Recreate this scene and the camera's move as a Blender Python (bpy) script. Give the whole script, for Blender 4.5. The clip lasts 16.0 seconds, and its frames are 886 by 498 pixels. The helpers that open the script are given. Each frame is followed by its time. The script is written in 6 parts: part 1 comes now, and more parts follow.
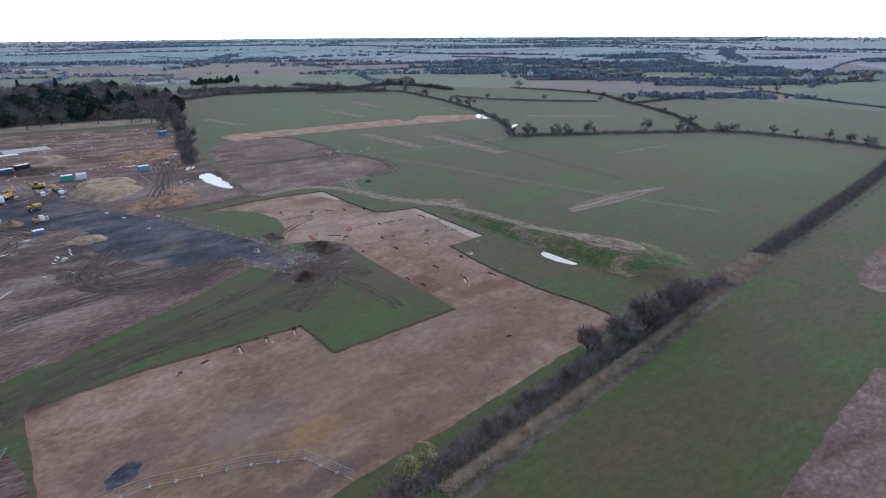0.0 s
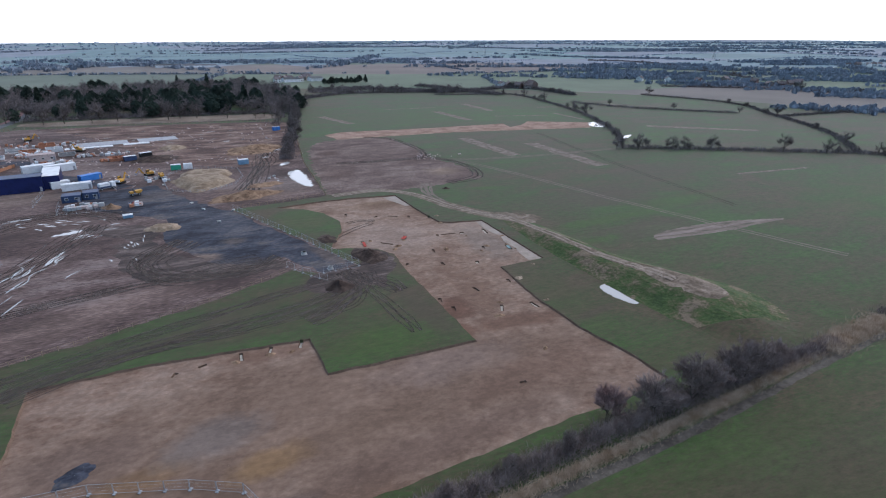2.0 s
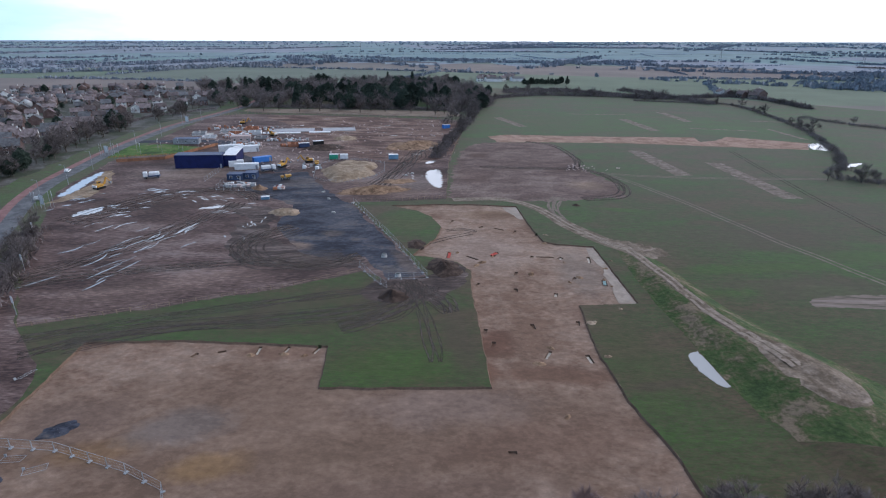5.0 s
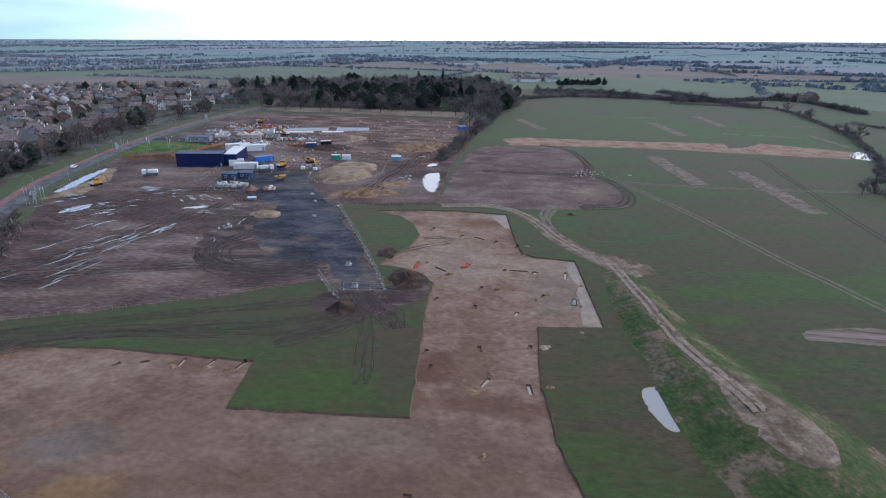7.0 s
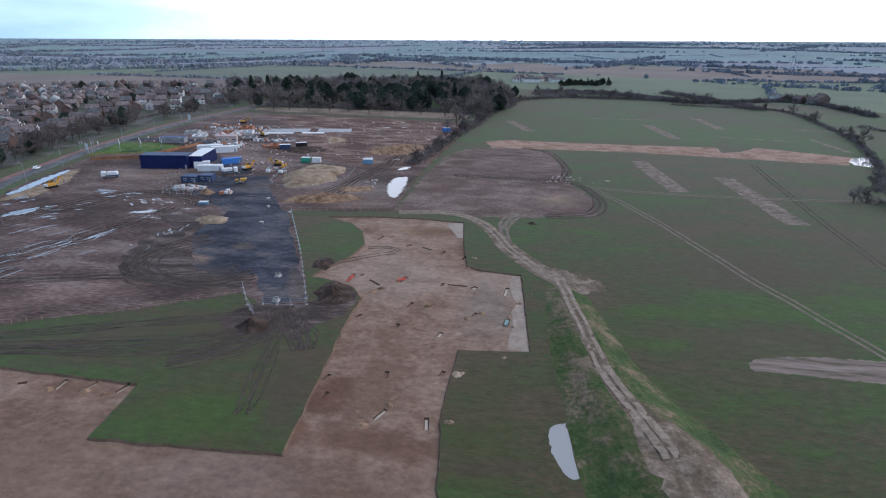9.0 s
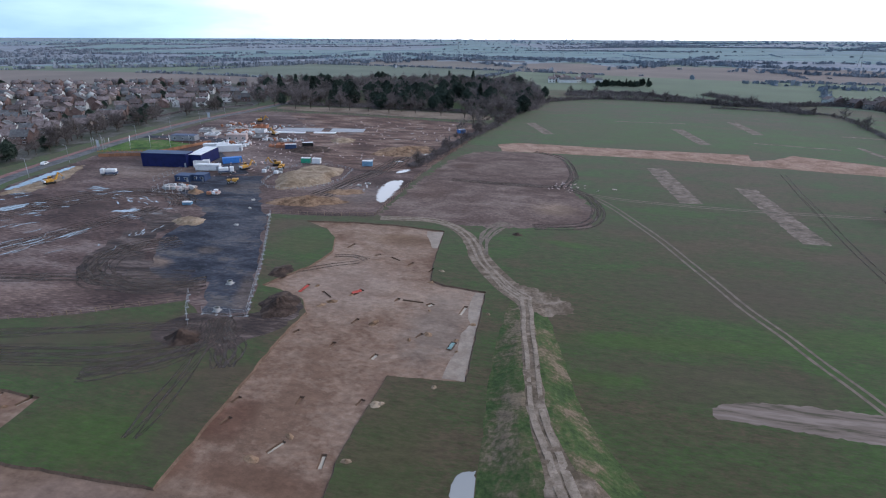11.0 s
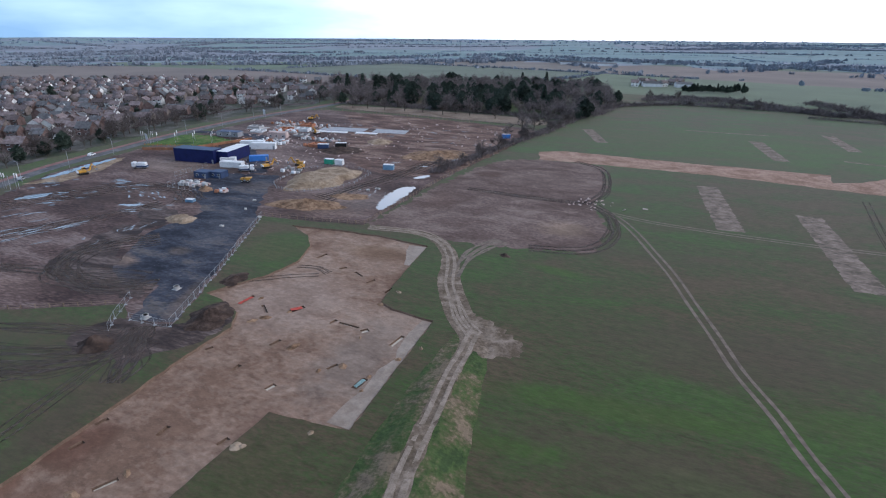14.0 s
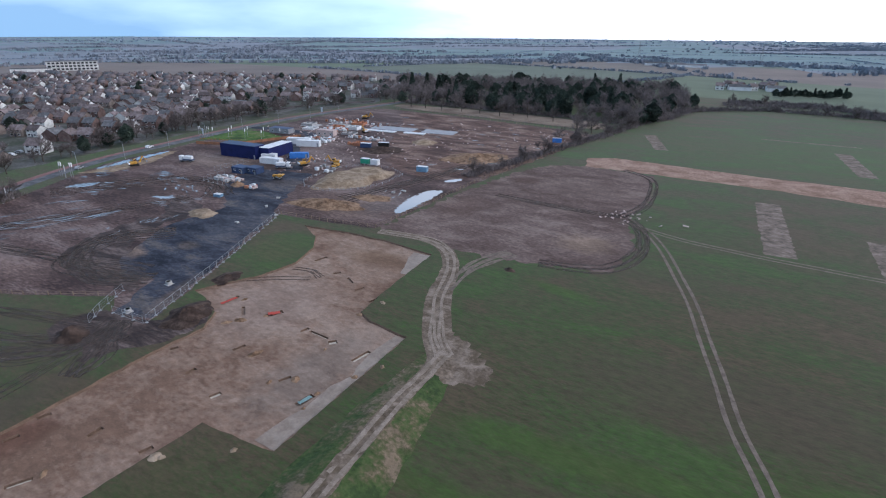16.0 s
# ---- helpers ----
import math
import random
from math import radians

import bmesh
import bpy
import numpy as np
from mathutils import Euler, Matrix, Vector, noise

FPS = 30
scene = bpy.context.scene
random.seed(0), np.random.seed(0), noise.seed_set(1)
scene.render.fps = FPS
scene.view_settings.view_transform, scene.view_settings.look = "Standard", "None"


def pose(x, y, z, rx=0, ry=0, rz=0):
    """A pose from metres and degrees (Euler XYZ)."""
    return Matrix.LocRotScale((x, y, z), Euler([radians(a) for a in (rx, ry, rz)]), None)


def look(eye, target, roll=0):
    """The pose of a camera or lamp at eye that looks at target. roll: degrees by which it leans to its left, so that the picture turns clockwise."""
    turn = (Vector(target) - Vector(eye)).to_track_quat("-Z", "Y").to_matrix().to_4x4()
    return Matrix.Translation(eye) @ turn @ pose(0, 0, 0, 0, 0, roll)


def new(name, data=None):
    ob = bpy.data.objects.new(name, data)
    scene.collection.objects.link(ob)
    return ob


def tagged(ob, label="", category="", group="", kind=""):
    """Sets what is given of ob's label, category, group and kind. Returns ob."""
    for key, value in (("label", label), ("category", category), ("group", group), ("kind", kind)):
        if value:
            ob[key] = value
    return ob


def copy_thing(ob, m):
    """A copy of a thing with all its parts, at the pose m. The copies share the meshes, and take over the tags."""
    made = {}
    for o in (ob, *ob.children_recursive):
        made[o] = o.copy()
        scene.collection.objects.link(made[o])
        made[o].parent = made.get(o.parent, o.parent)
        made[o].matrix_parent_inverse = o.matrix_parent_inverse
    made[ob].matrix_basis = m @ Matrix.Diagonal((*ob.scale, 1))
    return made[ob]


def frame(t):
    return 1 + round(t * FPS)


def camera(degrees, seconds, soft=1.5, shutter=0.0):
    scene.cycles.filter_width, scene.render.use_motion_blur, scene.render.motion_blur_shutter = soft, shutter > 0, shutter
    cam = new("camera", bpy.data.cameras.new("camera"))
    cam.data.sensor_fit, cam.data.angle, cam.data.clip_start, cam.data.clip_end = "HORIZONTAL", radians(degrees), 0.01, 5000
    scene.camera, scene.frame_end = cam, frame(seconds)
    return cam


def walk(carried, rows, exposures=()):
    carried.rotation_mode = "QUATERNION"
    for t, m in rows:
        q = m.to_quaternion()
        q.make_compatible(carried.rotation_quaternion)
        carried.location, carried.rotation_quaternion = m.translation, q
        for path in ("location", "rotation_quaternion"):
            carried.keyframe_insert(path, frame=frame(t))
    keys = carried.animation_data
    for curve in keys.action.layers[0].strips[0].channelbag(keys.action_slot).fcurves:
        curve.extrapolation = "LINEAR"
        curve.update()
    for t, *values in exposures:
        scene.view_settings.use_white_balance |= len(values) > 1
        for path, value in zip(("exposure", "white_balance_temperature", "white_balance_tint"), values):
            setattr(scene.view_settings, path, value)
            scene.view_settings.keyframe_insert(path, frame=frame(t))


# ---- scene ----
cam = camera(77.9, 16.0, soft=1.15)
METRES, EYE, TILT, LEAN, TURN = 206.4, 65.0, 0.0, 0.0, -38.3
ROWS = [
    (0.0, 0.0, 0.0, 0.0, 0.29, -21.55, -0.74),
    (0.5, 0.0266, 0.0184, 0.0002, 3.61, -21.5, -0.83),
    (1.0, 0.0538, 0.0374, 0.0005, 7.73, -21.5, -0.86),
    (1.5, 0.0801, 0.0574, 0.0009, 11.15, -21.51, -0.88),
    (2.0, 0.1057, 0.0783, 0.0014, 14.28, -21.55, -0.92),
    (2.5, 0.1303, 0.0994, 0.0019, 18.14, -21.58, -1.01),
    (3.0, 0.1546, 0.1215, 0.0025, 22.55, -21.64, -1.06),
    (3.5, 0.178, 0.1444, 0.0027, 26.76, -21.7, -1.06),
    (4.0, 0.1997, 0.1681, 0.003, 30.61, -21.76, -1.05),
    (4.5, 0.2196, 0.1927, 0.0033, 34.03, -21.84, -1.05),
    (5.0, 0.2376, 0.2183, 0.0035, 36.95, -21.9, -1.04),
    (7.5, 0.3082, 0.3527, 0.0035, 42.23, -22.04, -1.01),
    (8.0, 0.32, 0.381, 0.0036, 42.46, -22.05, -1.01),
    (8.5, 0.3314, 0.4092, 0.0036, 43.03, -22.06, -1.02),
    (9.0, 0.3425, 0.4377, 0.0034, 43.83, -22.09, -1.0),
    (11.5, 0.3907, 0.5869, 0.0022, 50.24, -22.23, -0.93),
    (12.0, 0.3982, 0.6176, 0.002, 51.52, -22.22, -0.95),
    (12.5, 0.4051, 0.6487, 0.0017, 53.25, -22.26, -0.93),
    (13.0, 0.4111, 0.6795, 0.0014, 55.22, -22.28, -0.93),
    (13.5, 0.4164, 0.7101, 0.0011, 57.3, -22.32, -0.88),
    (14.0, 0.421, 0.7405, 0.001, 59.14, -22.35, -0.88),
    (14.5, 0.4243, 0.7705, 0.0007, 60.93, -22.41, -0.89),
    (15.0, 0.4273, 0.8005, 0.0007, 63.06, -22.47, -0.81),
    (15.5, 0.4296, 0.8299, 0.0002, 65.49, -22.48, -0.78),
    (16.0, 0.4305, 0.8583, -0.0, 67.9, -22.52, -0.77),
]
walk(cam, [(t, pose(0, 0, EYE, TILT, LEAN, TURN) @ pose(METRES * x, METRES * y, METRES * z, 90 + pitch, roll, yaw)) for t, x, y, z, yaw, pitch, roll in ROWS],
     [(0.0, 0.60, 5650, 15), (2.0, 0.57, 5650, 15), (6.0, 0.48, 5650, 15), (16.0, 0.50, 5650, 15)])

# ---- light: thin overcast, brighter towards the east ----
world = bpy.data.worlds.new("overcast_sky")
scene.world = world
world.use_nodes = True
wn, wl = world.node_tree.nodes, world.node_tree.links
wn.clear()
SUN_AZ, SUN_EL = 62.0, 24.0           # degrees clockwise from +y, above the horizon
sky = wn.new("ShaderNodeTexSky")
sky.sky_type, sky.sun_disc = "NISHITA", False
sky.sun_elevation, sky.sun_rotation = radians(SUN_EL), radians(SUN_AZ)
sky.air_density, sky.dust_density = 1.0, 2.5
coord = wn.new("ShaderNodeTexCoord")
cloud_map = wn.new("ShaderNodeMapping")
cloud_map.inputs["Scale"].default_value = (1.6, 1.6, 7.0)
cloud = wn.new("ShaderNodeTexNoise")
cloud.inputs["Scale"].default_value, cloud.inputs["Detail"].default_value = 1.3, 6.0
east = wn.new("ShaderNodeVectorMath")
east.operation = "DOT_PRODUCT"
east.inputs[1].default_value = (math.sin(radians(SUN_AZ)), math.cos(radians(SUN_AZ)), 0.12)
cover = wn.new("ShaderNodeMath")
cover.operation = "MULTIPLY_ADD"
cover.inputs[1].default_value, cover.inputs[2].default_value = 0.62, 0.12
thick = wn.new("ShaderNodeMath")
thick.operation = "ADD"
ramp = wn.new("ShaderNodeValToRGB")
for pos, colour in ((0.26, (0.20, 0.33, 0.46)), (0.52, (0.46, 0.61, 0.77)), (0.80, (1.0, 1.0, 1.0))):
    stop = ramp.color_ramp.elements.new(pos)
    stop.color = (*colour, 1)
ramp.color_ramp.elements.remove(ramp.color_ramp.elements[0])
ramp.color_ramp.elements.remove(ramp.color_ramp.elements[len(ramp.color_ramp.elements) - 1])
lift = wn.new("ShaderNodeSeparateXYZ")
dim = wn.new("ShaderNodeMapRange")
dim.inputs["From Min"].default_value, dim.inputs["From Max"].default_value = 0.0, 0.6
dim.inputs["To Min"].default_value, dim.inputs["To Max"].default_value = 15.0, 7.0
glow = wn.new("ShaderNodeMixRGB")
glow.blend_type = "MULTIPLY"
glow.inputs["Fac"].default_value = 1.0
veil = wn.new("ShaderNodeMixRGB")
veil.inputs["Fac"].default_value = 0.88
wl.new(coord.outputs["Generated"], lift.inputs[0])
wl.new(lift.outputs["Z"], dim.inputs["Value"])
wl.new(ramp.outputs["Color"], glow.inputs[1])
wl.new(dim.outputs["Result"], glow.inputs[2])
wl.new(glow.outputs["Color"], veil.inputs[2])
back = wn.new("ShaderNodeBackground")
back.inputs["Strength"].default_value = 0.095
wout = wn.new("ShaderNodeOutputWorld")
wl.new(coord.outputs["Generated"], cloud_map.inputs["Vector"])
wl.new(cloud_map.outputs["Vector"], cloud.inputs["Vector"])
wl.new(coord.outputs["Generated"], east.inputs[0])
wl.new(east.outputs["Value"], cover.inputs[0])
wl.new(cover.outputs["Value"], thick.inputs[0])
wl.new(cloud.outputs["Fac"], thick.inputs[1])
wl.new(thick.outputs["Value"], ramp.inputs["Fac"])
wl.new(sky.outputs["Color"], veil.inputs[1])
wl.new(veil.outputs["Color"], back.inputs["Color"])
wl.new(back.outputs["Background"], wout.inputs["Surface"])
sun_data = bpy.data.lights.new("sun", "SUN")
sun_data.energy, sun_data.angle, sun_data.color = 0.7, radians(25), (1.0, 0.95, 0.88)
sun = new("sun", sun_data)
sun.matrix_world = look((0, 0, 0), (-math.sin(radians(SUN_AZ)), -math.cos(radians(SUN_AZ)), -math.tan(radians(38))))

# ---- materials ----
def material(name, stops, scale=0.2, fine=6.0, rough=0.9, bump=0.3, stretch=(1, 1, 1), turn=0.0, specks=None, metal=0.0, vary=0.0, spec=0.2, bump_m=0.05, coarse=0.0, grit=0.3):
    """Colour from two sizes of noise along a ramp of stops, fine relief, and an optional sprinkling of specks."""
    m = bpy.data.materials.new(name)
    m.use_nodes = True
    n, l = m.node_tree.nodes, m.node_tree.links
    b = n["Principled BSDF"]
    b.inputs["Metallic"].default_value = metal
    b.inputs["Specular IOR Level"].default_value = spec
    geo = n.new("ShaderNodeNewGeometry")
    mp = n.new("ShaderNodeMapping")
    mp.inputs["Scale"].default_value, mp.inputs["Rotation"].default_value = stretch, (0, 0, radians(turn))
    l.new(geo.outputs["Position"], mp.inputs["Vector"])
    big, small = n.new("ShaderNodeTexNoise"), n.new("ShaderNodeTexNoise")
    big.inputs["Scale"].default_value, big.inputs["Detail"].default_value, big.inputs["Roughness"].default_value = scale, 8, 0.62
    big.inputs["Distortion"].default_value = 0.4
    small.inputs["Scale"].default_value, small.inputs["Detail"].default_value = fine, 5
    for t in (big, small):
        l.new(mp.outputs["Vector"], t.inputs["Vector"])
    mix = n.new("ShaderNodeMath")
    mix.operation = "MULTIPLY_ADD"
    mix.inputs[1].default_value = 0.35
    l.new(small.outputs["Fac"], mix.inputs[0])
    lead = big.outputs["Fac"]
    if coarse:
        wide = n.new("ShaderNodeTexNoise")
        wide.inputs["Scale"].default_value, wide.inputs["Detail"].default_value = coarse, 3
        l.new(geo.outputs["Position"], wide.inputs["Vector"])
        both = n.new("ShaderNodeMath")
        both.operation = "MULTIPLY_ADD"
        both.inputs[1].default_value = 0.6
        half = n.new("ShaderNodeMath")
        half.operation = "MULTIPLY"
        half.inputs[1].default_value = 0.4
        l.new(wide.outputs["Fac"], half.inputs[0])
        l.new(big.outputs["Fac"], both.inputs[0])
        l.new(half.outputs["Value"], both.inputs[2])
        lead = both.outputs["Value"]
    l.new(lead, mix.inputs[2])
    ramp = n.new("ShaderNodeValToRGB")
    r = ramp.color_ramp
    while len(r.elements) < len(stops):
        r.elements.new(0.5)
    for i, c in enumerate(stops):
        lo_, span = (0.575, 0.20) if coarse else (0.55, 0.25)
        r.elements[i].position = lo_ + span * i / max(1, len(stops) - 1)
        r.elements[i].color = (*c, 1)
    l.new(mix.outputs["Value"], ramp.inputs["Fac"])
    colour = ramp.outputs["Color"]
    if grit and scale < 0.3:
        gn = n.new("ShaderNodeTexNoise")
        gn.inputs["Scale"].default_value, gn.inputs["Detail"].default_value, gn.inputs["Roughness"].default_value = 0.55, 9, 0.78
        l.new(mp.outputs["Vector"], gn.inputs["Vector"])
        gr = n.new("ShaderNodeMapRange")
        gr.inputs["From Min"].default_value, gr.inputs["From Max"].default_value = 0.33, 0.67
        gr.inputs["To Min"].default_value, gr.inputs["To Max"].default_value = 1 - grit, 1 + grit
        l.new(gn.outputs["Fac"], gr.inputs["Value"])
        gm = n.new("ShaderNodeVectorMath")
        gm.operation = "SCALE"
        l.new(colour, gm.inputs[0])
        l.new(gr.outputs["Result"], gm.inputs["Scale"])
        colour = gm.outputs["Vector"]
    if specks:
        vor = n.new("ShaderNodeTexVoronoi")
        vor.inputs["Scale"].default_value = specks[1]
        l.new(geo.outputs["Position"], vor.inputs["Vector"])
        lt = n.new("ShaderNodeMath")
        lt.operation = "LESS_THAN"
        lt.inputs[1].default_value = specks[2]
        l.new(vor.outputs["Distance"], lt.inputs[0])
        mx = n.new("ShaderNodeMixRGB")
        mx.inputs[2].default_value = (*specks[0], 1)
        l.new(lt.outputs["Value"], mx.inputs["Fac"])
        l.new(colour, mx.inputs[1])
        colour = mx.outputs["Color"]
    if vary:
        info = n.new("ShaderNodeObjectInfo")
        hsv = n.new("ShaderNodeHueSaturation")
        rng = n.new("ShaderNodeMapRange")
        rng.inputs["To Min"].default_value, rng.inputs["To Max"].default_value = 1 - vary, 1 + vary
        l.new(info.outputs["Random"], rng.inputs["Value"])
        l.new(rng.outputs["Result"], hsv.inputs["Value"])
        l.new(colour, hsv.inputs["Color"])
        colour = hsv.outputs["Color"]
    l.new(colour, b.inputs["Base Color"])
    rr = n.new("ShaderNodeMapRange")
    rr.inputs["To Min"].default_value, rr.inputs["To Max"].default_value = max(0.02, rough - 0.12), min(1, rough + 0.08)
    l.new(small.outputs["Fac"], rr.inputs["Value"])
    l.new(rr.outputs["Result"], b.inputs["Roughness"])
    if bump:
        bp = n.new("ShaderNodeBump")
        bp.inputs["Strength"].default_value, bp.inputs["Distance"].default_value = bump, bump_m
        l.new(mix.outputs["Value"], bp.inputs["Height"])
        l.new(bp.outputs["Normal"], b.inputs["Normal"])
    return m


def patches(m, spots, mean, wear=0.22):
    """Soft ragged stains in the soil or sward: middle, half length, half width, heading, colour and strength of each."""
    n, l = m.node_tree.nodes, m.node_tree.links
    b = n["Principled BSDF"]
    colour = b.inputs["Base Color"].links[0].from_socket
    grain_at = colour
    geo, t = n.new("ShaderNodeNewGeometry"), n.new("ShaderNodeTexNoise")
    t.inputs["Scale"].default_value, t.inputs["Detail"].default_value, t.inputs["Roughness"].default_value = wear, 9, 0.72
    l.new(geo.outputs["Position"], t.inputs["Vector"])
    for x, y, rx, ry, turn, tint, much in spots:
        mp, ln, edge, fade, mix = (n.new("ShaderNode" + k) for k in ("Mapping", "VectorMath", "Math", "MapRange", "MixRGB"))
        mp.vector_type = "TEXTURE"
        mp.inputs["Location"].default_value, mp.inputs["Rotation"].default_value = (x, y, 0), (0, 0, radians(turn))
        mp.inputs["Scale"].default_value = (rx, ry, 1e5)
        ln.operation, edge.operation = "LENGTH", "MULTIPLY_ADD"
        edge.inputs[1].default_value = 1.9
        fade.inputs["From Min"].default_value, fade.inputs["From Max"].default_value = 2.2, 1.5
        fade.inputs["To Min"].default_value, fade.inputs["To Max"].default_value = 0.0, much
        l.new(geo.outputs["Position"], mp.inputs["Vector"])
        l.new(mp.outputs["Vector"], ln.inputs[0])
        l.new(t.outputs["Fac"], edge.inputs[0])
        l.new(ln.outputs["Value"], edge.inputs[2])
        l.new(edge.outputs["Value"], fade.inputs["Value"])
        l.new(fade.outputs["Result"], mix.inputs["Fac"])
        # the stain keeps the grain of the ground that it lies in
        body, grey = n.new("ShaderNodeMixRGB"), n.new("ShaderNodeRGBToBW")
        gain = n.new("ShaderNodeVectorMath")
        gain.operation = "SCALE"
        gain.inputs[0].default_value = [c / mean for c in tint]
        l.new(grain_at, grey.inputs["Color"])
        l.new(grey.outputs["Val"], gain.inputs["Scale"])
        body.inputs["Fac"].default_value = 0.6
        body.inputs[1].default_value = (*tint, 1)
        l.new(gain.outputs["Vector"], body.inputs[2])
        l.new(colour, mix.inputs[1])
        l.new(body.outputs["Color"], mix.inputs[2])
        colour = mix.outputs["Color"]
    l.new(colour, b.inputs["Base Color"])


GREENER, DUN, OLIVE = (0.058, 0.098, 0.022), (0.080, 0.062, 0.041), (0.066, 0.070, 0.030)
PASTURE_PATCHES = [(166, 155, 27, 3.6, 6, GREENER, 0.6), (149, 138, 11, 2.4, 4, GREENER, 0.45), (165, 144, 24, 4, 6, DUN, 0.5), (143, 212, 9, 2.4, -10, GREENER, 0.7), (188, 183, 34, 14, 8, DUN, 0.7), (176, 140, 22, 7, 8, DUN, 0.6), (165, 235, 26, 8, 5, DUN, 0.4),
                   (215, 165, 30, 6, 4, GREENER, 0.45), (324, 126, 70, 40, 0, GREENER, 0.4), (240, 210, 30, 14, 10, DUN, 0.5), (220, 430, 120, 60, 0, GREENER, 0.3), (95, 45, 60, 5, 4, OLIVE, 0.4), (110, 36, 40, 7, 4, DUN, 0.5), (112, 106, 7, 20, 0, OLIVE, 0.5),
                   (114, 96, 8, 1.6, 12, DUN, 0.7), (70, 30, 50, 8, 4, OLIVE, 0.5), (60, 103, 13, 7, 0, GREENER, 0.5), (74, 112, 4, 16, 8, DUN, 0.7), (16, 122, 30, 3.5, 20, DUN, 0.6), (60, 195, 10, 14, 20, GREENER, 0.4)]
# crop and plough colours, slightly paled and blued to imitate haze
CROPS = [(0.082, 0.112, 0.064), (0.088, 0.125, 0.062), (0.145, 0.108, 0.094), (0.10, 0.125, 0.074), (0.13, 0.105, 0.09), (0.135, 0.102, 0.09), (0.088, 0.106, 0.072)]


def farmland(distant=False):
    """Winter pasture, mottled green and brown; beyond the near fields a patchwork of crops and plough; distant mixes
    haze into the crops.
    """
    m = material("hazed_fields" if distant else "pasture", [(0.084, 0.064, 0.039), (0.067, 0.064, 0.032), (0.057, 0.071, 0.029), (0.053, 0.088, 0.025)], 0.07, 1.5, 0.95, 0.6, stretch=(0.55, 1.2, 1), turn=8, bump_m=0.2, coarse=0.011, spec=0.15)
    if not distant:
        patches(m, PASTURE_PATCHES, 0.072)
    n, l = m.node_tree.nodes, m.node_tree.links
    b = n["Principled BSDF"]
    b.inputs["Sheen Weight"].default_value, b.inputs["Sheen Roughness"].default_value = 0.10, 0.4
    b.inputs["Sheen Tint"].default_value = (0.9, 0.95, 0.9, 1)
    near = b.inputs["Base Color"].links[0].from_socket
    geo = n.new("ShaderNodeNewGeometry")
    xyz = n.new("ShaderNodeSeparateXYZ")
    l.new(geo.outputs["Position"], xyz.inputs[0])

    def calc(op, a, c, d=None):
        q = n.new("ShaderNodeMath")
        q.operation = op
        for i, v in enumerate((a, c, d)):
            if v is None:
                continue
            if isinstance(v, (int, float)):
                q.inputs[i].default_value = v
            else:
                l.new(v, q.inputs[i])
        return q.outputs["Value"]

    x, y = xyz.outputs["X"], xyz.outputs["Y"]
    u = calc("DIVIDE", calc("MULTIPLY_ADD", calc("SINE", calc("DIVIDE", y, 230), 0), 90, x), 430)
    v = calc("DIVIDE", calc("MULTIPLY_ADD", calc("SINE", calc("DIVIDE", x, 310), 0), 90, y), 330)
    cell = n.new("ShaderNodeCombineXYZ")
    l.new(calc("FLOOR", u, 0), cell.inputs[0])
    l.new(calc("FLOOR", v, 0), cell.inputs[1])
    white = n.new("ShaderNodeTexWhiteNoise")
    white.noise_dimensions = "2D"
    l.new(cell.outputs[0], white.inputs["Vector"])
    crops = n.new("ShaderNodeValToRGB")
    crops.color_ramp.interpolation = "CONSTANT"
    # the distant set is lifted towards blue: haze painted into the base colour
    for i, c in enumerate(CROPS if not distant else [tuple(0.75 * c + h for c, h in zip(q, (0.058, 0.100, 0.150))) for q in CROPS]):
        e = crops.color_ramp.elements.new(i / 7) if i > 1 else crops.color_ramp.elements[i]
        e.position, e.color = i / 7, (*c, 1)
    l.new(white.outputs["Value"], crops.inputs["Fac"])
    grain = n.new("ShaderNodeTexNoise")
    grain.inputs["Scale"].default_value, grain.inputs["Detail"].default_value = 0.012, 6
    l.new(geo.outputs["Position"], grain.inputs["Vector"])
    worn = n.new("ShaderNodeMixRGB")
    worn.blend_type = "OVERLAY"
    worn.inputs["Fac"].default_value = 0.5
    l.new(crops.outputs["Color"], worn.inputs[1])
    l.new(grain.outputs["Fac"], worn.inputs[2])
    # the far fields lie outside the near pasture's boundary hedges
    r = calc("SQRT", calc("ADD", calc("POWER", calc("SUBTRACT", x, 120), 2), calc("POWER", calc("SUBTRACT", y, 150), 2)), 0)
    mask = calc("GREATER_THAN", r, 540)
    both = n.new("ShaderNodeMixRGB")
    l.new(mask, both.inputs["Fac"])
    l.new(near, both.inputs[1])
    l.new(worn.outputs["Color"], both.inputs[2])
    l.new(both.outputs["Color"], b.inputs["Base Color"])
    return m


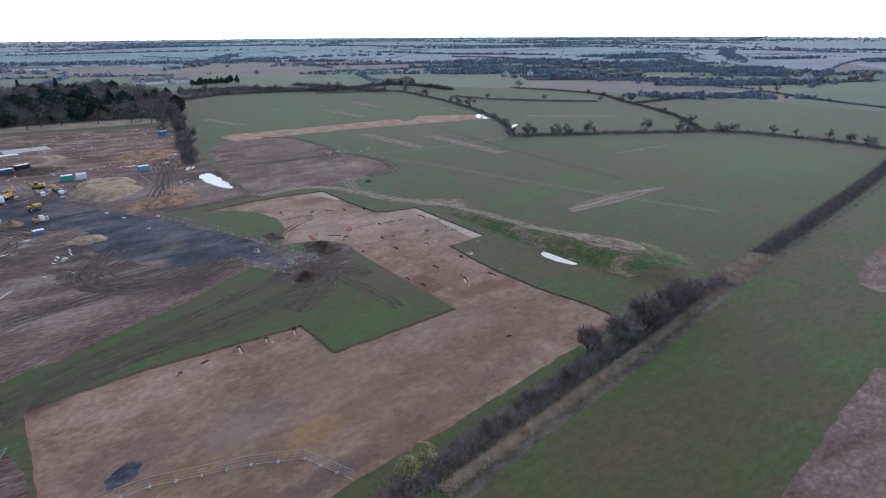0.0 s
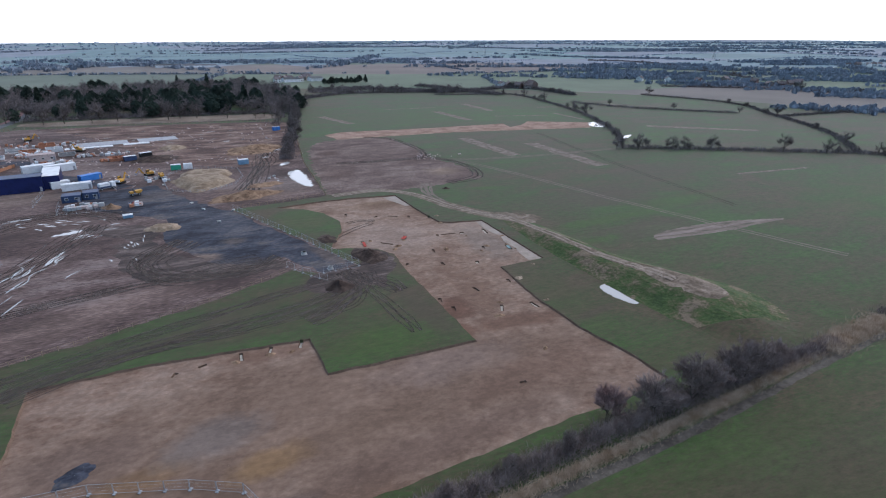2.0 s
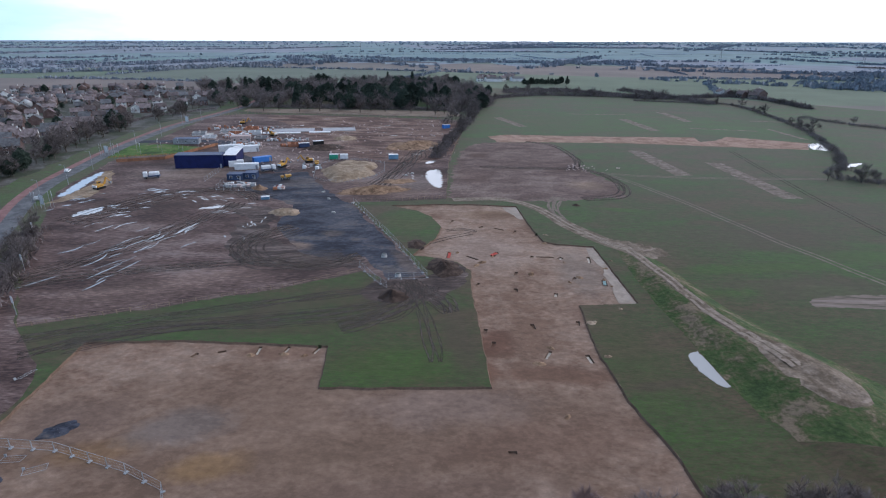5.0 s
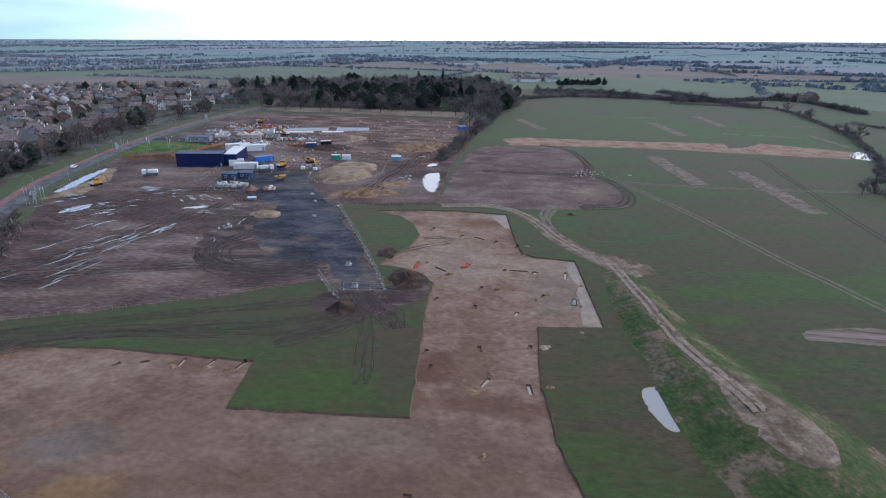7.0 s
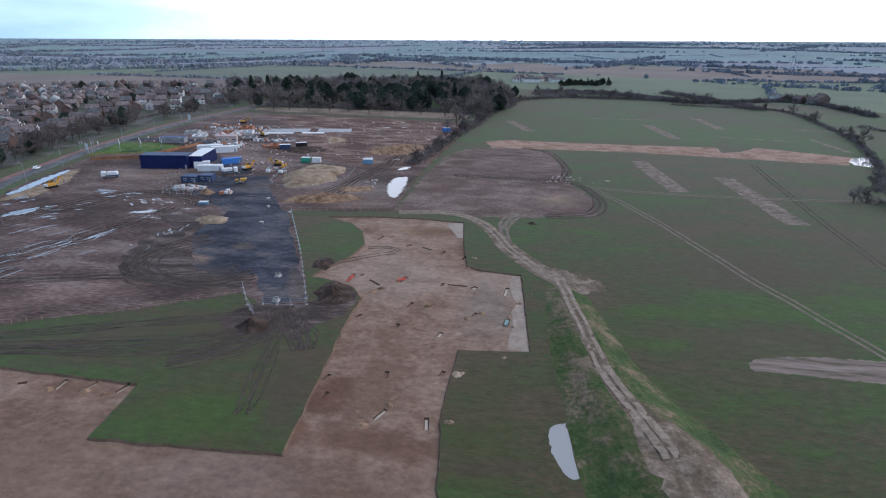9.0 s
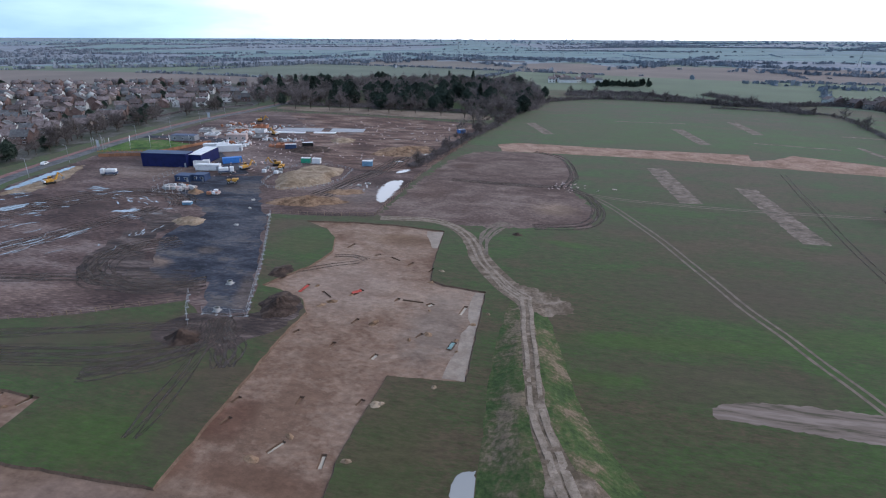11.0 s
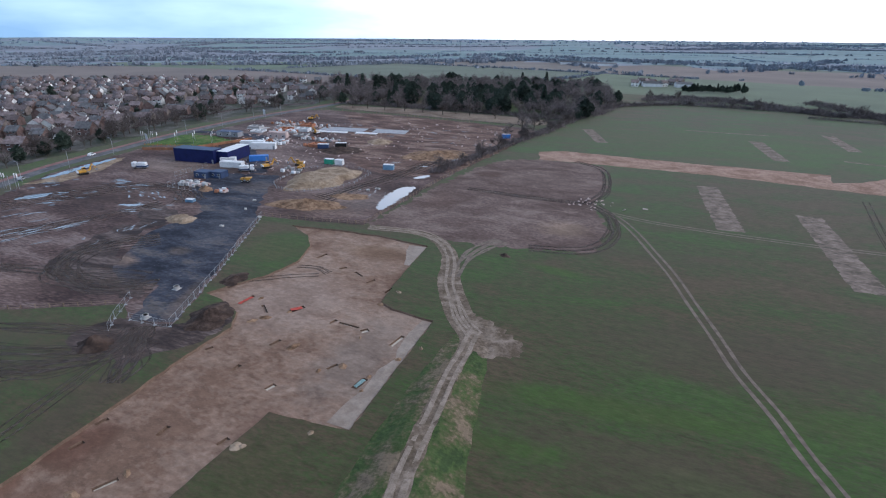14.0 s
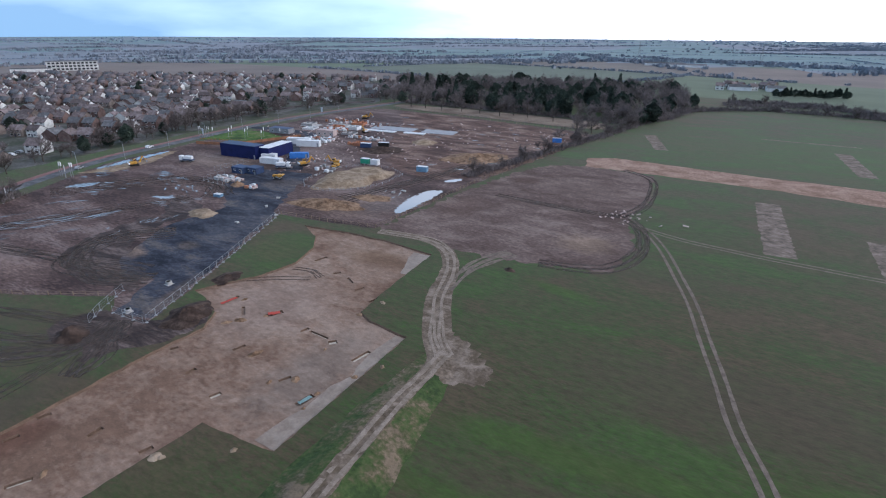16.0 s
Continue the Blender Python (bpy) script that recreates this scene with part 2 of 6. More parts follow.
GRASS = farmland()
HAZED_FIELDS = farmland(True)
ROUGH_GRASS = material("rough_grass", [(0.036, 0.058, 0.02), (0.055, 0.105, 0.026), (0.085, 0.15, 0.032), (0.15, 0.145, 0.07)], 0.12, 1.4, 0.95, 0.9, bump_m=0.5, spec=0.2)
STAINS = [(48, 83, 66, 26, 4, (0.160, 0.102, 0.070), 0.75), (82, 112, 4.5, 6, 0, (0.13, 0.065, 0.042), 0.85), (79, 101, 3, 4, 0, (0.135, 0.07, 0.045), 0.7), (93, 100, 16, 4.0, -6, (0.135, 0.074, 0.048), 0.8), (88, 80, 20, 6, 8, (0.15, 0.088, 0.060), 0.6), (60, 68, 26, 4, 5, (0.135, 0.085, 0.062), 0.6), (90, 205, 11, 5.5, -8, (0.17, 0.105, 0.066), 0.8),
          (32, 75, 7, 3.2, 10, (0.23, 0.135, 0.06), 0.8), (12, 78, 8, 3, 12, (0.20, 0.115, 0.055), 0.6), (3, 86, 11, 6, 10, (0.13, 0.085, 0.065), 0.6), (23, 84, 9, 5, 20, (0.17, 0.14, 0.125), 0.6), (48, 78, 18, 4, 8, (0.145, 0.092, 0.062), 0.6),
          (112, 152, 7, 17, 0, (0.17, 0.135, 0.112), 0.6), (104, 192, 3, 9, 0, (0.15, 0.085, 0.055), 0.6), (84, 168, 14, 16, 0, (0.255, 0.19, 0.155), 0.5), (70, 90, 16, 6, 3, (0.23, 0.165, 0.135), 0.5), (27, 63.5, 9, 2.5, 4, (0.09, 0.062, 0.055), 0.8), (35, 108, 9, 3, 0, (0.16, 0.09, 0.06), 0.6), (106, 126, 3, 8, 0, (0.17, 0.10, 0.07), 0.6)]
STRIPPED = material("stripped_subsoil", [(0.165, 0.100, 0.068), (0.212, 0.138, 0.099), (0.242, 0.165, 0.122), (0.285, 0.205, 0.157)], 0.10, 1.2, 0.93, 0.5, stretch=(0.75, 1.15, 1), turn=14, specks=((0.34, 0.28, 0.23), 0.45, 0.03), coarse=0.028, spec=0.25, grit=0.3)
patches(STRIPPED, STAINS, 0.165, 0.16)
SECTION = material("cut_soil", [(0.11, 0.072, 0.05), (0.17, 0.112, 0.08)], 0.5, 3, 0.95, 0.5)
SITE_MUD = material("site_mud", [(0.048, 0.030, 0.027), (0.088, 0.056, 0.049), (0.128, 0.086, 0.076), (0.185, 0.138, 0.125)], 0.06, 1.1, 0.78, 0.8, stretch=(0.45, 1.5, 1), turn=-62, grit=0.4, bump_m=0.25, coarse=0.022, spec=0.16)
patches(SITE_MUD, [(-46, 262, 26, 12, 8, (0.20, 0.15, 0.125), 0.75), (-5, 140, 30, 8, 22, (0.17, 0.115, 0.095), 0.6), (-40, 215, 30, 14, 20, (0.085, 0.055, 0.046), 0.7), (30, 330, 40, 25, 0, (0.10, 0.058, 0.045), 0.6), (52, 240, 18, 14, 0, (0.17, 0.115, 0.088), 0.6), (62, 250, 9, 14, 0, (0.17, 0.135, 0.125), 0.6)], 0.09)
HARDCORE = material("dark_hardcore", [(0.022, 0.024, 0.033), (0.040, 0.043, 0.058), (0.060, 0.063, 0.080), (0.11, 0.098, 0.095)], 0.09, 1.4, 0.75, 0.5, stretch=(0.6, 1.3, 1), turn=-65, grit=0.5, spec=0.08, specks=((0.22, 0.22, 0.23), 1.3, 0.05))
patches(HARDCORE, [(24, 170, 6, 4, -30, (0.14, 0.10, 0.078), 0.8), (34, 182, 4, 3, 0, (0.13, 0.10, 0.08), 0.6), (60, 158, 3, 12, 22, (0.13, 0.10, 0.085), 0.7), (10, 250, 12, 6, 20, (0.10, 0.08, 0.07), 0.5), (30, 205, 8, 22, 22, (0.058, 0.060, 0.072), 0.5)], 0.046)
PLOUGH = material("bare_field", [(0.085, 0.056, 0.048), (0.118, 0.081, 0.070), (0.148, 0.105, 0.091), (0.20, 0.15, 0.13)], 0.09, 1.0, 0.95, 0.7, stretch=(0.8, 1.3, 1), turn=12, bump_m=0.3, coarse=0.03, grit=0.35)
patches(PLOUGH, [(140, 248, 9, 8, 0, (0.19, 0.135, 0.10), 0.7), (95, 310, 8, 6, 0, (0.06, 0.035, 0.028), 0.8), (88, 262, 8, 14, 0, (0.10, 0.064, 0.052), 0.6), (120, 310, 20, 14, 0, (0.14, 0.10, 0.085), 0.5)], 0.09)
TRENCH = material("trench_subsoil", [(0.2, 0.12, 0.085), (0.28, 0.18, 0.135), (0.35, 0.24, 0.185)], 0.1, 1.2, 0.95, 0.3)
PALE_EARTH = material("pale_scrape", [(0.095, 0.082, 0.060), (0.15, 0.118, 0.095), (0.185, 0.145, 0.120), (0.24, 0.19, 0.16)], 0.25, 1.0, 0.95, 0.5, stretch=(0.9, 1.2, 1), grit=0.3)
SCRAPED = material("scraped_earth", [(0.085, 0.078, 0.052), (0.165, 0.128, 0.106), (0.20, 0.158, 0.135), (0.25, 0.20, 0.172)], 0.35, 1.0, 0.95, 0.5, stretch=(0.18, 1.3, 1), turn=6, grit=0.25)
TRACK = material("dirt_track", [(0.095, 0.072, 0.048), (0.135, 0.102, 0.074), (0.175, 0.135, 0.102), (0.24, 0.19, 0.15)], 0.25, 1.6, 0.93, 0.6, bump_m=0.15)
BUND = material("overgrown_bund", [(0.040, 0.064, 0.022), (0.055, 0.084, 0.026), (0.086, 0.086, 0.040), (0.165, 0.125, 0.085)], 0.11, 1.1, 0.95, 1.0, bump_m=0.5)
DARK_MUD = material("dark_churned_mud", [(0.030, 0.021, 0.019), (0.052, 0.036, 0.031), (0.085, 0.060, 0.052), (0.145, 0.11, 0.098)], 0.12, 1.2, 0.72, 0.9, stretch=(0.5, 1.6, 1), turn=-50, bump_m=0.3, spec=0.16, grit=0.5)
RED_MUD = material("red_brown_mud", [(0.055, 0.029, 0.023), (0.10, 0.056, 0.043), (0.15, 0.092, 0.072), (0.24, 0.168, 0.135)], 0.07, 1.0, 0.8, 0.8, stretch=(0.7, 1.8, 1), bump_m=0.3, grit=0.55)
SAND = material("sand", [(0.17, 0.12, 0.08), (0.25, 0.185, 0.125), (0.33, 0.255, 0.185)], 0.2, 1.4, 0.95, 0.5, bump_m=0.2)
BROWN_HEAP = material("brown_spoil", [(0.10, 0.06, 0.035), (0.21, 0.13, 0.08), (0.31, 0.205, 0.13)], 0.25, 1.3, 0.95, 0.8, bump_m=0.3)
DARK_HEAP = material("dark_topsoil", [(0.028, 0.018, 0.014), (0.052, 0.034, 0.026), (0.088, 0.06, 0.047)], 0.4, 1.5, 0.9, 0.9, bump_m=0.3)
TARMAC = material("tarmac", [(0.075, 0.075, 0.08), (0.115, 0.115, 0.12), (0.15, 0.15, 0.155)], 0.2, 2, 0.75, 0.1)
PAVING = material("red_path", [(0.19, 0.10, 0.095), (0.27, 0.155, 0.145)], 0.3, 2, 0.85, 0.1)
ESTATE = material("estate_ground", [(0.045, 0.055, 0.035), (0.066, 0.07, 0.05), (0.092, 0.088, 0.08), (0.13, 0.125, 0.12)], 0.06, 0.6, 0.9, 0.2)
STUBBLE = material("scrub_field", [(0.15, 0.11, 0.085), (0.22, 0.17, 0.13), (0.27, 0.215, 0.165)], 0.05, 0.8, 0.95, 0.4)


def plain(name, colour, rough=0.6, metal=0.0, vary=0.0, dirt=0.25):
    lo = tuple(c * (1 - dirt) for c in colour)
    hi = tuple(min(0.9, c * (1 + dirt * 0.3)) for c in colour)
    return material(name, [lo, colour, hi], 0.35, 4.0, rough, 0.05, metal=metal, vary=vary)


def water(name, tint):
    m = bpy.data.materials.new(name)
    m.use_nodes = True
    n, l = m.node_tree.nodes, m.node_tree.links
    b = n["Principled BSDF"]
    b.inputs["Base Color"].default_value = (*tint, 1)
    b.inputs["Roughness"].default_value = 0.06
    b.inputs["Specular IOR Level"].default_value = 1.0
    b.inputs["Coat Weight"].default_value = 0.45
    b.inputs["Coat Roughness"].default_value = 0.04
    t = n.new("ShaderNodeTexNoise")
    t.inputs["Scale"].default_value = 2.5
    geo = n.new("ShaderNodeNewGeometry")
    l.new(geo.outputs["Position"], t.inputs["Vector"])
    bp = n.new("ShaderNodeBump")
    bp.inputs["Strength"].default_value, bp.inputs["Distance"].default_value = 0.12, 0.03
    l.new(t.outputs["Fac"], bp.inputs["Height"])
    l.new(bp.outputs["Normal"], b.inputs["Normal"])
    return m


WATER = water("silty_water", (0.27, 0.275, 0.275))
SILT = material("wet_silt", [(0.22, 0.168, 0.130), (0.26, 0.205, 0.162), (0.295, 0.24, 0.195)], 0.25, 2.0, 0.5, 0.05, spec=0.3, grit=0.2)
LANE = material("earth_lane", [(0.055, 0.046, 0.038), (0.082, 0.07, 0.058), (0.115, 0.10, 0.082)], 0.2, 2, 0.95, 0.5)
PIT_PALE = plain("pale_pit_floor", (0.5, 0.44, 0.36), 0.95)


def rut_material(name, lo, hi, cover):
    """Broken wheel marks: soil where the tyre cut, the ground below showing between."""
    m = material(name, [lo, hi], 0.5, 3.0, 0.85, 0.5, bump_m=0.15)
    n, l = m.node_tree.nodes, m.node_tree.links
    b, out = n["Principled BSDF"], n["Material Output"]
    geo, t = n.new("ShaderNodeNewGeometry"), n.new("ShaderNodeTexNoise")
    t.inputs["Scale"].default_value, t.inputs["Detail"].default_value, t.inputs["Roughness"].default_value = 1.7, 9, 0.8
    l.new(geo.outputs["Position"], t.inputs["Vector"])
    ramp = n.new("ShaderNodeValToRGB")
    ramp.color_ramp.elements[0].position, ramp.color_ramp.elements[1].position = cover - 0.16, cover + 0.20
    l.new(t.outputs["Fac"], ramp.inputs["Fac"])
    clear, mix = n.new("ShaderNodeBsdfTransparent"), n.new("ShaderNodeMixShader")
    l.new(ramp.outputs["Color"], mix.inputs["Fac"])
    l.new(clear.outputs[0], mix.inputs[1])
    l.new(b.outputs[0], mix.inputs[2])
    l.new(mix.outputs[0], out.inputs["Surface"])
    return m


RUT = rut_material("dark_ruts", (0.062, 0.047, 0.040), (0.12, 0.094, 0.08), 0.46)
RUT_PALE = rut_material("pale_ruts", (0.12, 0.095, 0.075), (0.20, 0.16, 0.13), 0.24)
RUT_CREAM = rut_material("cream_ruts", (0.19, 0.15, 0.115), (0.31, 0.25, 0.20), 0.28)

# ---- the ground: one sheet, divided into surfaces that share their edges ----
from mathutils import geometry


def wob(x, y, s, seed=0.0):
    """Smooth pseudo-random relief between about -1 and 1, for arrays."""
    return (np.sin(x * s + 1.3 * seed) * np.cos(y * s * 1.13 + seed) + 0.6 * np.sin(x * s * 2.17 + y * s * 1.7 + 2 * seed)
            + 0.4 * np.cos(y * s * 3.9 - x * s * 3.1 + 3 * seed)) / 2


def inside(px, py, poly):
    res = np.zeros(len(px), bool)
    n = len(poly)
    for i in range(n):
        (x1, y1), (x2, y2) = poly[i], poly[(i + 1) % n]
        if y1 == y2:
            continue
        c = ((y1 > py) != (y2 > py)) & (px < (x2 - x1) * (py - y1) / (y2 - y1) + x1)
        res ^= c
    return res


def ragged(poly, step=2.0, amp=0.25, seed=1):
    """The outline with a point every step metres, each off the line by up to amp."""
    rnd, out = random.Random(seed), []
    for i, p in enumerate(poly):
        a, b = Vector(p), Vector(poly[(i + 1) % len(poly)])
        d = b - a
        k = max(1, int(d.length / step))
        nrm = Vector((-d.y, d.x)).normalized()
        for j in range(k):
            off = rnd.uniform(-amp, amp) * (0.3 if j == 0 else 1)
            q = a + d * (j / k) + nrm * off
            out.append((q.x, q.y))
    return out


def inset(poly, d):
    """The outline moved inwards by d."""
    area = sum(poly[i - 1][0] * p[1] - p[0] * poly[i - 1][1] for i, p in enumerate(poly))
    s, out = (1 if area > 0 else -1), []
    for i, p in enumerate(poly):
        a, b = Vector(poly[i - 1]), Vector(poly[(i + 1) % len(poly)])
        t = (b - a).normalized()
        out.append((p[0] - t.y * d * s, p[1] + t.x * d * s))
    return out


def smooth_loop(poly, times=2):
    for _ in range(times):
        out = []
        for i, p in enumerate(poly):
            q = poly[(i + 1) % len(poly)]
            out += [(0.75 * p[0] + 0.25 * q[0], 0.75 * p[1] + 0.25 * q[1]), (0.25 * p[0] + 0.75 * q[0], 0.25 * p[1] + 0.75 * q[1])]
        poly = out
    return poly


def ribbon_outline(line, width):
    """The outline of a band along a line."""
    left, right = [], []
    for i, p in enumerate(line):
        a, b = Vector(line[max(0, i - 1)][:2]), Vector(line[min(len(line) - 1, i + 1)][:2])
        t = (b - a).normalized()
        w = (p[2] if len(p) > 2 else width) / 2
        left.append((p[0] - t.y * w, p[1] + t.x * w))
        right.append((p[0] + t.y * w, p[1] - t.x * w))
    return left + right[::-1]


def spline(line, k=6):
    """A smooth line through the points (Catmull-Rom)."""
    out, n = [], len(line)
    for i in range(n - 1):
        p0, p1, p2, p3 = line[max(0, i - 1)], line[i], line[i + 1], line[min(n - 1, i + 2)]
        for j in range(k):
            t = j / k
            out.append(tuple(0.5 * (2 * b + (c - a) * t + (2 * a - 5 * b + 4 * c - d) * t * t + (3 * b - a - 3 * c + d) * t ** 3)
                             for a, b, c, d in zip(p0, p1, p2, p3)))
    return out + [tuple(line[-1])]


EXC = [(-9, 111.6), (10, 112.6), (44.6, 110.4), (45.4, 95.2), (79.4, 95.3), (79, 118), (78.4, 139), (79.3, 151.5), (75.5, 158), (68, 161.5), (61.6, 163),
       (64.3, 169.2), (69.4, 178.4), (71.3, 189.7), (68, 200.8), (61.9, 208.6), (51.7, 214.4), (68.8, 217), (85.3, 217.3), (102.2, 215.3), (103.3, 197),
       (104.4, 184), (105.5, 176), (110, 173.6), (121.3, 172), (121.9, 131.4), (106, 130.3), (104.5, 108), (105.5, 91), (108.5, 78), (109.4, 67), (95, 64.6),
       (85.4, 64.4), (66, 62.4), (50.5, 60.8), (30.7, 60), (20, 58), (0, 61), (-12, 72), (-8.5, 85)]
MUD = [(-28, 117.7), (2, 128.6), (27.4, 139.3), (47.4, 150.7), (56, 143.5), (66.5, 146.4), (53.7, 178.8), (36.3, 218.5), (53, 220.6), (74.2, 224.6), (77.3, 290),
       (85, 351), (95, 432), (76.6, 441), (28, 446), (-23, 452), (-80, 452), (-100, 440), (-99, 357), (-95, 285), (-87.5, 228), (-56, 166), (-48, 149)]
SIDE_MUD = [(-28.3, 117.5), (-24, 113), (-13.5, 103), (-9.6, 92), (-12.6, 72), (-24, 74), (-34, 95), (-46, 125), (-46, 143)]
PAD = [(-18, 262), (8, 268), (20, 240), (30, 224), (37, 214), (53, 177), (65.5, 148), (55.5, 144.5), (47, 162), (38, 158.5), (28, 164), (20, 176), (12.5, 192),
       (13, 214), (-2, 226), (-16, 240)]
FIELD = [(75.2, 226), (78.5, 272), (86, 322), (94, 343), (113, 351), (143, 349), (149, 303), (146, 281), (154, 254), (152, 231), (118, 222)]
STRIP = [(106, 369), (118.6, 376.5), (190, 374), (247.5, 376), (244.7, 360), (258, 366), (272.5, 380), (318, 360), (303, 338), (195, 352), (110, 350.5)]
SCRAPE = [(167.5, 129.5), (168.5, 134), (179, 137), (205, 137), (222, 133.5), (236, 129.5), (216, 129), (200, 128), (180, 129), (171, 130)]
PLOUGHED = [(60, 12), (80, 18), (114, 20), (134, 21), (140, 15), (150, -60), (60, -60)]
PLOUGHED_TWO = [(176, 36), (196, 43), (240, 45), (250, 20), (190, 22)]
BUND_CREST = [(132, 169, 0.0, 4), (133.3, 148, 1.7, 7.5), (136, 122, 2.5, 10), (141.5, 100, 3.3, 15), (145, 86, 3.0, 17), (143, 76, 1.4, 13)]
BUND_EDGE = ribbon_outline([(x, y, w * 1.9) for x, y, h, w in spline(BUND_CREST, 4)], 8)
TRENCHES = [((224.5, 456), (230.5, 400), 8), ((273, 500), (275.5, 446), 7.5), ((184, 480), (236, 482), 2.2), ((262, 414), (308, 405), 2.6), ((322, 416), (324, 374), 4),
            ((189.5, 329), (194, 269), 9), ((223, 299), (225, 230), 9), ((122, 454), (136, 411), 7), ((330, 455), (372, 450), 2.5), ((350, 330), (418, 285), 7), ((280, 190), (329, 187), 2.5)]
TRACK_LINE = [(77, 222.5, 3), (91, 225, 4), (101.5, 222.5, 4.5), (111, 211, 5), (117.5, 193, 6.5), (125.5, 178, 7), (131.5, 170, 7), (132.4, 163, 3.6), (133.3, 150, 3.4), (136, 122, 3.6), (139.5, 108, 5), (142, 99, 8)]
ROAD_LINE = [(-70, 60), (-66, 110), (-66, 150), (-77, 180), (-90, 210), (-99, 240), (-104, 275), (-108, 310), (-110, 350), (-109, 390), (-104, 425), (-97, 465), (-92, 520), (-100, 600)]
LANE_LINE = [(20, 41), (45, 47.2), (67.8, 49.6), (86.4, 50.8), (111, 53), (149, 57.6), (195, 61.4), (237, 64), (330, 71), (520, 92)]
WOOD_CLEARING = [(-85, 462), (-85, 485), (60, 487), (92, 480), (92, 452), (28, 455), (-23, 460)]

# pits cut into the stripped area: middle, length, width, heading, depth
PITS = [(75.3, 196.1, 4.2, 76, 1.0), (85.7, 190.9, 2.2, 55, 1.0), (91.8, 188.9, 3.9, -31, 0.8), (97.2, 186.2, 2.9, 70, 0.9), (104.1, 182.7, 2.4, 72, 0.9), (99.3, 163.2, 2.2, 78, 1.0),
        (103.4, 163.2, 5.6, -4, 0.7), (108.1, 162.4, 1.9, 51, 1.5), (116.8, 161.2, 4.9, 80, 1.1), (73.1, 164.6, 5.0, 82, 1.0), (87.8, 165.2, 4.0, 63, 1.5), (80.4, 162.2, 4.6, -42, 0.8),
        (90.8, 139.6, 2.2, 87, 1.0), (80.6, 143.2, 1.7, 63, 0.8), (92.3, 150.4, 2.9, 74, 0.9), (108.8, 147.2, 2.6, 67, 0.9), (92.0, 119.8, 2.6, 93, 1.0), (80.2, 117.6, 2.2, 74, 1.0),
        (81.5, 111.8, 2.4, 75, 1.0), (103.3, 121.5, 2.2, 75, 1.0), (101.2, 136.9, 2.2, 72, 1.2), (116.7, 144.3, 3.8, 79, 1.4), (93.2, 107.5, 3.6, 62, 0.9), (102.0, 105.9, 3.4, 97, 1.0),
        (29.6, 109.0, 3.2, 88, 0.9), (35.7, 109.4, 2.5, 72, 0.9), (42.3, 109.2, 3.0, 71, 0.9), (21.9, 108.4, 1.8, 22, 0.8), (16.6, 107.1, 1.7, 62, 0.9), (81.1, 77.6, 1.5, 0, 0.8)]


def crest_height(x, y):
    """The height of the bund at places."""
    h = np.zeros_like(x)
    pts = spline(BUND_CREST, 5)
    for (ax, ay, ah, aw), (bx, by, bh, bw) in zip(pts, pts[1:]):
        dx, dy = bx - ax, by - ay
        t = np.clip(((x - ax) * dx + (y - ay) * dy) / (dx * dx + dy * dy), 0, 1)
        d = np.hypot(x - ax - t * dx, y - ay - t * dy)
        w, top = aw + t * (bw - aw), ah + t * (bh - ah)
        k = np.clip(1.25 * (1 - d / w), 0, 1)
        h = np.maximum(h, top * k * k * (3 - 2 * k))
    return h * (1 + 0.10 * wob(x, y, 0.35, 2))


def ground_height(x, y):
    x, y = np.asarray(x, float), np.asarray(y, float)
    r = np.hypot(x - 80, y - 200)
    k = np.clip((r - 480) / 1000, 0, 1)
    k = k * k * (3 - 2 * k)
    rise = 10 * np.clip((r - 1000) / 3900, 0, 1)
    return k * (0.01545 * x - 0.0091 * y + rise + 5 * wob(x, y, 0.0031, 1) * np.clip((4600 - r) / 2000, 0.15, 1)) + crest_height(x, y)


def height_at(x, y):
    return float(ground_height(np.array([x]), np.array([y]))[0])


def rect(cx, cy, length, width, heading):
    c, s = math.cos(radians(heading)), math.sin(radians(heading))
    return [(cx + u * c - v * s, cy + u * s + v * c) for u, v in ((-length / 2, -width / 2), (length / 2, -width / 2), (length / 2, width / 2), (-length / 2, width / 2))]


def ribbon_rect(a, b, w):
    return rect((a[0] + b[0]) / 2, (a[1] + b[1]) / 2, math.dist(a, b), w, math.degrees(math.atan2(b[1] - a[1], b[0] - a[0])))


exc_top = ragged(EXC, 2.0, 0.22, 3)
exc_toe = inset(exc_top, 0.3)
pit_tops = [rect(x, y, ln, w, a) for x, y, ln, a, w in PITS]
pit_toes = [rect(x, y, ln - 0.3, w - 0.24, a) for x, y, ln, a, w in PITS]
strip_loops = {
    "site_mud": ragged(MUD, 4, 0.7, 5), "side_mud": ragged(SIDE_MUD, 4, 1.2, 6), "hardstanding": ragged(PAD, 3, 1.1, 7), "bare_field": ragged(FIELD, 1.8, 1.5, 8),
    "stripped_strip": ragged(STRIP, 5, 0.6, 9), "pale_scrape": ragged(smooth_loop(SCRAPE, 1), 0.8, 0.3, 10), "ploughed_field": ragged(PLOUGHED, 3, 0.25, 11), "ploughed_field_two": ragged(smooth_loop(PLOUGHED_TWO, 1), 3, 1.0, 12),
    "bund": ragged(BUND_EDGE, 3, 0.5, 13), "dirt_track": ragged(ribbon_outline(spline(TRACK_LINE, 6), 4), 1.5, 0.3, 14), "main_road": ribbon_outline(spline(ROAD_LINE, 6), 9),
    "farm_lane": ragged(ribbon_outline(spline([(x, y + 0.6) for x, y in LANE_LINE], 6), 1.9), 2, 0.25, 16), "wood_clearing": ragged(smooth_loop(WOOD_CLEARING, 1), 5, 1, 17),
}
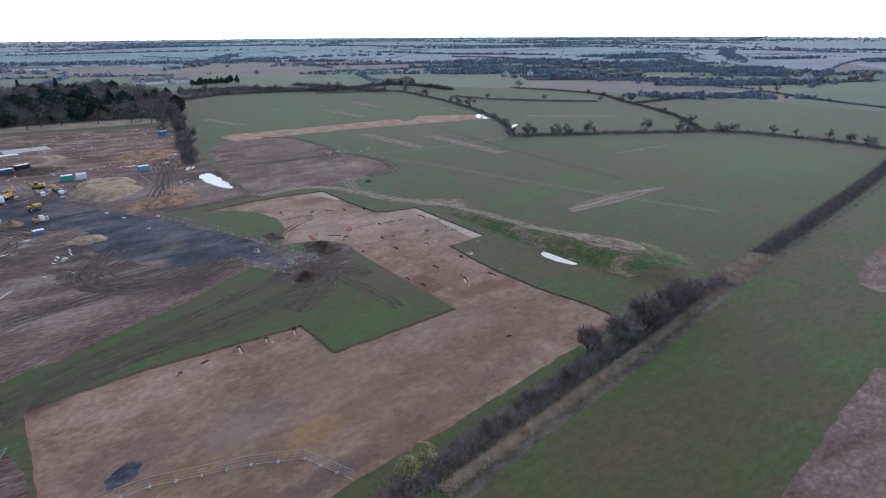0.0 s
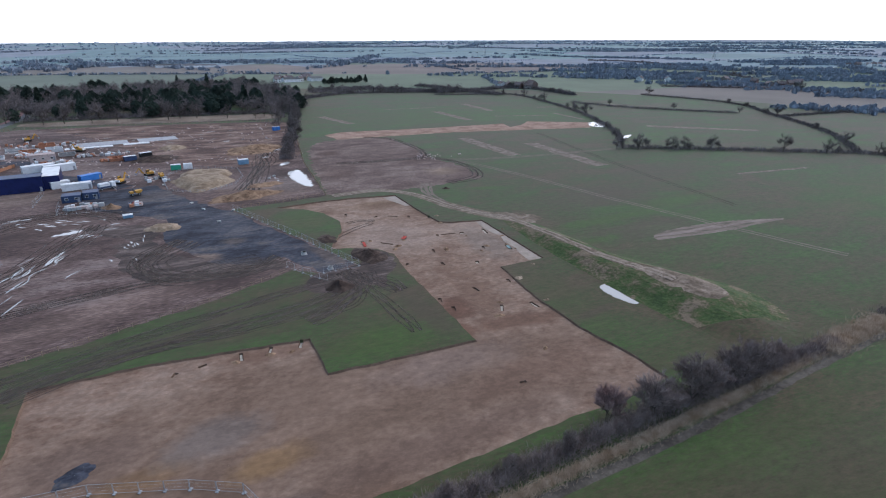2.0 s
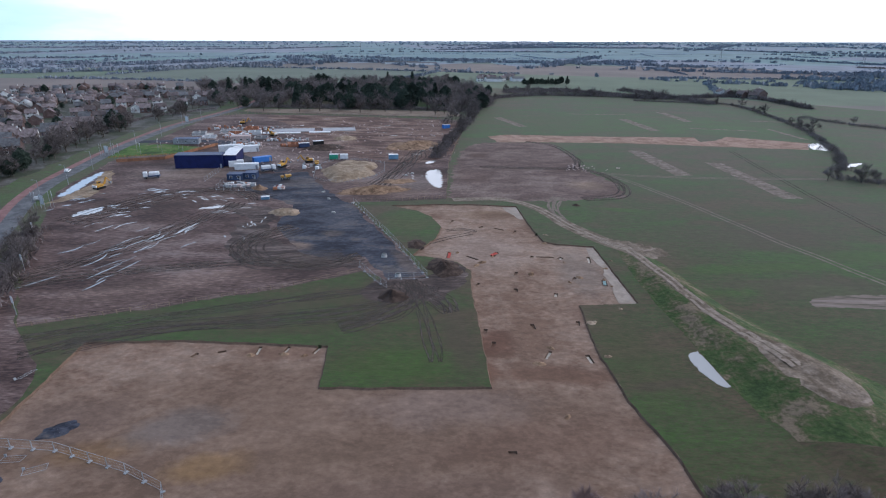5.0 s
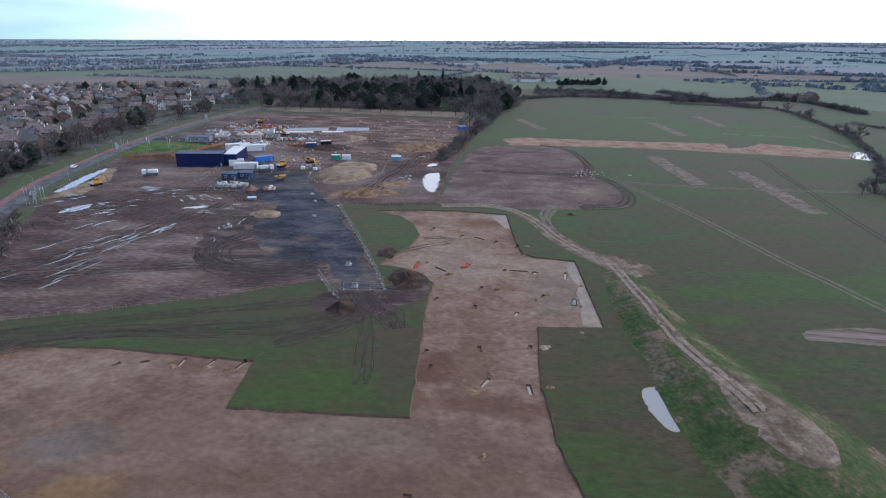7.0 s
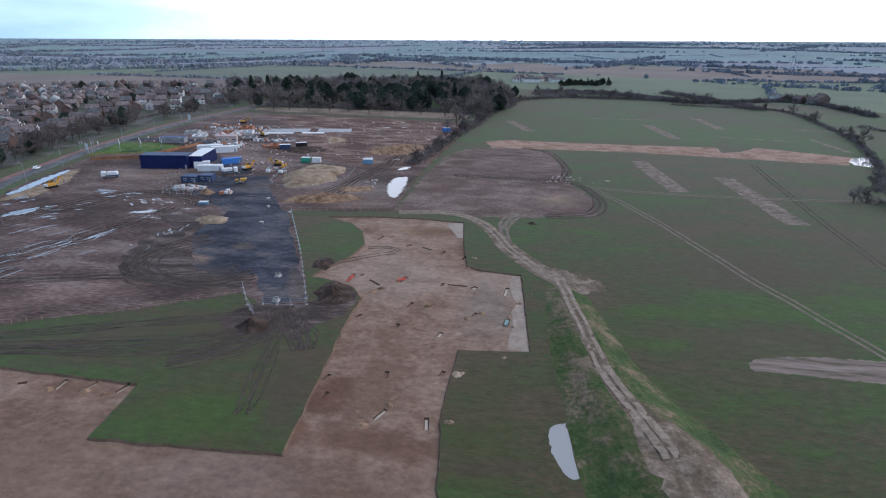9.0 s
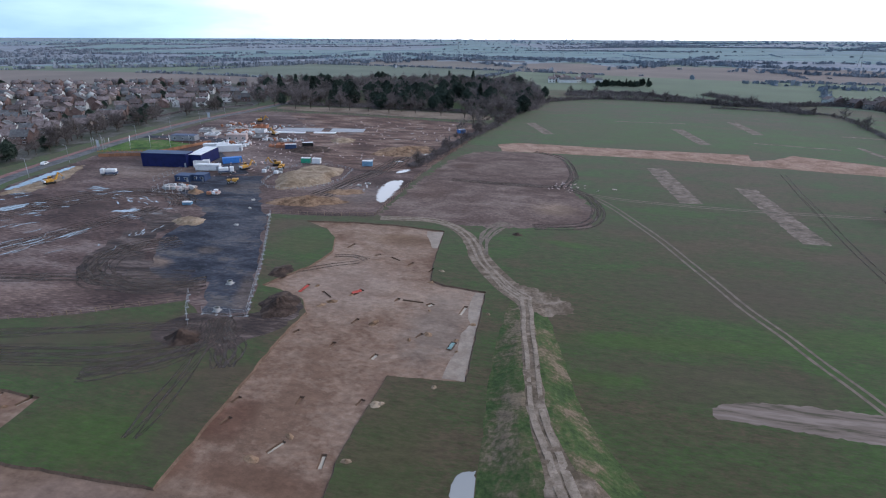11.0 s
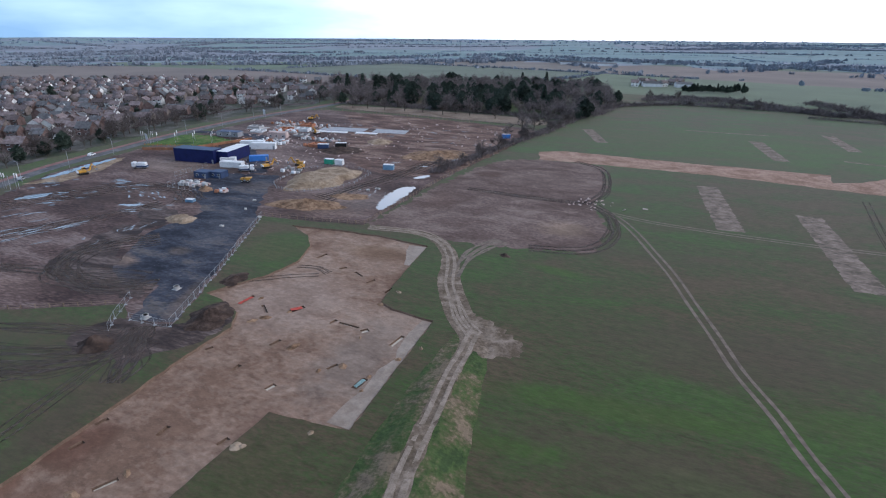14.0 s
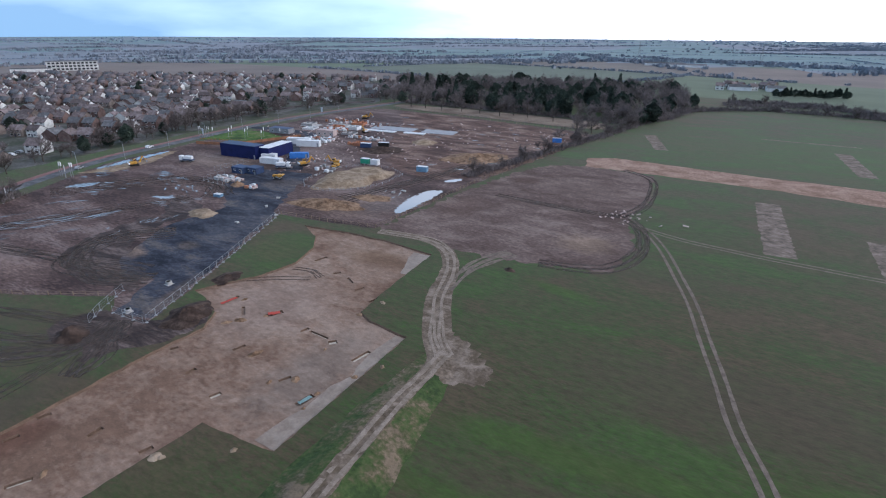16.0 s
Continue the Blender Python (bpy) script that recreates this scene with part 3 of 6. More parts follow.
strip_loops["estate"] = ragged([(-108, 190), (-117, 250), (-122, 310), (-124, 390), (-108, 470), (-130, 600), (-260, 655), (-335, 600), (-570, 455), (-630, 385), (-565, 245), (-330, 145), (-190, 110)], 12, 2, 24)
strip_loops["gate_mud"] = ragged(smooth_loop([(50, 143), (56, 146), (67, 147), (74, 158), (79, 152), (77, 142), (72, 137), (70, 128), (64, 134), (58, 130), (48, 134)], 1), 1.5, 0.9, 25)
strip_loops["turning_place"] = ragged(smooth_loop([(126, 172), (128, 180), (134, 176), (143, 171), (144, 164), (137, 161), (132, 164)], 1), 0.9, 1.0, 26)
strip_loops["bund_end"] = ragged(smooth_loop([(137, 108), (146, 108), (152, 96), (150, 86), (143, 84), (138, 92)], 2), 1.5, 1.0, 27)
strip_loops["dark_mud"] = ragged([(10.8, 156.0), (3.1, 166.8), (0.1, 179.8), (-1.3, 192.3), (4.3, 194.1), (-14.5, 211.1), (-10.2, 214.8), (3.9, 211.7), (11.9, 198.7), (9.5, 191.6), (14.5, 177.6), (24.7, 168.0), (41.0, 162.8), (48.9, 153.8), (36.0, 152.6), (25.6, 151.8)], 2.5, 1.3, 20)
strip_loops["red_mud"] = ragged([(30, 296), (60, 288), (78, 310), (84.5, 351), (94, 430), (40, 443), (-40, 449), (-60, 440), (-25, 390), (0, 340)], 4, 2.5, 21)
strip_loops["sand_bench"] = ragged([(-82, 212), (-70, 222), (-73, 245), (-84, 266), (-88, 262), (-80, 240)], 3, 1.0, 22)
strip_loops["verge"] = ragged([(-112, 296), (-101, 292), (-66, 306), (-62, 322), (-88, 330), (-108, 322)], 3, 0.4, 23)
strip_loops["access_road"] = ribbon_outline(spline([(-110, 335), (-90, 338), (-62, 340), (-50, 330), (-40, 305), (-20, 285), (-4, 268)], 5), 8)
for i, (a, b, w) in enumerate(TRENCHES):
    strip_loops[f"trench_{i + 1}"] = ragged(ribbon_rect(a, b, w), 1.2, 0.4, 30 + i)

# sheet points: finer near the works, wider towards the horizon
pts = []


def lattice(x0, x1, y0, y1, step, hole=None):
    rnd = random.Random(int(step * 10))
    x = x0
    while x <= x1:
        y = y0
        while y <= y1:
            if not hole or not (hole[0] - step / 2 < x < hole[1] + step / 2 and hole[2] - step / 2 < y < hole[3] + step / 2):
                pts.append((x + rnd.uniform(-0.2, 0.2) * step, y + rnd.uniform(-0.2, 0.2) * step))
            y += step
        x += step


lattice(105, 170, 60, 175, 2.0)
lattice(-70, 240, -40, 300, 6.0, (105, 170, 60, 175))
lattice(-700, 700, -120, 1000, 28.0, (-70, 240, -40, 300))
lattice(-4900, 4900, -2000, 4900, 160.0, (-700, 700, -120, 1000))
loops = [exc_top, exc_toe] + pit_tops + pit_toes + list(strip_loops.values())
edges = []
for loop in loops:
    k = len(pts)
    pts.extend(loop)
    edges.extend((k + i, k + (i + 1) % len(loop)) for i in range(len(loop)))
cv, ce, cf, *_ = geometry.delaunay_2d_cdt([Vector(p) for p in pts], edges, [], 0, 1e-4)
vx, vy = np.array([v.x for v in cv]), np.array([v.y for v in cv])
vz = ground_height(vx, vy)
vz[inside(vx, vy, inset(exc_top, 0.15))] = -0.42
vz += np.where(vz == -0.42, 0.05 * wob(vx, vy, 0.3, 4), 0)
for (x, y, ln, a, w), toe in zip(PITS, pit_toes):
    near = np.nonzero(np.hypot(vx - x, vy - y) < ln)[0]
    hit = inside(vx[near], vy[near], rect(x, y, ln - 0.15, w - 0.12, a))
    vz[near[hit]] = -0.80
tri = np.array([f[:3] for f in cf if len(f) >= 3])
fx, fy = vx[tri].mean(1), vy[tri].mean(1)
kind_of = np.zeros(len(tri), int)
SURFACES = [("ground", GRASS, "wide green winter pasture and farmland reaching the horizon")]


def claim(loop, name, mat, label):
    SURFACES.append((name, mat, label))
    kind_of[inside(fx, fy, loop)] = len(SURFACES) - 1


SURFACES.append(("distant_land", HAZED_FIELDS, "distant patchwork of green and brown fields, paled as haze"))
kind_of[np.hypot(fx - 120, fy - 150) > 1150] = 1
claim(strip_loops["estate"], "estate_ground", ESTATE, "streets and gardens of the housing estate")
claim(strip_loops["site_mud"], "site_ground", SITE_MUD, "churned brown mud of the building site, wet in places")
claim(strip_loops["side_mud"], "mud_track_ground", SITE_MUD, "rutted brown mud track beside the stripped area")
claim(strip_loops["dark_mud"], "churned_mud", DARK_MUD, "dark wet churned mud beside the hardstanding")
claim(strip_loops["red_mud"], "red_mud", RED_MUD, "red-brown disturbed subsoil of the site's far end")
claim(strip_loops["sand_bench"], "sand_bench", SAND, "pale sandy working bench beside the road")
claim(strip_loops["access_road"], "access_road", HARDCORE, "grey stone access road into the building site")
claim(strip_loops["verge"], "mown_verge", ROUGH_GRASS, "bright green mown verge at the site entrance")
claim(strip_loops["hardstanding"], "hardstanding", HARDCORE, "dark grey crushed-stone hardstanding with muddy edges")
claim(strip_loops["wood_clearing"], "scrub_ground", STUBBLE, "pale brown rough ground between fence and wood")
claim(strip_loops["bare_field"], "bare_field_ground", PLOUGH, "bare brown topsoil of a levelled field corner")
claim(strip_loops["stripped_strip"], "stripped_strip", TRENCH, "long orange-brown strip stripped across the green field")
claim(strip_loops["pale_scrape"], "pale_scrape", SCRAPED, "pale scraped patch of earth in the pasture")
claim(strip_loops["ploughed_field"], "ploughed_field", PLOUGH, "brown ploughed field edge with pale clods")
claim(strip_loops["ploughed_field_two"], "churned_field", PLOUGH, "churned brown patch beside the farm lane")
for i in range(len(TRENCHES)):
    claim(strip_loops[f"trench_{i + 1}"], f"backfilled_trench_{i + 1}", PALE_EARTH, "pale backfilled trial trench across the pasture")
claim(strip_loops["bund"], "spoil_bund", BUND, "long overgrown earth bund with grass and bare patches")
claim(strip_loops["bund_end"], "bare_bund_top", TRACK, "bare brown earth on the bund's end")
claim(strip_loops["dirt_track"], "dirt_track", TRACK, "pale rutted dirt track over the earth bund")
claim(strip_loops["turning_place"], "turning_place", TRACK, "pale churned turning place on the dirt track")
claim(strip_loops["gate_mud"], "gate_mud", DARK_MUD, "dark churned mud outside the site gate")
claim(strip_loops["main_road"], "main_road", TARMAC, "grey tarmac main road beside the building site")
claim(strip_loops["farm_lane"], "farm_lane", LANE, "narrow brown farm lane along the hedge")
claim(exc_top, "excavation_floor", STRIPPED, "flat pinkish-brown stripped subsoil of the excavation")
for i, (loop, (name, mat, label)) in enumerate([(None, s) for s in SURFACES]):
    faces = tri[kind_of == i]
    if not len(faces):
        continue
    used, inv = np.unique(faces, return_inverse=True)
    me = bpy.data.meshes.new(name)
    me.from_pydata(list(zip(vx[used], vy[used], vz[used])), [], inv.reshape(-1, 3).tolist())
    me.materials.append(mat)
    if name == "excavation_floor":
        me.materials.append(SECTION)
        me.update()
        for p in me.polygons:
            if abs(p.normal.z) < 0.75:
                p.material_index = 1
    me.update()
    tagged(new(name, me), label, "ground" if "road" not in name and "lane" not in name and "track" not in name else "road", kind="structure")

# ---- plants ----
BARK = material("bark", [(0.055, 0.045, 0.038), (0.10, 0.085, 0.07), (0.14, 0.12, 0.10)], 1.5, 8, 0.95, 0.4)
TWIG = material("twigs", [(0.105, 0.088, 0.086), (0.155, 0.132, 0.129), (0.21, 0.18, 0.176)], 0.15, 2, 0.95, 0, vary=0.25)
TWIG_NEAR = material("near_twigs", [(0.155, 0.118, 0.108), (0.235, 0.185, 0.168), (0.32, 0.26, 0.235)], 0.4, 3, 0.95, 0, vary=0.2)
TWIG_RED = material("reddish_twigs", [(0.19, 0.13, 0.12), (0.26, 0.18, 0.165), (0.32, 0.23, 0.21)], 0.3, 2, 0.95, 0, vary=0.2)
CONIFER = material("conifer_needles", [(0.026, 0.038, 0.032), (0.042, 0.060, 0.047), (0.066, 0.086, 0.065)], 0.5, 3, 0.9, 0, vary=0.35)
CATKIN = material("catkin_shoots", [(0.20, 0.18, 0.075), (0.29, 0.26, 0.12), (0.36, 0.32, 0.16)], 0.6, 3, 0.9, 0)
STRAW = material("dry_reeds", [(0.36, 0.26, 0.17), (0.50, 0.385, 0.28), (0.60, 0.48, 0.36)], 0.5, 4, 0.95, 0)
# far trees: haze is put into these two base colours as blue-grey
HAZED_WOOD = material("hazed_far_woodland", [(0.165, 0.185, 0.225), (0.22, 0.245, 0.285), (0.275, 0.305, 0.35)], 0.03, 0.4, 0.95, 0)
HAZED_HORIZON = material("hazed_horizon_woodland", [(0.205, 0.255, 0.32), (0.245, 0.30, 0.365), (0.28, 0.335, 0.405)], 0.01, 0.2, 0.95, 0)


def mesh_of(name, verts, faces, mat, smooth=False):
    me = bpy.data.meshes.new(name)
    me.from_pydata(verts, [], faces)
    me.materials.append(mat)
    if smooth:
        me.polygons.foreach_set("use_smooth", [True] * len(me.polygons))
    me.update()
    return me


def limb(verts, faces, a, b, ra, rb, sides=5):
    """A tapered stick from a to b."""
    d = (b - a).normalized()
    u = d.orthogonal().normalized()
    v = d.cross(u)
    k = len(verts)
    for c, r in ((a, ra), (b, rb)):
        for i in range(sides):
            t = 2 * math.pi * i / sides
            verts.append(c + (u * math.cos(t) + v * math.sin(t)) * r)
    for i in range(sides):
        j = (i + 1) % sides
        faces.append((k + i, k + j, k + sides + j, k + sides + i))


def twig(verts, faces, a, d, length, width, rnd):
    """A thin forked spray of shoots."""
    for _ in range(2):
        e = (d + Vector((rnd.uniform(-1, 1), rnd.uniform(-1, 1), rnd.uniform(-0.6, 0.9))) * 0.7).normalized()
        s = e.orthogonal().normalized()
        s.rotate(Euler((rnd.uniform(0, 6), rnd.uniform(0, 6), 0)))
        k = len(verts)
        verts.extend((a - s * width, a + s * width, a + e * length))
        faces.append((k, k + 1, k + 2))


def bare_tree_meshes(seed, height, spread, dense, stems=1, low=0.22, coarse=False):
    rnd = random.Random(seed)
    wood_v, wood_f, twig_v, twig_f = [], [], [], []

    def grow(a, d, length, r, level):
        b = a + d * length
        if level < 3 or not coarse:
            limb(wood_v, wood_f, a, b, r, r * 0.6, 6 if level < 2 and not coarse else 3)
        if level >= 3:
            for _ in range(dense):
                p = a.lerp(b, rnd.uniform(0.1, 1.0))
                twig(twig_v, twig_f, p, (d + Vector((0, 0, 0.25))).normalized(), height * rnd.uniform(0.07, 0.14), height * (0.0055 if coarse else 0.0026), rnd)
            return
        for _ in range((5, 4, 4)[level]):
            t = rnd.uniform(0.45, 1.0)
            side = Vector((rnd.gauss(0, 1), rnd.gauss(0, 1), rnd.gauss(0, 0.35))).normalized()
            e = (d * (0.75 if level else 0.5) + side * spread + Vector((0, 0, 0.28))).normalized()
            grow(a.lerp(b, t), e, length * rnd.uniform(0.55, 0.85), r * 0.5, level + 1)
        if level < 2:
            grow(b, (d + Vector((rnd.gauss(0, 0.2), rnd.gauss(0, 0.2), 0.2))).normalized(), length * 0.75, r * 0.6, level + 1)

    for s in range(stems):
        lean = Vector((rnd.gauss(0, 0.25), rnd.gauss(0, 0.25), 1)).normalized() if stems > 1 else Vector((0.03, 0.02, 1)).normalized()
        grow(Vector((rnd.uniform(-0.3, 0.3) * (stems > 1), rnd.uniform(-0.3, 0.3) * (stems > 1), -0.2)), lean, height * (low + 0.1), height * 0.022 / stems ** 0.4, 0)
    top = max(v.z for v in twig_v)
    k = height / top
    return [v * k for v in wood_v], wood_f, [v * k for v in twig_v], twig_f


def bare_tree(seed, height, spread=0.85, dense=7, stems=1, twig_mat=None, name="bare_tree", label="leafless winter tree with a dense twiggy crown", coarse=False):
    wv, wf, tv, tf = bare_tree_meshes(seed, height, spread, dense, stems, 0.22, coarse)
    ob = tagged(new(name), label, "tree")
    for nm, v, f, mat in (("trunk", wv, wf, BARK), ("crown", tv, tf, twig_mat or TWIG)):
        part_ob = new(nm, mesh_of(nm, v, f, mat))
        part_ob.parent = ob
    return ob


def conifer(seed, height, wide, round_top=False, name="conifer", label="dark green evergreen conifer with ragged tiers", leaf=None, fine=1.0, count=760):
    rnd = random.Random(seed)
    wv, wf, cv_, cf_ = [], [], [], []
    limb(wv, wf, Vector((0, 0, -0.2)), Vector((0, 0, height * 0.9)), height * 0.02, height * 0.004, 6)
    for i in range(count):
        t = rnd.random() ** 0.8
        z = height * (0.12 + 0.88 * t)
        if round_top:
            reach = wide * math.sqrt(max(0.03, 1 - (2 * t - 0.85) ** 2)) * rnd.uniform(0.45, 1)
        else:
            reach = wide * (1.03 - t) * rnd.uniform(0.5, 1) * (0.8 + 0.2 * math.sin(t * 40))
        a = rnd.uniform(0, 2 * math.pi)
        c = Vector((math.cos(a) * reach, math.sin(a) * reach, z))
        for _ in range(3):
            u = Vector((rnd.gauss(0, 1), rnd.gauss(0, 1), rnd.gauss(0, 0.5))).normalized() * height * fine * rnd.uniform(0.05, 0.10)
            v = Vector((rnd.gauss(0, 1), rnd.gauss(0, 1), rnd.gauss(0, 0.5))).normalized() * height * fine * rnd.uniform(0.03, 0.06)
            k = len(cv_)
            cv_.extend((c - u * 0.4 + v, c - u * 0.4 - v, c + u))
            cf_.append((k, k + 1, k + 2))
    ob = tagged(new(name), label, "tree")
    for nm, v, f, mat in (("trunk", wv, wf, BARK), ("crown", cv_, cf_, leaf or CONIFER)):
        part_ob = new(nm, mesh_of(nm, v, f, mat))
        part_ob.parent = ob
    return ob


def hedge_mesh(line, height, width, per_m, seed, size=0.5, thin=0.07):
    """Upright shoots and side twigs in a band along a line of (x, y)."""
    rnd, v, f = random.Random(seed), [], []
    for (ax, ay), (bx, by) in zip(line, line[1:]):
        ln = math.dist((ax, ay), (bx, by))
        for _ in range(max(1, int(ln * per_m))):
            t, o = rnd.random(), rnd.gauss(0, 0.33)
            x, y = ax + (bx - ax) * t - (by - ay) / ln * o * width, ay + (by - ay) * t + (bx - ax) / ln * o * width
            bulge = 0.75 + 0.35 * math.sin(x * 0.31 + y * 0.17 + seed) * math.cos(x * 0.11 - y * 0.23)
            z = BASE(x, y)
            h = height * bulge * rnd.random() ** 0.6 * max(0.25, 1 - abs(o) * 0.9)
            c = Vector((x, y, z + h * rnd.uniform(0.0, 0.75)))
            d = Vector((rnd.gauss(0, 0.7), rnd.gauss(0, 0.7), 1)).normalized() * size * height * rnd.uniform(0.5, 1)
            s = d.orthogonal().normalized()
            s.rotate(Euler((0, 0, rnd.uniform(0, 6))))
            k = len(v)
            v.extend((c - s * thin * height, c + s * thin * height, c + d))
            f.append((k, k + 1, k + 2))
    return v, f


def wob1(x, y, s, seed):
    return (math.sin(x * s + 1.3 * seed) * math.cos(y * s * 1.13 + seed) + 0.6 * math.sin(x * s * 2.17 + y * s * 1.7 + 2 * seed) + 0.4 * math.cos(y * s * 3.9 - x * s * 3.1 + 3 * seed)) / 2


def BASE(x, y):
    """The ground's height away from the bund."""
    r = math.hypot(x - 80, y - 200)
    if r < 480:
        return 0.0
    k = min(1, (r - 480) / 1000)
    k = k * k * (3 - 2 * k)
    rise = 10 * min(1, max(0, (r - 1000) / 3900))
    return k * (0.01545 * x - 0.0091 * y + rise + 5 * wob1(x, y, 0.0031, 1) * min(1, max(0.15, (4600 - r) / 2000)))


def hedge(line, height, width, per_m, seed, mat=None, label="leafless brown field hedge", thin=0.07, name="hedge", cat="hedge", size=0.5):
    v, f = hedge_mesh(line, height, width, per_m, seed, size, thin)
    return tagged(new(name, mesh_of(name, v, f, mat or TWIG)), label, cat, kind="stuff")


def plant(src, x, y, rnd, lo=0.8, hi=1.2):
    s = rnd.uniform(lo, hi)
    ob = copy_thing(src, pose(x, y, BASE(x, y), 0, 0, rnd.uniform(0, 360)))
    ob.scale = (s * rnd.uniform(0.9, 1.1), s * rnd.uniform(0.9, 1.1), s)
    return ob


def joined(name, sources, places, label):
    """Many plants as one mesh: each place is a source's index, x, y, turn and scale."""
    data = []
    for src in sources:
        for ch in src.children:
            me = ch.data
            co, idx, tot = np.empty(len(me.vertices) * 3), np.empty(len(me.loops), np.int32), np.empty(len(me.polygons), np.int32)
            me.vertices.foreach_get("co", co)
            me.loops.foreach_get("vertex_index", idx)
            me.polygons.foreach_get("loop_total", tot)
            own = np.zeros(len(tot), np.int32)
            me.polygons.foreach_get("material_index", own)
            data.append((src, co.reshape(-1, 3), idx, tot, own, list(me.materials)))
    mats = list({m.name: m for d in data for m in d[5]}.values())
    vs, loops_, totals, ms, base = [], [], [], [], 0
    for k, x, y, turn, s in places:
        c, sn = math.cos(turn) * s, math.sin(turn) * s
        z = BASE(x, y)
        for src, co, idx, tot, own, slots in data:
            if src is not sources[k]:
                continue
            vs.append(np.column_stack((x + co[:, 0] * c - co[:, 1] * sn, y + co[:, 0] * sn + co[:, 1] * c, z + co[:, 2] * s)))
            loops_.append(idx + base)
            totals.append(tot)
            ms.append(np.array([mats.index(m) for m in slots])[own])
            base += len(co)
    vs, loops_, totals, ms = np.concatenate(vs), np.concatenate(loops_), np.concatenate(totals), np.concatenate(ms)
    me = bpy.data.meshes.new(name)
    me.vertices.add(len(vs))
    me.loops.add(len(loops_))
    me.polygons.add(len(totals))
    me.vertices.foreach_set("co", vs.ravel())
    me.loops.foreach_set("vertex_index", loops_)
    me.polygons.foreach_set("loop_start", np.concatenate(([0], np.cumsum(totals)[:-1])))
    for m in mats:
        me.materials.append(m)
    me.polygons.foreach_set("material_index", ms)
    me.update()
    return tagged(new(name, me), label, "trees", kind="stuff")

# the roadside and field hedges
HEDGE_LINE = [(22, 53), (36, 55), (46.5, 56.2), (61, 57.6), (78, 59), (100, 61), (127, 63), (149, 63.5), (156, 64)]
HEDGE_FAR = [(180, 65), (200, 66.5), (228, 68.5), (260, 71.5), (290, 74), (350, 80), (450, 92), (560, 108)]
hedge(spline([(x, y - 1.7) for x, y in HEDGE_LINE], 3), 3.0, 3.8, 280, 1, TWIG_NEAR, thin=0.016, size=0.5, label="leafless brown hedge beside the farm lane")
hedge(spline(HEDGE_FAR, 3), 3.4, 4.4, 130, 2, TWIG_NEAR, thin=0.024, label="leafless brown hedge beside the farm lane")
REEDS = [(40, 49.6), (67, 52.0), (86, 53.6), (111, 56), (149, 60.4), (182, 63)]
hedge(spline([(x, y + 0.2) for x, y in REEDS], 3), 1.2, 2.1, 330, 3, STRAW, "dry straw-coloured grass along the lane edge", 0.03, "dry_grass", "grass", 0.8)
hedge([(150, 61), (158, 62.5), (170, 63.5), (180, 64.5)], 1.7, 5, 330, 4, STRAW, "dry straw-coloured reeds along the ditch", 0.03, "reeds", "grass", 0.8)

near_tree = [bare_tree(11, 9.5, 0.9, 11, 3, TWIG_NEAR), bare_tree(12, 10.5, 0.9, 11, 2, TWIG_NEAR), bare_tree(13, 8.5, 0.95, 11, 4, TWIG_NEAR)]
for ob, (x, y) in zip(near_tree, ((97, 58.8), (107.5, 59.2), (121, 60.2))):
    ob.location = (x, y, -0.1)
for i, (k, x, y, s) in enumerate([(1, 124, 61, 0.95), (1, 109.5, 60.5, 0.9), (2, 128, 61.5, 0.85), (2, 135, 62.2, 0.7), (0, 114, 60, 0.75), (2, 101, 59.5, 0.8), (2, 78, 57.8, 0.45), (0, 66, 56.8, 0.4), (2, 54, 55.8, 0.4)]):
    ob = copy_thing(near_tree[k], pose(x, y, -0.1, 0, 0, 40 + i * 77))
    ob.scale = (s, s, s)
red = bare_tree(21, 8, 0.6, 18, 3, TWIG_RED, label="leafless tree with reddish upright twigs")
red.location = (88, 60.2, -0.1)
bush = conifer(22, 4.4, 2.3, True, "catkin_bush", "bushy olive-yellow shrub with catkins by the hedge", CATKIN, 0.55, 900)
bush.location = (37.4, 55.4, -0.3)
ob = copy_thing(bush, pose(41.2, 56.6, -0.3, 0, 0, 130))
ob.scale = (1.05, 1.05, 0.95)

# hedges round the near fields
FIELD_HEDGES = [
    ([(278, 583), (316, 575), (368, 560), (362, 482), (347, 410), (313, 328), (284, 282)], 3.5, 0.9), ([(267, 267), (302, 250), (332, 235), (380, 211), (416, 188), (430, 148), (437, 121), (433, 99)], 4.0, 1.1),
    ([(387, 478), (418, 422), (488, 361)], 4.0, 0.7), ([(519, 520), (546, 455), (550, 407), (510, 342), (489, 302), (454, 252), (402, 204)], 4.0, 0.8),
    ([(506, 332), (593, 333), (692, 318), (755, 313), (722, 255), (704, 205), (694, 169)], 4.0, 0.8), ([(626, 598), (752, 519), (781, 443), (833, 355), (1059, 268)], 5.0, 0.8),
    ([(977, 1209), (995, 1012), (876, 655)], 6.0, 0.6), ([(153, 660), (225, 670), (300, 600), (417, 634), (434, 536)], 7.0, 1.6), ([(112, 560), (185, 620), (300, 610)], 6.0, 1.3),
    ([(70, 300), (77, 335), (84, 370), (93, 412), (101, 450), (112, 520), (120, 560)], 4.2, 2.6), ([(-36, 108), (-46, 138), (-60, 168), (-66, 182)], 4.0, 3.0),
]
rnd = random.Random(5)
field_tree = [bare_tree(31, 9, 0.9, 8, 1), bare_tree(32, 11, 0.85, 8, 1), bare_tree(33, 7, 0.95, 6, 2)]
for ob, (x, y) in zip(field_tree, ((262, 262), (276, 258), (285, 262))):
    ob.location = (x, y, 0)
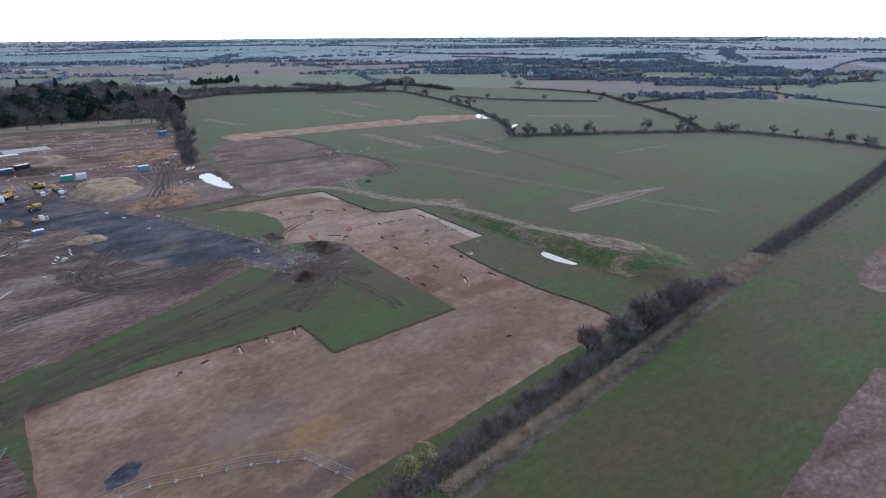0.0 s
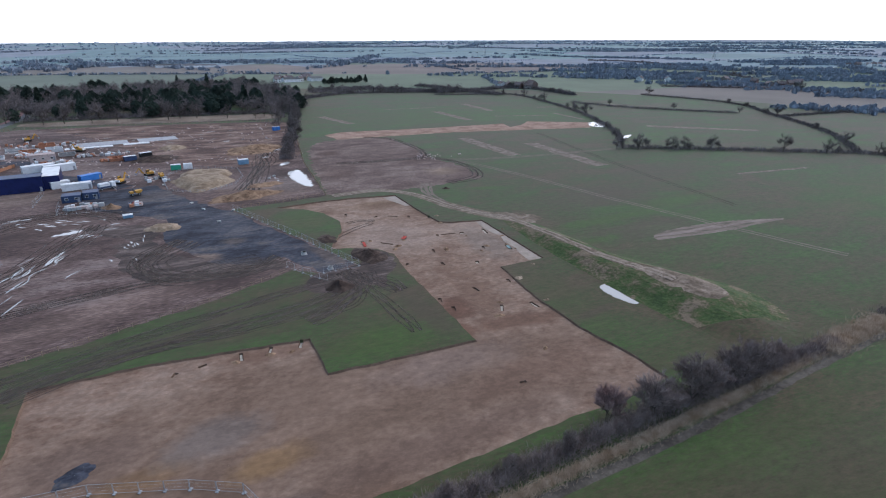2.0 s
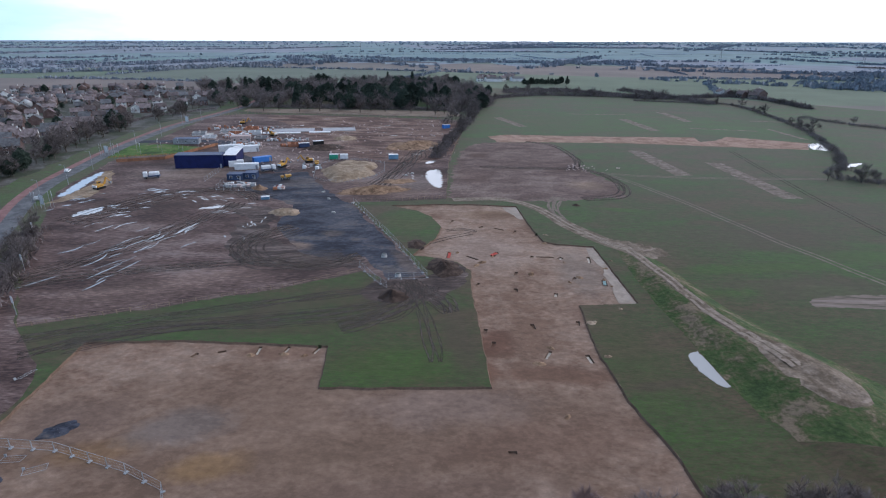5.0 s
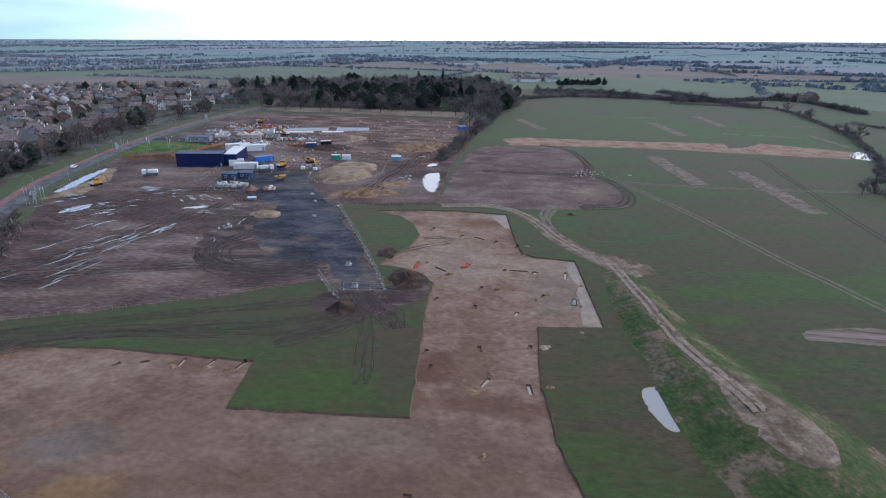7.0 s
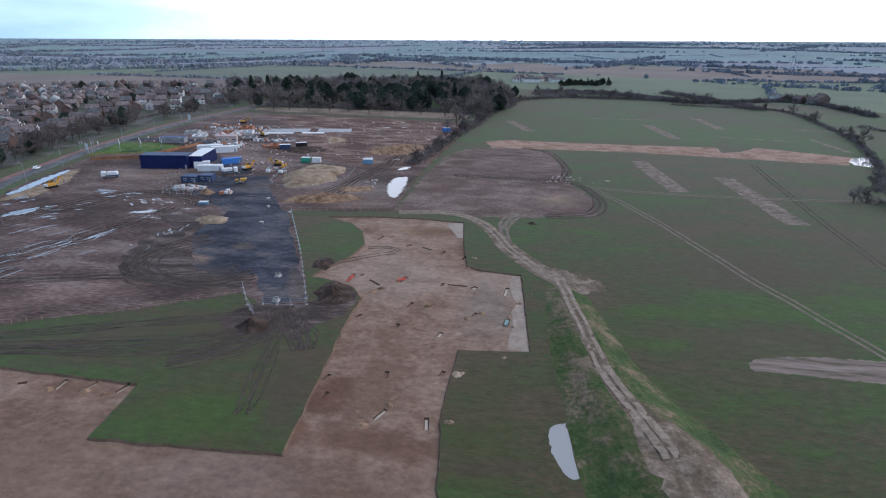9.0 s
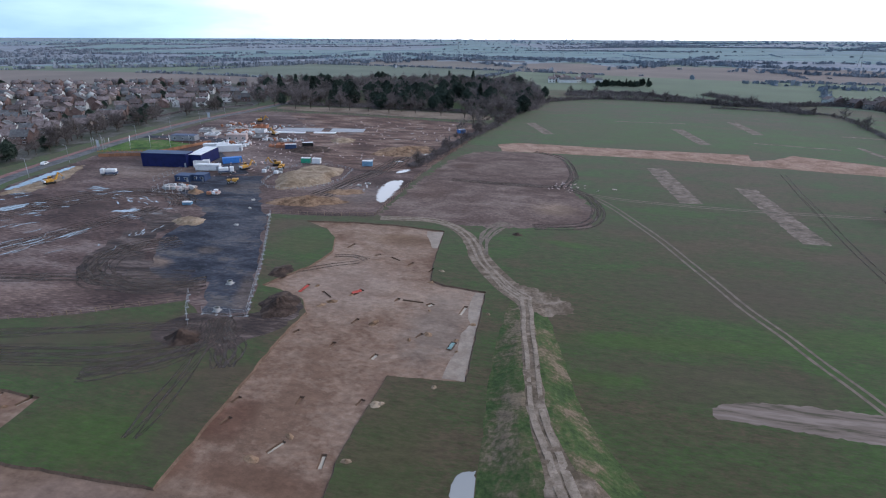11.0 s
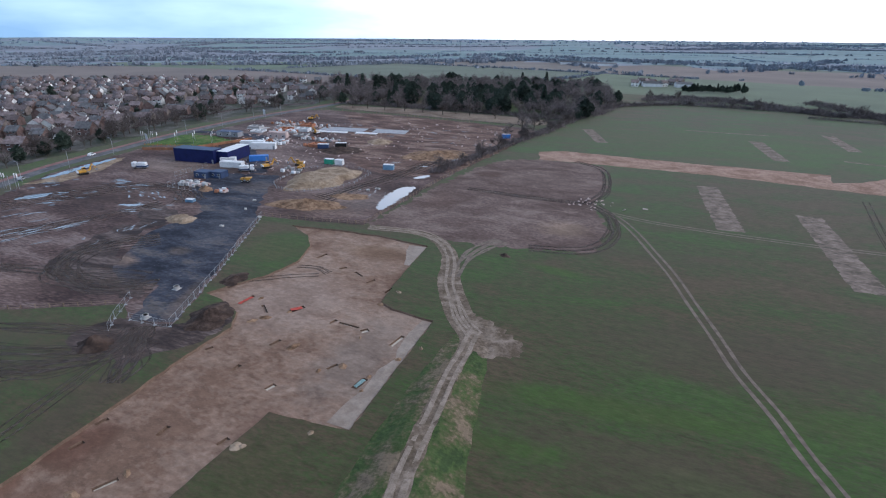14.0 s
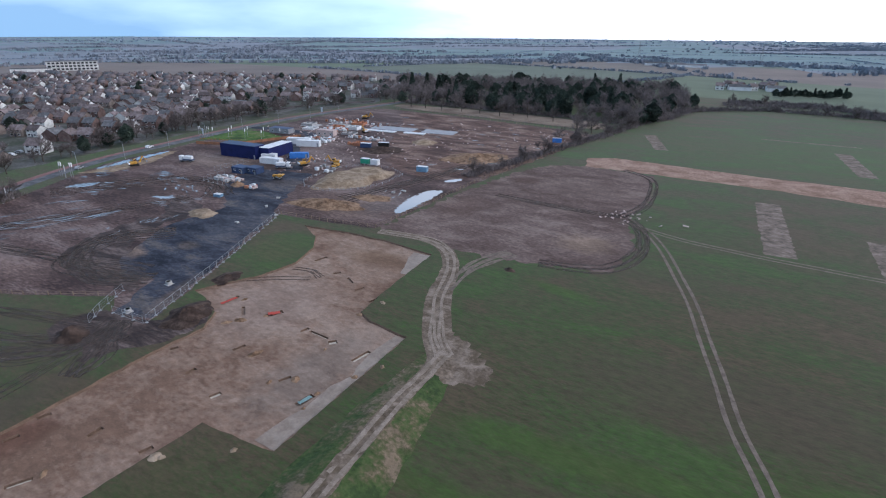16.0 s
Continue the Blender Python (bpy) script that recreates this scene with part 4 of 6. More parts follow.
for i, (line, h, often) in enumerate(FIELD_HEDGES):
    hedge(spline(line, 3), h, 3.6 + 0.45 * h, 11 * (1 + often), 40 + i, thin=0.05, label="leafless field hedge with scattered taller shrubs")
    for a, b in zip(line, line[1:]):
        for _ in range(int(math.dist(a, b) * often / 30)):
            t = rnd.random()
            plant(rnd.choice(field_tree), a[0] + (b[0] - a[0]) * t + rnd.gauss(0, 2), a[1] + (b[1] - a[1]) * t + rnd.gauss(0, 2), rnd, 0.6, 1.15)

# the wood behind the building site
oak = [bare_tree(41, 12, 0.9, 7, 1), bare_tree(42, 14, 0.8, 7, 1), bare_tree(43, 11, 1.0, 7, 1)]
pine = [conifer(51, 15, 4.4), conifer(52, 12, 4.6, True), conifer(53, 11, 5.2, True)]
massed = [bare_tree(44, 12, 0.9, 4, 1, coarse=True), bare_tree(45, 14, 0.8, 4, 1, coarse=True), bare_tree(46, 11, 1.0, 4, 1, coarse=True)]
for ob, (x, y) in zip(oak + pine + massed, ((-8, 473), (30, 476), (-40, 470), (-20, 520), (20, 505), (45, 510), (-60, 500), (70, 500), (100, 540))):
    ob.location = (x, y, 0)
WOOD = [(-110, 470), (-80, 488), (60, 488), (110, 480), (132, 600), (90, 760), (-60, 690), (-190, 640), (-150, 560)]
DARK = [(-50, 492), (75, 490), (85, 540), (60, 600), (-70, 590)]
thick_wood, lone = [], 0
while len(thick_wood) < 600:
    x, y = rnd.uniform(-190, 135), rnd.uniform(465, 760)
    a = np.array([x]), np.array([y])
    if not inside(*a, WOOD)[0]:
        continue
    dark = inside(*a, DARK)[0]
    evergreen = dark and rnd.random() < 0.58 or not dark and rnd.random() < 0.10
    if evergreen and lone < 70:
        plant(rnd.choice(pine + pine[1:] * 2), x, y, rnd, 0.85, 1.35)
        lone += 1
    else:
        thick_wood.append((rnd.choice((3, 4, 4, 4, 5, 5, 5)) if evergreen else rnd.randrange(3), x, y, rnd.uniform(0, 6.3), rnd.uniform(0.8, 1.25)))
joined("woodland", massed + pine, thick_wood, "dense winter wood of bare trees and dark conifers")
for x, y in ((-70, 472), (-58, 475), (-24, 474), (10, 470), (18, 478), (52, 470), (72, 462), (84, 455), (92, 470), (98, 490), (80, 470), (104, 470), (88, 440), (84, 420), (80, 400)):
    plant(rnd.choice(oak), x, y, rnd, 0.85, 1.2)
hedge([(-85, 492), (-30, 494), (50, 493), (100, 486), (118, 520), (130, 590)], 6.0, 9, 30, 78, thin=0.035, label="tangled leafless undergrowth along the wood edge", name="undergrowth")
hedge([(150, 640), (190, 650), (230, 660), (270, 640), (300, 610)], 6.0, 12, 34, 80, thin=0.03, label="leafless scrub along the head of the pasture", name="thicket")
hedge([(300, 690), (322, 640), (338, 590), (352, 560)], 7.0, 16, 40, 79, thin=0.03, label="leafless scrub thicket beside the far pasture", name="thicket")
hedge([(-85, 458), (-20, 458), (40, 452), (80, 448)], 1.8, 3, 12, 77, thin=0.06, label="low leafless hedge inside the site fence")

for i in range(26):
    t = rnd.random()
    line = FIELD_HEDGES[1][0] if i < 18 else FIELD_HEDGES[0][0]
    k = min(len(line) - 2, int(t * (len(line) - 1)))
    q = rnd.random()
    plant(rnd.choice(oak), line[k][0] + (line[k + 1][0] - line[k][0]) * q + rnd.gauss(0, 2), line[k][1] + (line[k + 1][1] - line[k][1]) * q + rnd.gauss(0, 2), rnd, 0.5, 0.95)

# street trees between road and estate
for i in range(95):
    k = rnd.random()
    x, y = np.interp(k, [0, 0.3, 0.55, 0.8, 1], [-88, -112, -126, -128, -115]), np.interp(k, [0, 0.3, 0.55, 0.8, 1], [150, 225, 300, 390, 470])
    x = float(x) - abs(rnd.gauss(0, 10)) - 2
    plant(rnd.choice(oak) if rnd.random() < 0.9 else pine[1], x, float(y) + rnd.gauss(0, 6), rnd, 0.6, 1.05)
for i in range(10):
    plant(rnd.choice(field_tree), -38 + rnd.gauss(0, 2) - i * 3.0, 112 + i * 7, rnd, 0.5, 0.8)

# distant hedges and woods, following the patchwork of fields
def clumps(name, spots, size, mat, label, seed):
    r2, v, f = random.Random(seed), [], []
    zs = ground_height(np.array([p[0] for p in spots]), np.array([p[1] for p in spots]))
    for (x, y), z in zip(spots, zs):
        s = size * r2.uniform(0.5, 1.2)
        for _ in range(5):
            c = Vector((x + r2.gauss(0, s * 0.5), y + r2.gauss(0, s * 0.5), z - 0.3))
            k = len(v)
            a = r2.uniform(0, 6.3)
            w = Vector((math.cos(a), math.sin(a), 0)) * s * r2.uniform(0.3, 0.6)
            top = s * r2.uniform(0.5, 1.1)
            v.extend((c - w * 0.7, c + w * 0.7, c + w + Vector((0, 0, top * 0.6)), c + Vector((r2.gauss(0, 0.2) * s, r2.gauss(0, 0.2) * s, top)), c - w + Vector((0, 0, top * 0.55))))
            f.append((k, k + 1, k + 2, k + 3, k + 4))
    return tagged(new(name, mesh_of(name, v, f, mat)), label, "trees", kind="stuff")


def in_view(x, y, lo, hi):
    r = math.hypot(x - 120, y - 150)
    return lo < r < hi and -80 < math.degrees(math.atan2(x - 100, y - 60)) < 84


spots, belts = [], []
for i in range(-14, 15):
    for j in range(0, 900):
        q = j * 4.0 - 300
        x, y = i * 430 - 90 * math.sin(q / 230), q
        if in_view(x, y, 560, 2000) and not (-640 < x < -120 and y < 680) and not (-200 < x < 140 and y < 770) and (i * 7 + int(q / 165)) % 3:
            spots.append((x + rnd.gauss(0, 1.5), y + rnd.gauss(0, 1.5)))
        p = j * 4.0 - 1000
        x, y = p, i * 330 - 90 * math.sin(p / 310)
        if in_view(x, y, 560, 2000) and not (-640 < x < -120 and y < 680) and not (-200 < x < 140 and y < 770) and (i * 5 + int(p / 215)) % 4:
            spots.append((x + rnd.gauss(0, 1.5), y + rnd.gauss(0, 1.5)))
near_spots = [p for p in spots if math.hypot(p[0] - 120, p[1] - 150) < 1100]
clumps("distant_hedges", near_spots, 4.2, HAZED_WOOD, "distant hedgerows between far fields, tinted blue-grey as haze", 3)
clumps("far_hedges", [p for k, p in enumerate(spots) if k % 2 and math.hypot(p[0] - 120, p[1] - 150) >= 1100], 3.0, HAZED_HORIZON, "hedgerows between the farthest fields, tinted blue-grey as haze", 6)
for _ in range(64):
    r, a = rnd.uniform(750, 4300), radians(rnd.uniform(-78, 82))
    x0, y0 = 120 + r * math.sin(a), 120 + r * math.cos(a)
    if -700 < x0 < -100 and y0 < 700:
        continue
    long, ang = rnd.uniform(30, 60) + r * 0.05, rnd.uniform(-0.6, 0.6) + (math.pi / 2 - a if rnd.random() < 0.2 else -a)
    for _ in range(int(70 + long)):
        u, w = rnd.gauss(0, 1.5 * long), rnd.gauss(0, 5 + r * 0.003)
        belts.append((x0 + u * math.cos(ang) - w * math.sin(ang), y0 + u * math.sin(ang) + w * math.cos(ang)))
for _ in range(34):
    x0, y0 = rnd.uniform(640, 1500), rnd.uniform(280, 950)
    for _ in range(70):
        u, w = rnd.gauss(0, 45), rnd.gauss(0, 9)
        belts.append((x0 + u * 0.8 + w * 0.6, y0 - u * 0.6 + w * 0.8))
clumps("distant_woods", belts, 6.5, HAZED_WOOD, "distant leafless woods, tinted blue-grey as haze", 4)
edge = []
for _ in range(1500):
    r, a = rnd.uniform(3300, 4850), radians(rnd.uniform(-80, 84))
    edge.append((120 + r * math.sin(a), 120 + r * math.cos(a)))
clumps("horizon_woods", edge, 9, HAZED_HORIZON, "woods along the horizon, tinted blue-grey as haze", 5)
# dark shelter belt beyond the near pasture
for i in range(16):
    plant(rnd.choice(pine), 190 + i * 4.2, 742 + i * 1.2 + rnd.gauss(0, 5), rnd, 0.5, 0.8)

# ---- buildings ----
def part(name, bm, mat, parent, label=""):
    me = bpy.data.meshes.new(name)
    bm.to_mesh(me)
    bm.free()
    me.materials.append(mat)
    ob = new(name, me)
    ob.parent = parent
    if label:
        ob["label"] = label
    return ob


def box(x0, x1, y0, y1, z0, z1, bevel=0.0, bm=None):
    bm = bm or bmesh.new()
    m = Matrix.Translation(((x0 + x1) / 2, (y0 + y1) / 2, (z0 + z1) / 2)) @ Matrix.Diagonal((x1 - x0, y1 - y0, z1 - z0, 1))
    made = bmesh.ops.create_cube(bm, size=1, matrix=m)
    if bevel:
        es = list({e for v in made["verts"] for e in v.link_edges})
        bmesh.ops.bevel(bm, geom=es, offset=bevel, segments=1, affect="EDGES")
    return bm


def prism(pts_, x0, x1):
    """A closed outline in the y-z plane drawn out along x."""
    bm = bmesh.new()
    a = [bm.verts.new((x0, y, z)) for y, z in pts_]
    b = [bm.verts.new((x1, y, z)) for y, z in pts_]
    bm.faces.new(a[::-1])
    bm.faces.new(b)
    for i in range(len(a)):
        j = (i + 1) % len(a)
        bm.faces.new((a[i], a[j], b[j], b[i]))
    bmesh.ops.recalc_face_normals(bm, faces=bm.faces)
    return bm


BRICK = material("house_brick", [(0.115, 0.074, 0.065), (0.152, 0.102, 0.091), (0.195, 0.138, 0.124)], 0.4, 5, 0.9, 0.1, vary=0.25)
BUFF = material("buff_brick", [(0.16, 0.13, 0.115), (0.21, 0.175, 0.155), (0.26, 0.22, 0.20)], 0.4, 5, 0.9, 0.1, vary=0.2)
RENDER = material("white_render", [(0.5, 0.5, 0.48), (0.66, 0.66, 0.64), (0.74, 0.74, 0.72)], 0.3, 3, 0.85, 0.05, vary=0.12)
TILES = material("roof_tiles", [(0.11, 0.085, 0.082), (0.155, 0.125, 0.122), (0.215, 0.178, 0.175)], 0.5, 5, 0.9, 0.3, vary=0.35)
TILES_GREY = material("grey_roof_tiles", [(0.08, 0.08, 0.085), (0.115, 0.115, 0.12), (0.155, 0.155, 0.16)], 0.5, 5, 0.85, 0.3, vary=0.3)
UPVC = plain("white_frame", (0.72, 0.73, 0.74), 0.5)
GLASS = material("window_glass", [(0.02, 0.024, 0.028), (0.035, 0.04, 0.046)], 0.5, 2, 0.12, 0, spec=0.8)
DOORS = material("painted_door", [(0.08, 0.03, 0.03), (0.05, 0.06, 0.09), (0.1, 0.1, 0.09)], 0.02, 1, 0.5, 0, vary=0.4)


def house(wall, tiles, w=9.0, d=8.6, eaves=4.6, ridge=7.6, label="", name="house", porch=False, storeys=2):
    ob = tagged(new(name), label, "house")
    part("wall", prism([(-d / 2, -0.3), (d / 2, -0.3), (d / 2, eaves), (0, ridge), (-d / 2, eaves)], -w / 2, w / 2), wall, ob)
    o = 0.35
    k = (ridge - eaves) / (d / 2)
    part("roof", prism([(-d / 2 - o, eaves - o * k), (-d / 2 - o, eaves - o * k + 0.22), (0, ridge + 0.24), (d / 2 + o, eaves - o * k + 0.22), (d / 2 + o, eaves - o * k), (0, ridge + 0.02)],
                       -w / 2 - 0.3, w / 2 + 0.3), tiles, ob)
    part("chimney", box(w / 2 - 1.5, w / 2 - 0.8, -0.5, 0.5, ridge - 0.6, ridge + 1.2), wall, ob)
    for side in (-1, 1):
        for fl in range(storeys):
            for cx in (-w * 0.26, w * 0.26):
                z = 0.9 + 2.6 * fl
                y0 = side * d / 2
                win = part("window", box(cx - 0.95, cx + 0.95, min(y0, y0 + side * 0.08), max(y0, y0 + side * 0.08), z, z + 1.25), UPVC, ob)
                pane = box(cx - 0.83, cx + 0.83, min(y0 + side * 0.06, y0 + side * 0.1), max(y0 + side * 0.06, y0 + side * 0.1), z + 0.12, z + 1.13)
                for fc in pane.faces:
                    fc.material_index = 1
                pane.from_mesh(win.data)
                pane.to_mesh(win.data)
                pane.free()
                win.data.materials.append(GLASS)
    part("door", box(-0.5, 0.5, d / 2, d / 2 + 0.07, 0, 2.1), DOORS, ob)
    if porch:
        part("porch_roof", prism([(d / 2, 2.4), (d / 2 + 1.3, 2.3), (d / 2 + 1.3, 2.42), (d / 2, 2.75)], -1.6, 1.6), tiles, ob)
    return ob


homes = [house(BRICK, TILES, label="red-brick house with brown tiled gable roof"), house(BRICK, TILES_GREY, 8.4, 9, 4.7, 7.9, "brick house with grey tiled gable roof", porch=True),
         house(RENDER, TILES, 8.5, 8.6, 4.6, 7.4, "white rendered house with brown tiled roof"), house(BUFF, TILES, 10, 8.4, 4.6, 7.4, "buff-brick house with brown tiled roof"),
         house(BUFF, TILES_GREY, 11, 8, 2.7, 5.6, "buff-brick bungalow with a grey tiled roof", "bungalow", False, 1)]
for ob, (x, y) in zip(homes, ((-146, 255), (-154, 300), (-138, 225), (-156, 345), (-134, 203))):
    ob.matrix_basis = pose(x, y, 0, 0, 0, 25)
    ob["group"] = "houses of the estate"
TOWN = [(-142, 190), (-152, 260), (-160, 330), (-152, 430), (-122, 482), (-140, 600), (-260, 650), (-330, 590), (-560, 450), (-620, 385), (-560, 250), (-330, 150), (-200, 120)]
BASE_TURN = 24.0
rnd = random.Random(8)
plots = []
for row in range(-46, 46):
    for col in range(-70, 70):
        u, v = col * 9.2, row * 20.0 + (5 if (col // 6) % 2 else -5)
        if col % 8 == 0 or (row + 100) % 6 == 0 and col % 3:
            continue
        a = radians(BASE_TURN + 8 * math.sin(row * 0.7))
        x, y = -340 + u * math.cos(a) - v * math.sin(a), 370 + u * math.sin(a) + v * math.cos(a)
        if inside(np.array([x]), np.array([y]), TOWN)[0]:
            plots.append((x + rnd.gauss(0, 0.8), y + rnd.gauss(0, 1.5)))
plots.sort(key=lambda q: -q[0] + 0.25 * q[1])
far_homes = []
for i, (x, y) in enumerate(plots):
    k = rnd.choices(range(5), (4.5, 4, 3.6, 3, 1.0))[0]
    turn = BASE_TURN + rnd.choice((0, 0, 0, 90, 180)) + rnd.gauss(0, 3)
    if i < 240:
        copy_thing(homes[k], pose(x, y, BASE(x, y), 0, 0, turn)).scale = (0.86, 0.86, 0.86)
    else:
        far_homes.append((k, x, y, radians(turn), 0.86))
estate = joined("distant_estate", homes, far_homes, "rows of distant brick houses with brown tiled roofs")
estate["category"] = "houses"
for i in range(140):
    x, y = rnd.uniform(-600, -165), rnd.uniform(150, 620)
    if inside(np.array([x]), np.array([y]), TOWN)[0]:
        plant(rnd.choice(field_tree if rnd.random() < 0.75 else pine[1:]), x, y, rnd, 0.4, 0.8)
garden_trees = []
for i in range(300):
    x, y = rnd.uniform(-600, -130), rnd.uniform(150, 640)
    if inside(np.array([x]), np.array([y]), TOWN)[0]:
        garden_trees.append((rnd.choices(range(4), (3, 3, 3, 2))[0], x, y, rnd.uniform(0, 6.3), rnd.uniform(0.35, 0.7)))
joined("garden_trees", massed + pine[1:2], garden_trees, "bare trees and evergreens among the estate gardens")
hedge([(-132, 190), (-143, 260), (-150, 330), (-144, 430), (-112, 480)], 2.6, 4.5, 26, 91, thin=0.06, label="garden hedge along the estate boundary")
# village and farms in the distance
for i in range(46):
    x, y = rnd.choice(((700, 660), (780, 610), (830, 545), (1190, 710), (1260, 700), (1020, 370), (1060, 290), (432, 640), (150, 800)))
    x, y = x + rnd.gauss(0, 26), y + rnd.gauss(0, 16)
    copy_thing(homes[rnd.choice((0, 2, 2, 3))], pose(x, y, height_at(x, y), 0, 0, rnd.uniform(0, 180)))
# long white school block beyond the estate
school = tagged(new("school_building"), "long white flat-roofed school block with window bands", "building")
SZ = height_at(-650, 520)
school.matrix_basis = pose(-650, 520, SZ, 0, 0, 62)
part("wall", box(-30, 30, -8, 8, -0.5, 12), RENDER, school)
part("roof", box(-30.3, 30.3, -8.3, 8.3, 12, 12.5), TILES_GREY, school)
for fl in range(3):
    for i in range(12):
        for s in (-1, 1):
            part("window", box(-28 + i * 4.8, -24.8 + i * 4.8, min(s * 8, s * 8.1), max(s * 8, s * 8.1), 1.2 + fl * 3.8, 3.4 + fl * 3.8), GLASS, school)
wing = tagged(new("school_wing"), "low white flat-roofed wing beside the school", "building")
wing.matrix_basis = pose(-655, 470, SZ, 0, 0, 62)
part("wall", box(-22, 22, -7, 7, -0.5, 5), RENDER, wing)
part("roof", box(-22.3, 22.3, -7.3, 7.3, 5, 5.4), TILES_GREY, wing)
# farm sheds
for x, y, ln in ((52, 1200, 60), (10, 1215, 70), (155, 790, 22), (190, 800, 18)):
    barn = tagged(new("farm_shed"), "long pale metal farm shed in distant fields", "shed")
    barn.matrix_basis = pose(x, y, height_at(x, y), 0, 0, 10)
    part("wall", prism([(-7, -0.5), (7, -0.5), (7, 4), (0, 6), (-7, 4)], -ln / 2, ln / 2), UPVC, barn)
    part("roof", prism([(-7.4, 3.9), (-7.4, 4.1), (0, 6.2), (7.4, 4.1), (7.4, 3.9), (0, 6.0)], -ln / 2 - 0.4, ln / 2 + 0.4), TILES_GREY, barn)

# a line of power pylons far across the fields
def pylon(x, y, h, turn):
    ob = tagged(new("pylon"), "grey steel lattice power pylon in distant fields", "pylon", "power line")
    ob.matrix_basis = pose(x, y, height_at(x, y), 0, 0, turn)
    for sx in (-1, 1):
        for sy in (-1, 1):
            v, f = [], []
            limb(v, f, Vector((sx * 3.5, sy * 3.5, -0.5)), Vector((sx * 0.5, sy * 0.5, h * 0.72)), 0.22, 0.16, 4)
            limb(v, f, Vector((sx * 0.5, sy * 0.5, h * 0.72)), Vector((0, 0, h)), 0.16, 0.1, 4)
            for k in range(6):
                a, b = k / 6, (k + 1) / 6
                limb(v, f, Vector((sx * (3.5 - 3 * a), sy * (3.5 - 3 * a), h * 0.72 * a)), Vector((-sx * (3.5 - 3 * b), sy * (3.5 - 3 * b), h * 0.72 * b)), 0.08, 0.08, 3)
            leg = new("leg", mesh_of("leg", v, f, PYLON))
            leg.parent = ob
    for z, w in ((0.62, 6.5), (0.76, 7.5), (0.90, 5.5)):
        v, f = [], []
        limb(v, f, Vector((-w, 0, h * z)), Vector((w, 0, h * z)), 0.18, 0.18, 4)
        limb(v, f, Vector((-w, 0, h * z)), Vector((0, 0, h * z + 2.2)), 0.1, 0.1, 3)
        limb(v, f, Vector((w, 0, h * z)), Vector((0, 0, h * z + 2.2)), 0.1, 0.1, 3)
        arm = new("cross_arm", mesh_of("cross_arm", v, f, PYLON))
        arm.parent = ob


PYLON = material("pylon_steel", [(0.20, 0.21, 0.22), (0.27, 0.28, 0.29)], 0.5, 2, 0.6, 0)
for i in range(9):
    pylon(-420 + i * 290, 1750 - i * 105 + 40 * (i % 2), 40, 70)

# ---- the building site ----
NAVY = plain("navy_cladding", (0.012, 0.018, 0.085), 0.45)
NAVY_GREY = plain("blue_grey_cladding", (0.045, 0.07, 0.14), 0.5)
WHITE = plain("white_panel", (0.72, 0.73, 0.74), 0.5, dirt=0.15)
GREY = plain("grey_metal", (0.30, 0.31, 0.33), 0.5)
GALV = plain("galvanised_steel", (0.34, 0.35, 0.36), 0.6, 0.0)
YELLOW = plain("yellow_paint", (0.50, 0.27, 0.05), 0.5)
BLACK = plain("black_rubber", (0.02, 0.02, 0.02), 0.8)
BLUE = plain("bright_blue_sheet", (0.06, 0.2, 0.55), 0.5)
PALE_BLUE = plain("faded_blue_paint", (0.16, 0.28, 0.40), 0.6)
GREEN = plain("green_paint", (0.05, 0.30, 0.19), 0.5)
RED = plain("red_netting", (0.42, 0.075, 0.055), 0.8)
ORANGE = plain("orange_netting", (0.45, 0.16, 0.07), 0.7)
TEAL = plain("teal_sheet", (0.20, 0.29, 0.28), 0.7)
CONCRETE = plain("concrete", (0.42, 0.41, 0.39), 0.9)
BLOCKS = plain("grey_blocks", (0.38, 0.38, 0.38), 0.9, vary=0.25)
WRAP = plain("white_wrapped_pallet", (0.66, 0.67, 0.68), 0.4, vary=0.15)
NEW_BRICK = plain("new_brick", (0.38, 0.17, 0.10), 0.9, vary=0.15)
TIMBER = plain("weathered_timber", (0.27, 0.2, 0.14), 0.9, vary=0.2)
PINK = plain("pale_pink_board", (0.5, 0.40, 0.37), 0.8)


def thing(name, label, cat, x, y, turn=0.0, z=0.0, group=""):
    ob = tagged(new(name), label, cat, group)
    ob.matrix_basis = pose(x, y, z, 0, 0, turn)
    return ob


def cabin(x, y, turn, ln, w, h, wall, roof, label, windows=3, name="site_cabin"):
    ob = thing(name, label, "cabin", x, y, turn)
    part("body", box(-ln / 2, ln / 2, -w / 2, w / 2, 0, h, 0.05), wall, ob)
    part("roof", box(-ln / 2 - 0.08, ln / 2 + 0.08, -w / 2 - 0.08, w / 2 + 0.08, h, h + 0.14, 0.04), roof, ob)
    for s in (-1, 1):
        for c in (-1, 1):
            part("corner_post", box(c * ln / 2 - 0.1, c * ln / 2 + 0.1, s * w / 2 - 0.1, s * w / 2 + 0.1, -0.05, h), wall, ob)
    for i in range(windows):
        cx = (i + 0.5) / windows * ln - ln / 2
        win = part("window", box(cx - 0.6, cx + 0.6, -w / 2 - 0.05, -w / 2 + 0.03, 1.0, 2.0), UPVC, ob)
        part("pane", box(cx - 0.5, cx + 0.5, -w / 2 - 0.07, -w / 2 - 0.045, 1.1, 1.9), GLASS, win)
    part("door", box(ln / 2 - 1.3, ln / 2 - 0.4, -w / 2 - 0.06, -w / 2 + 0.03, 0, 2.05), GREY, ob)
    return ob


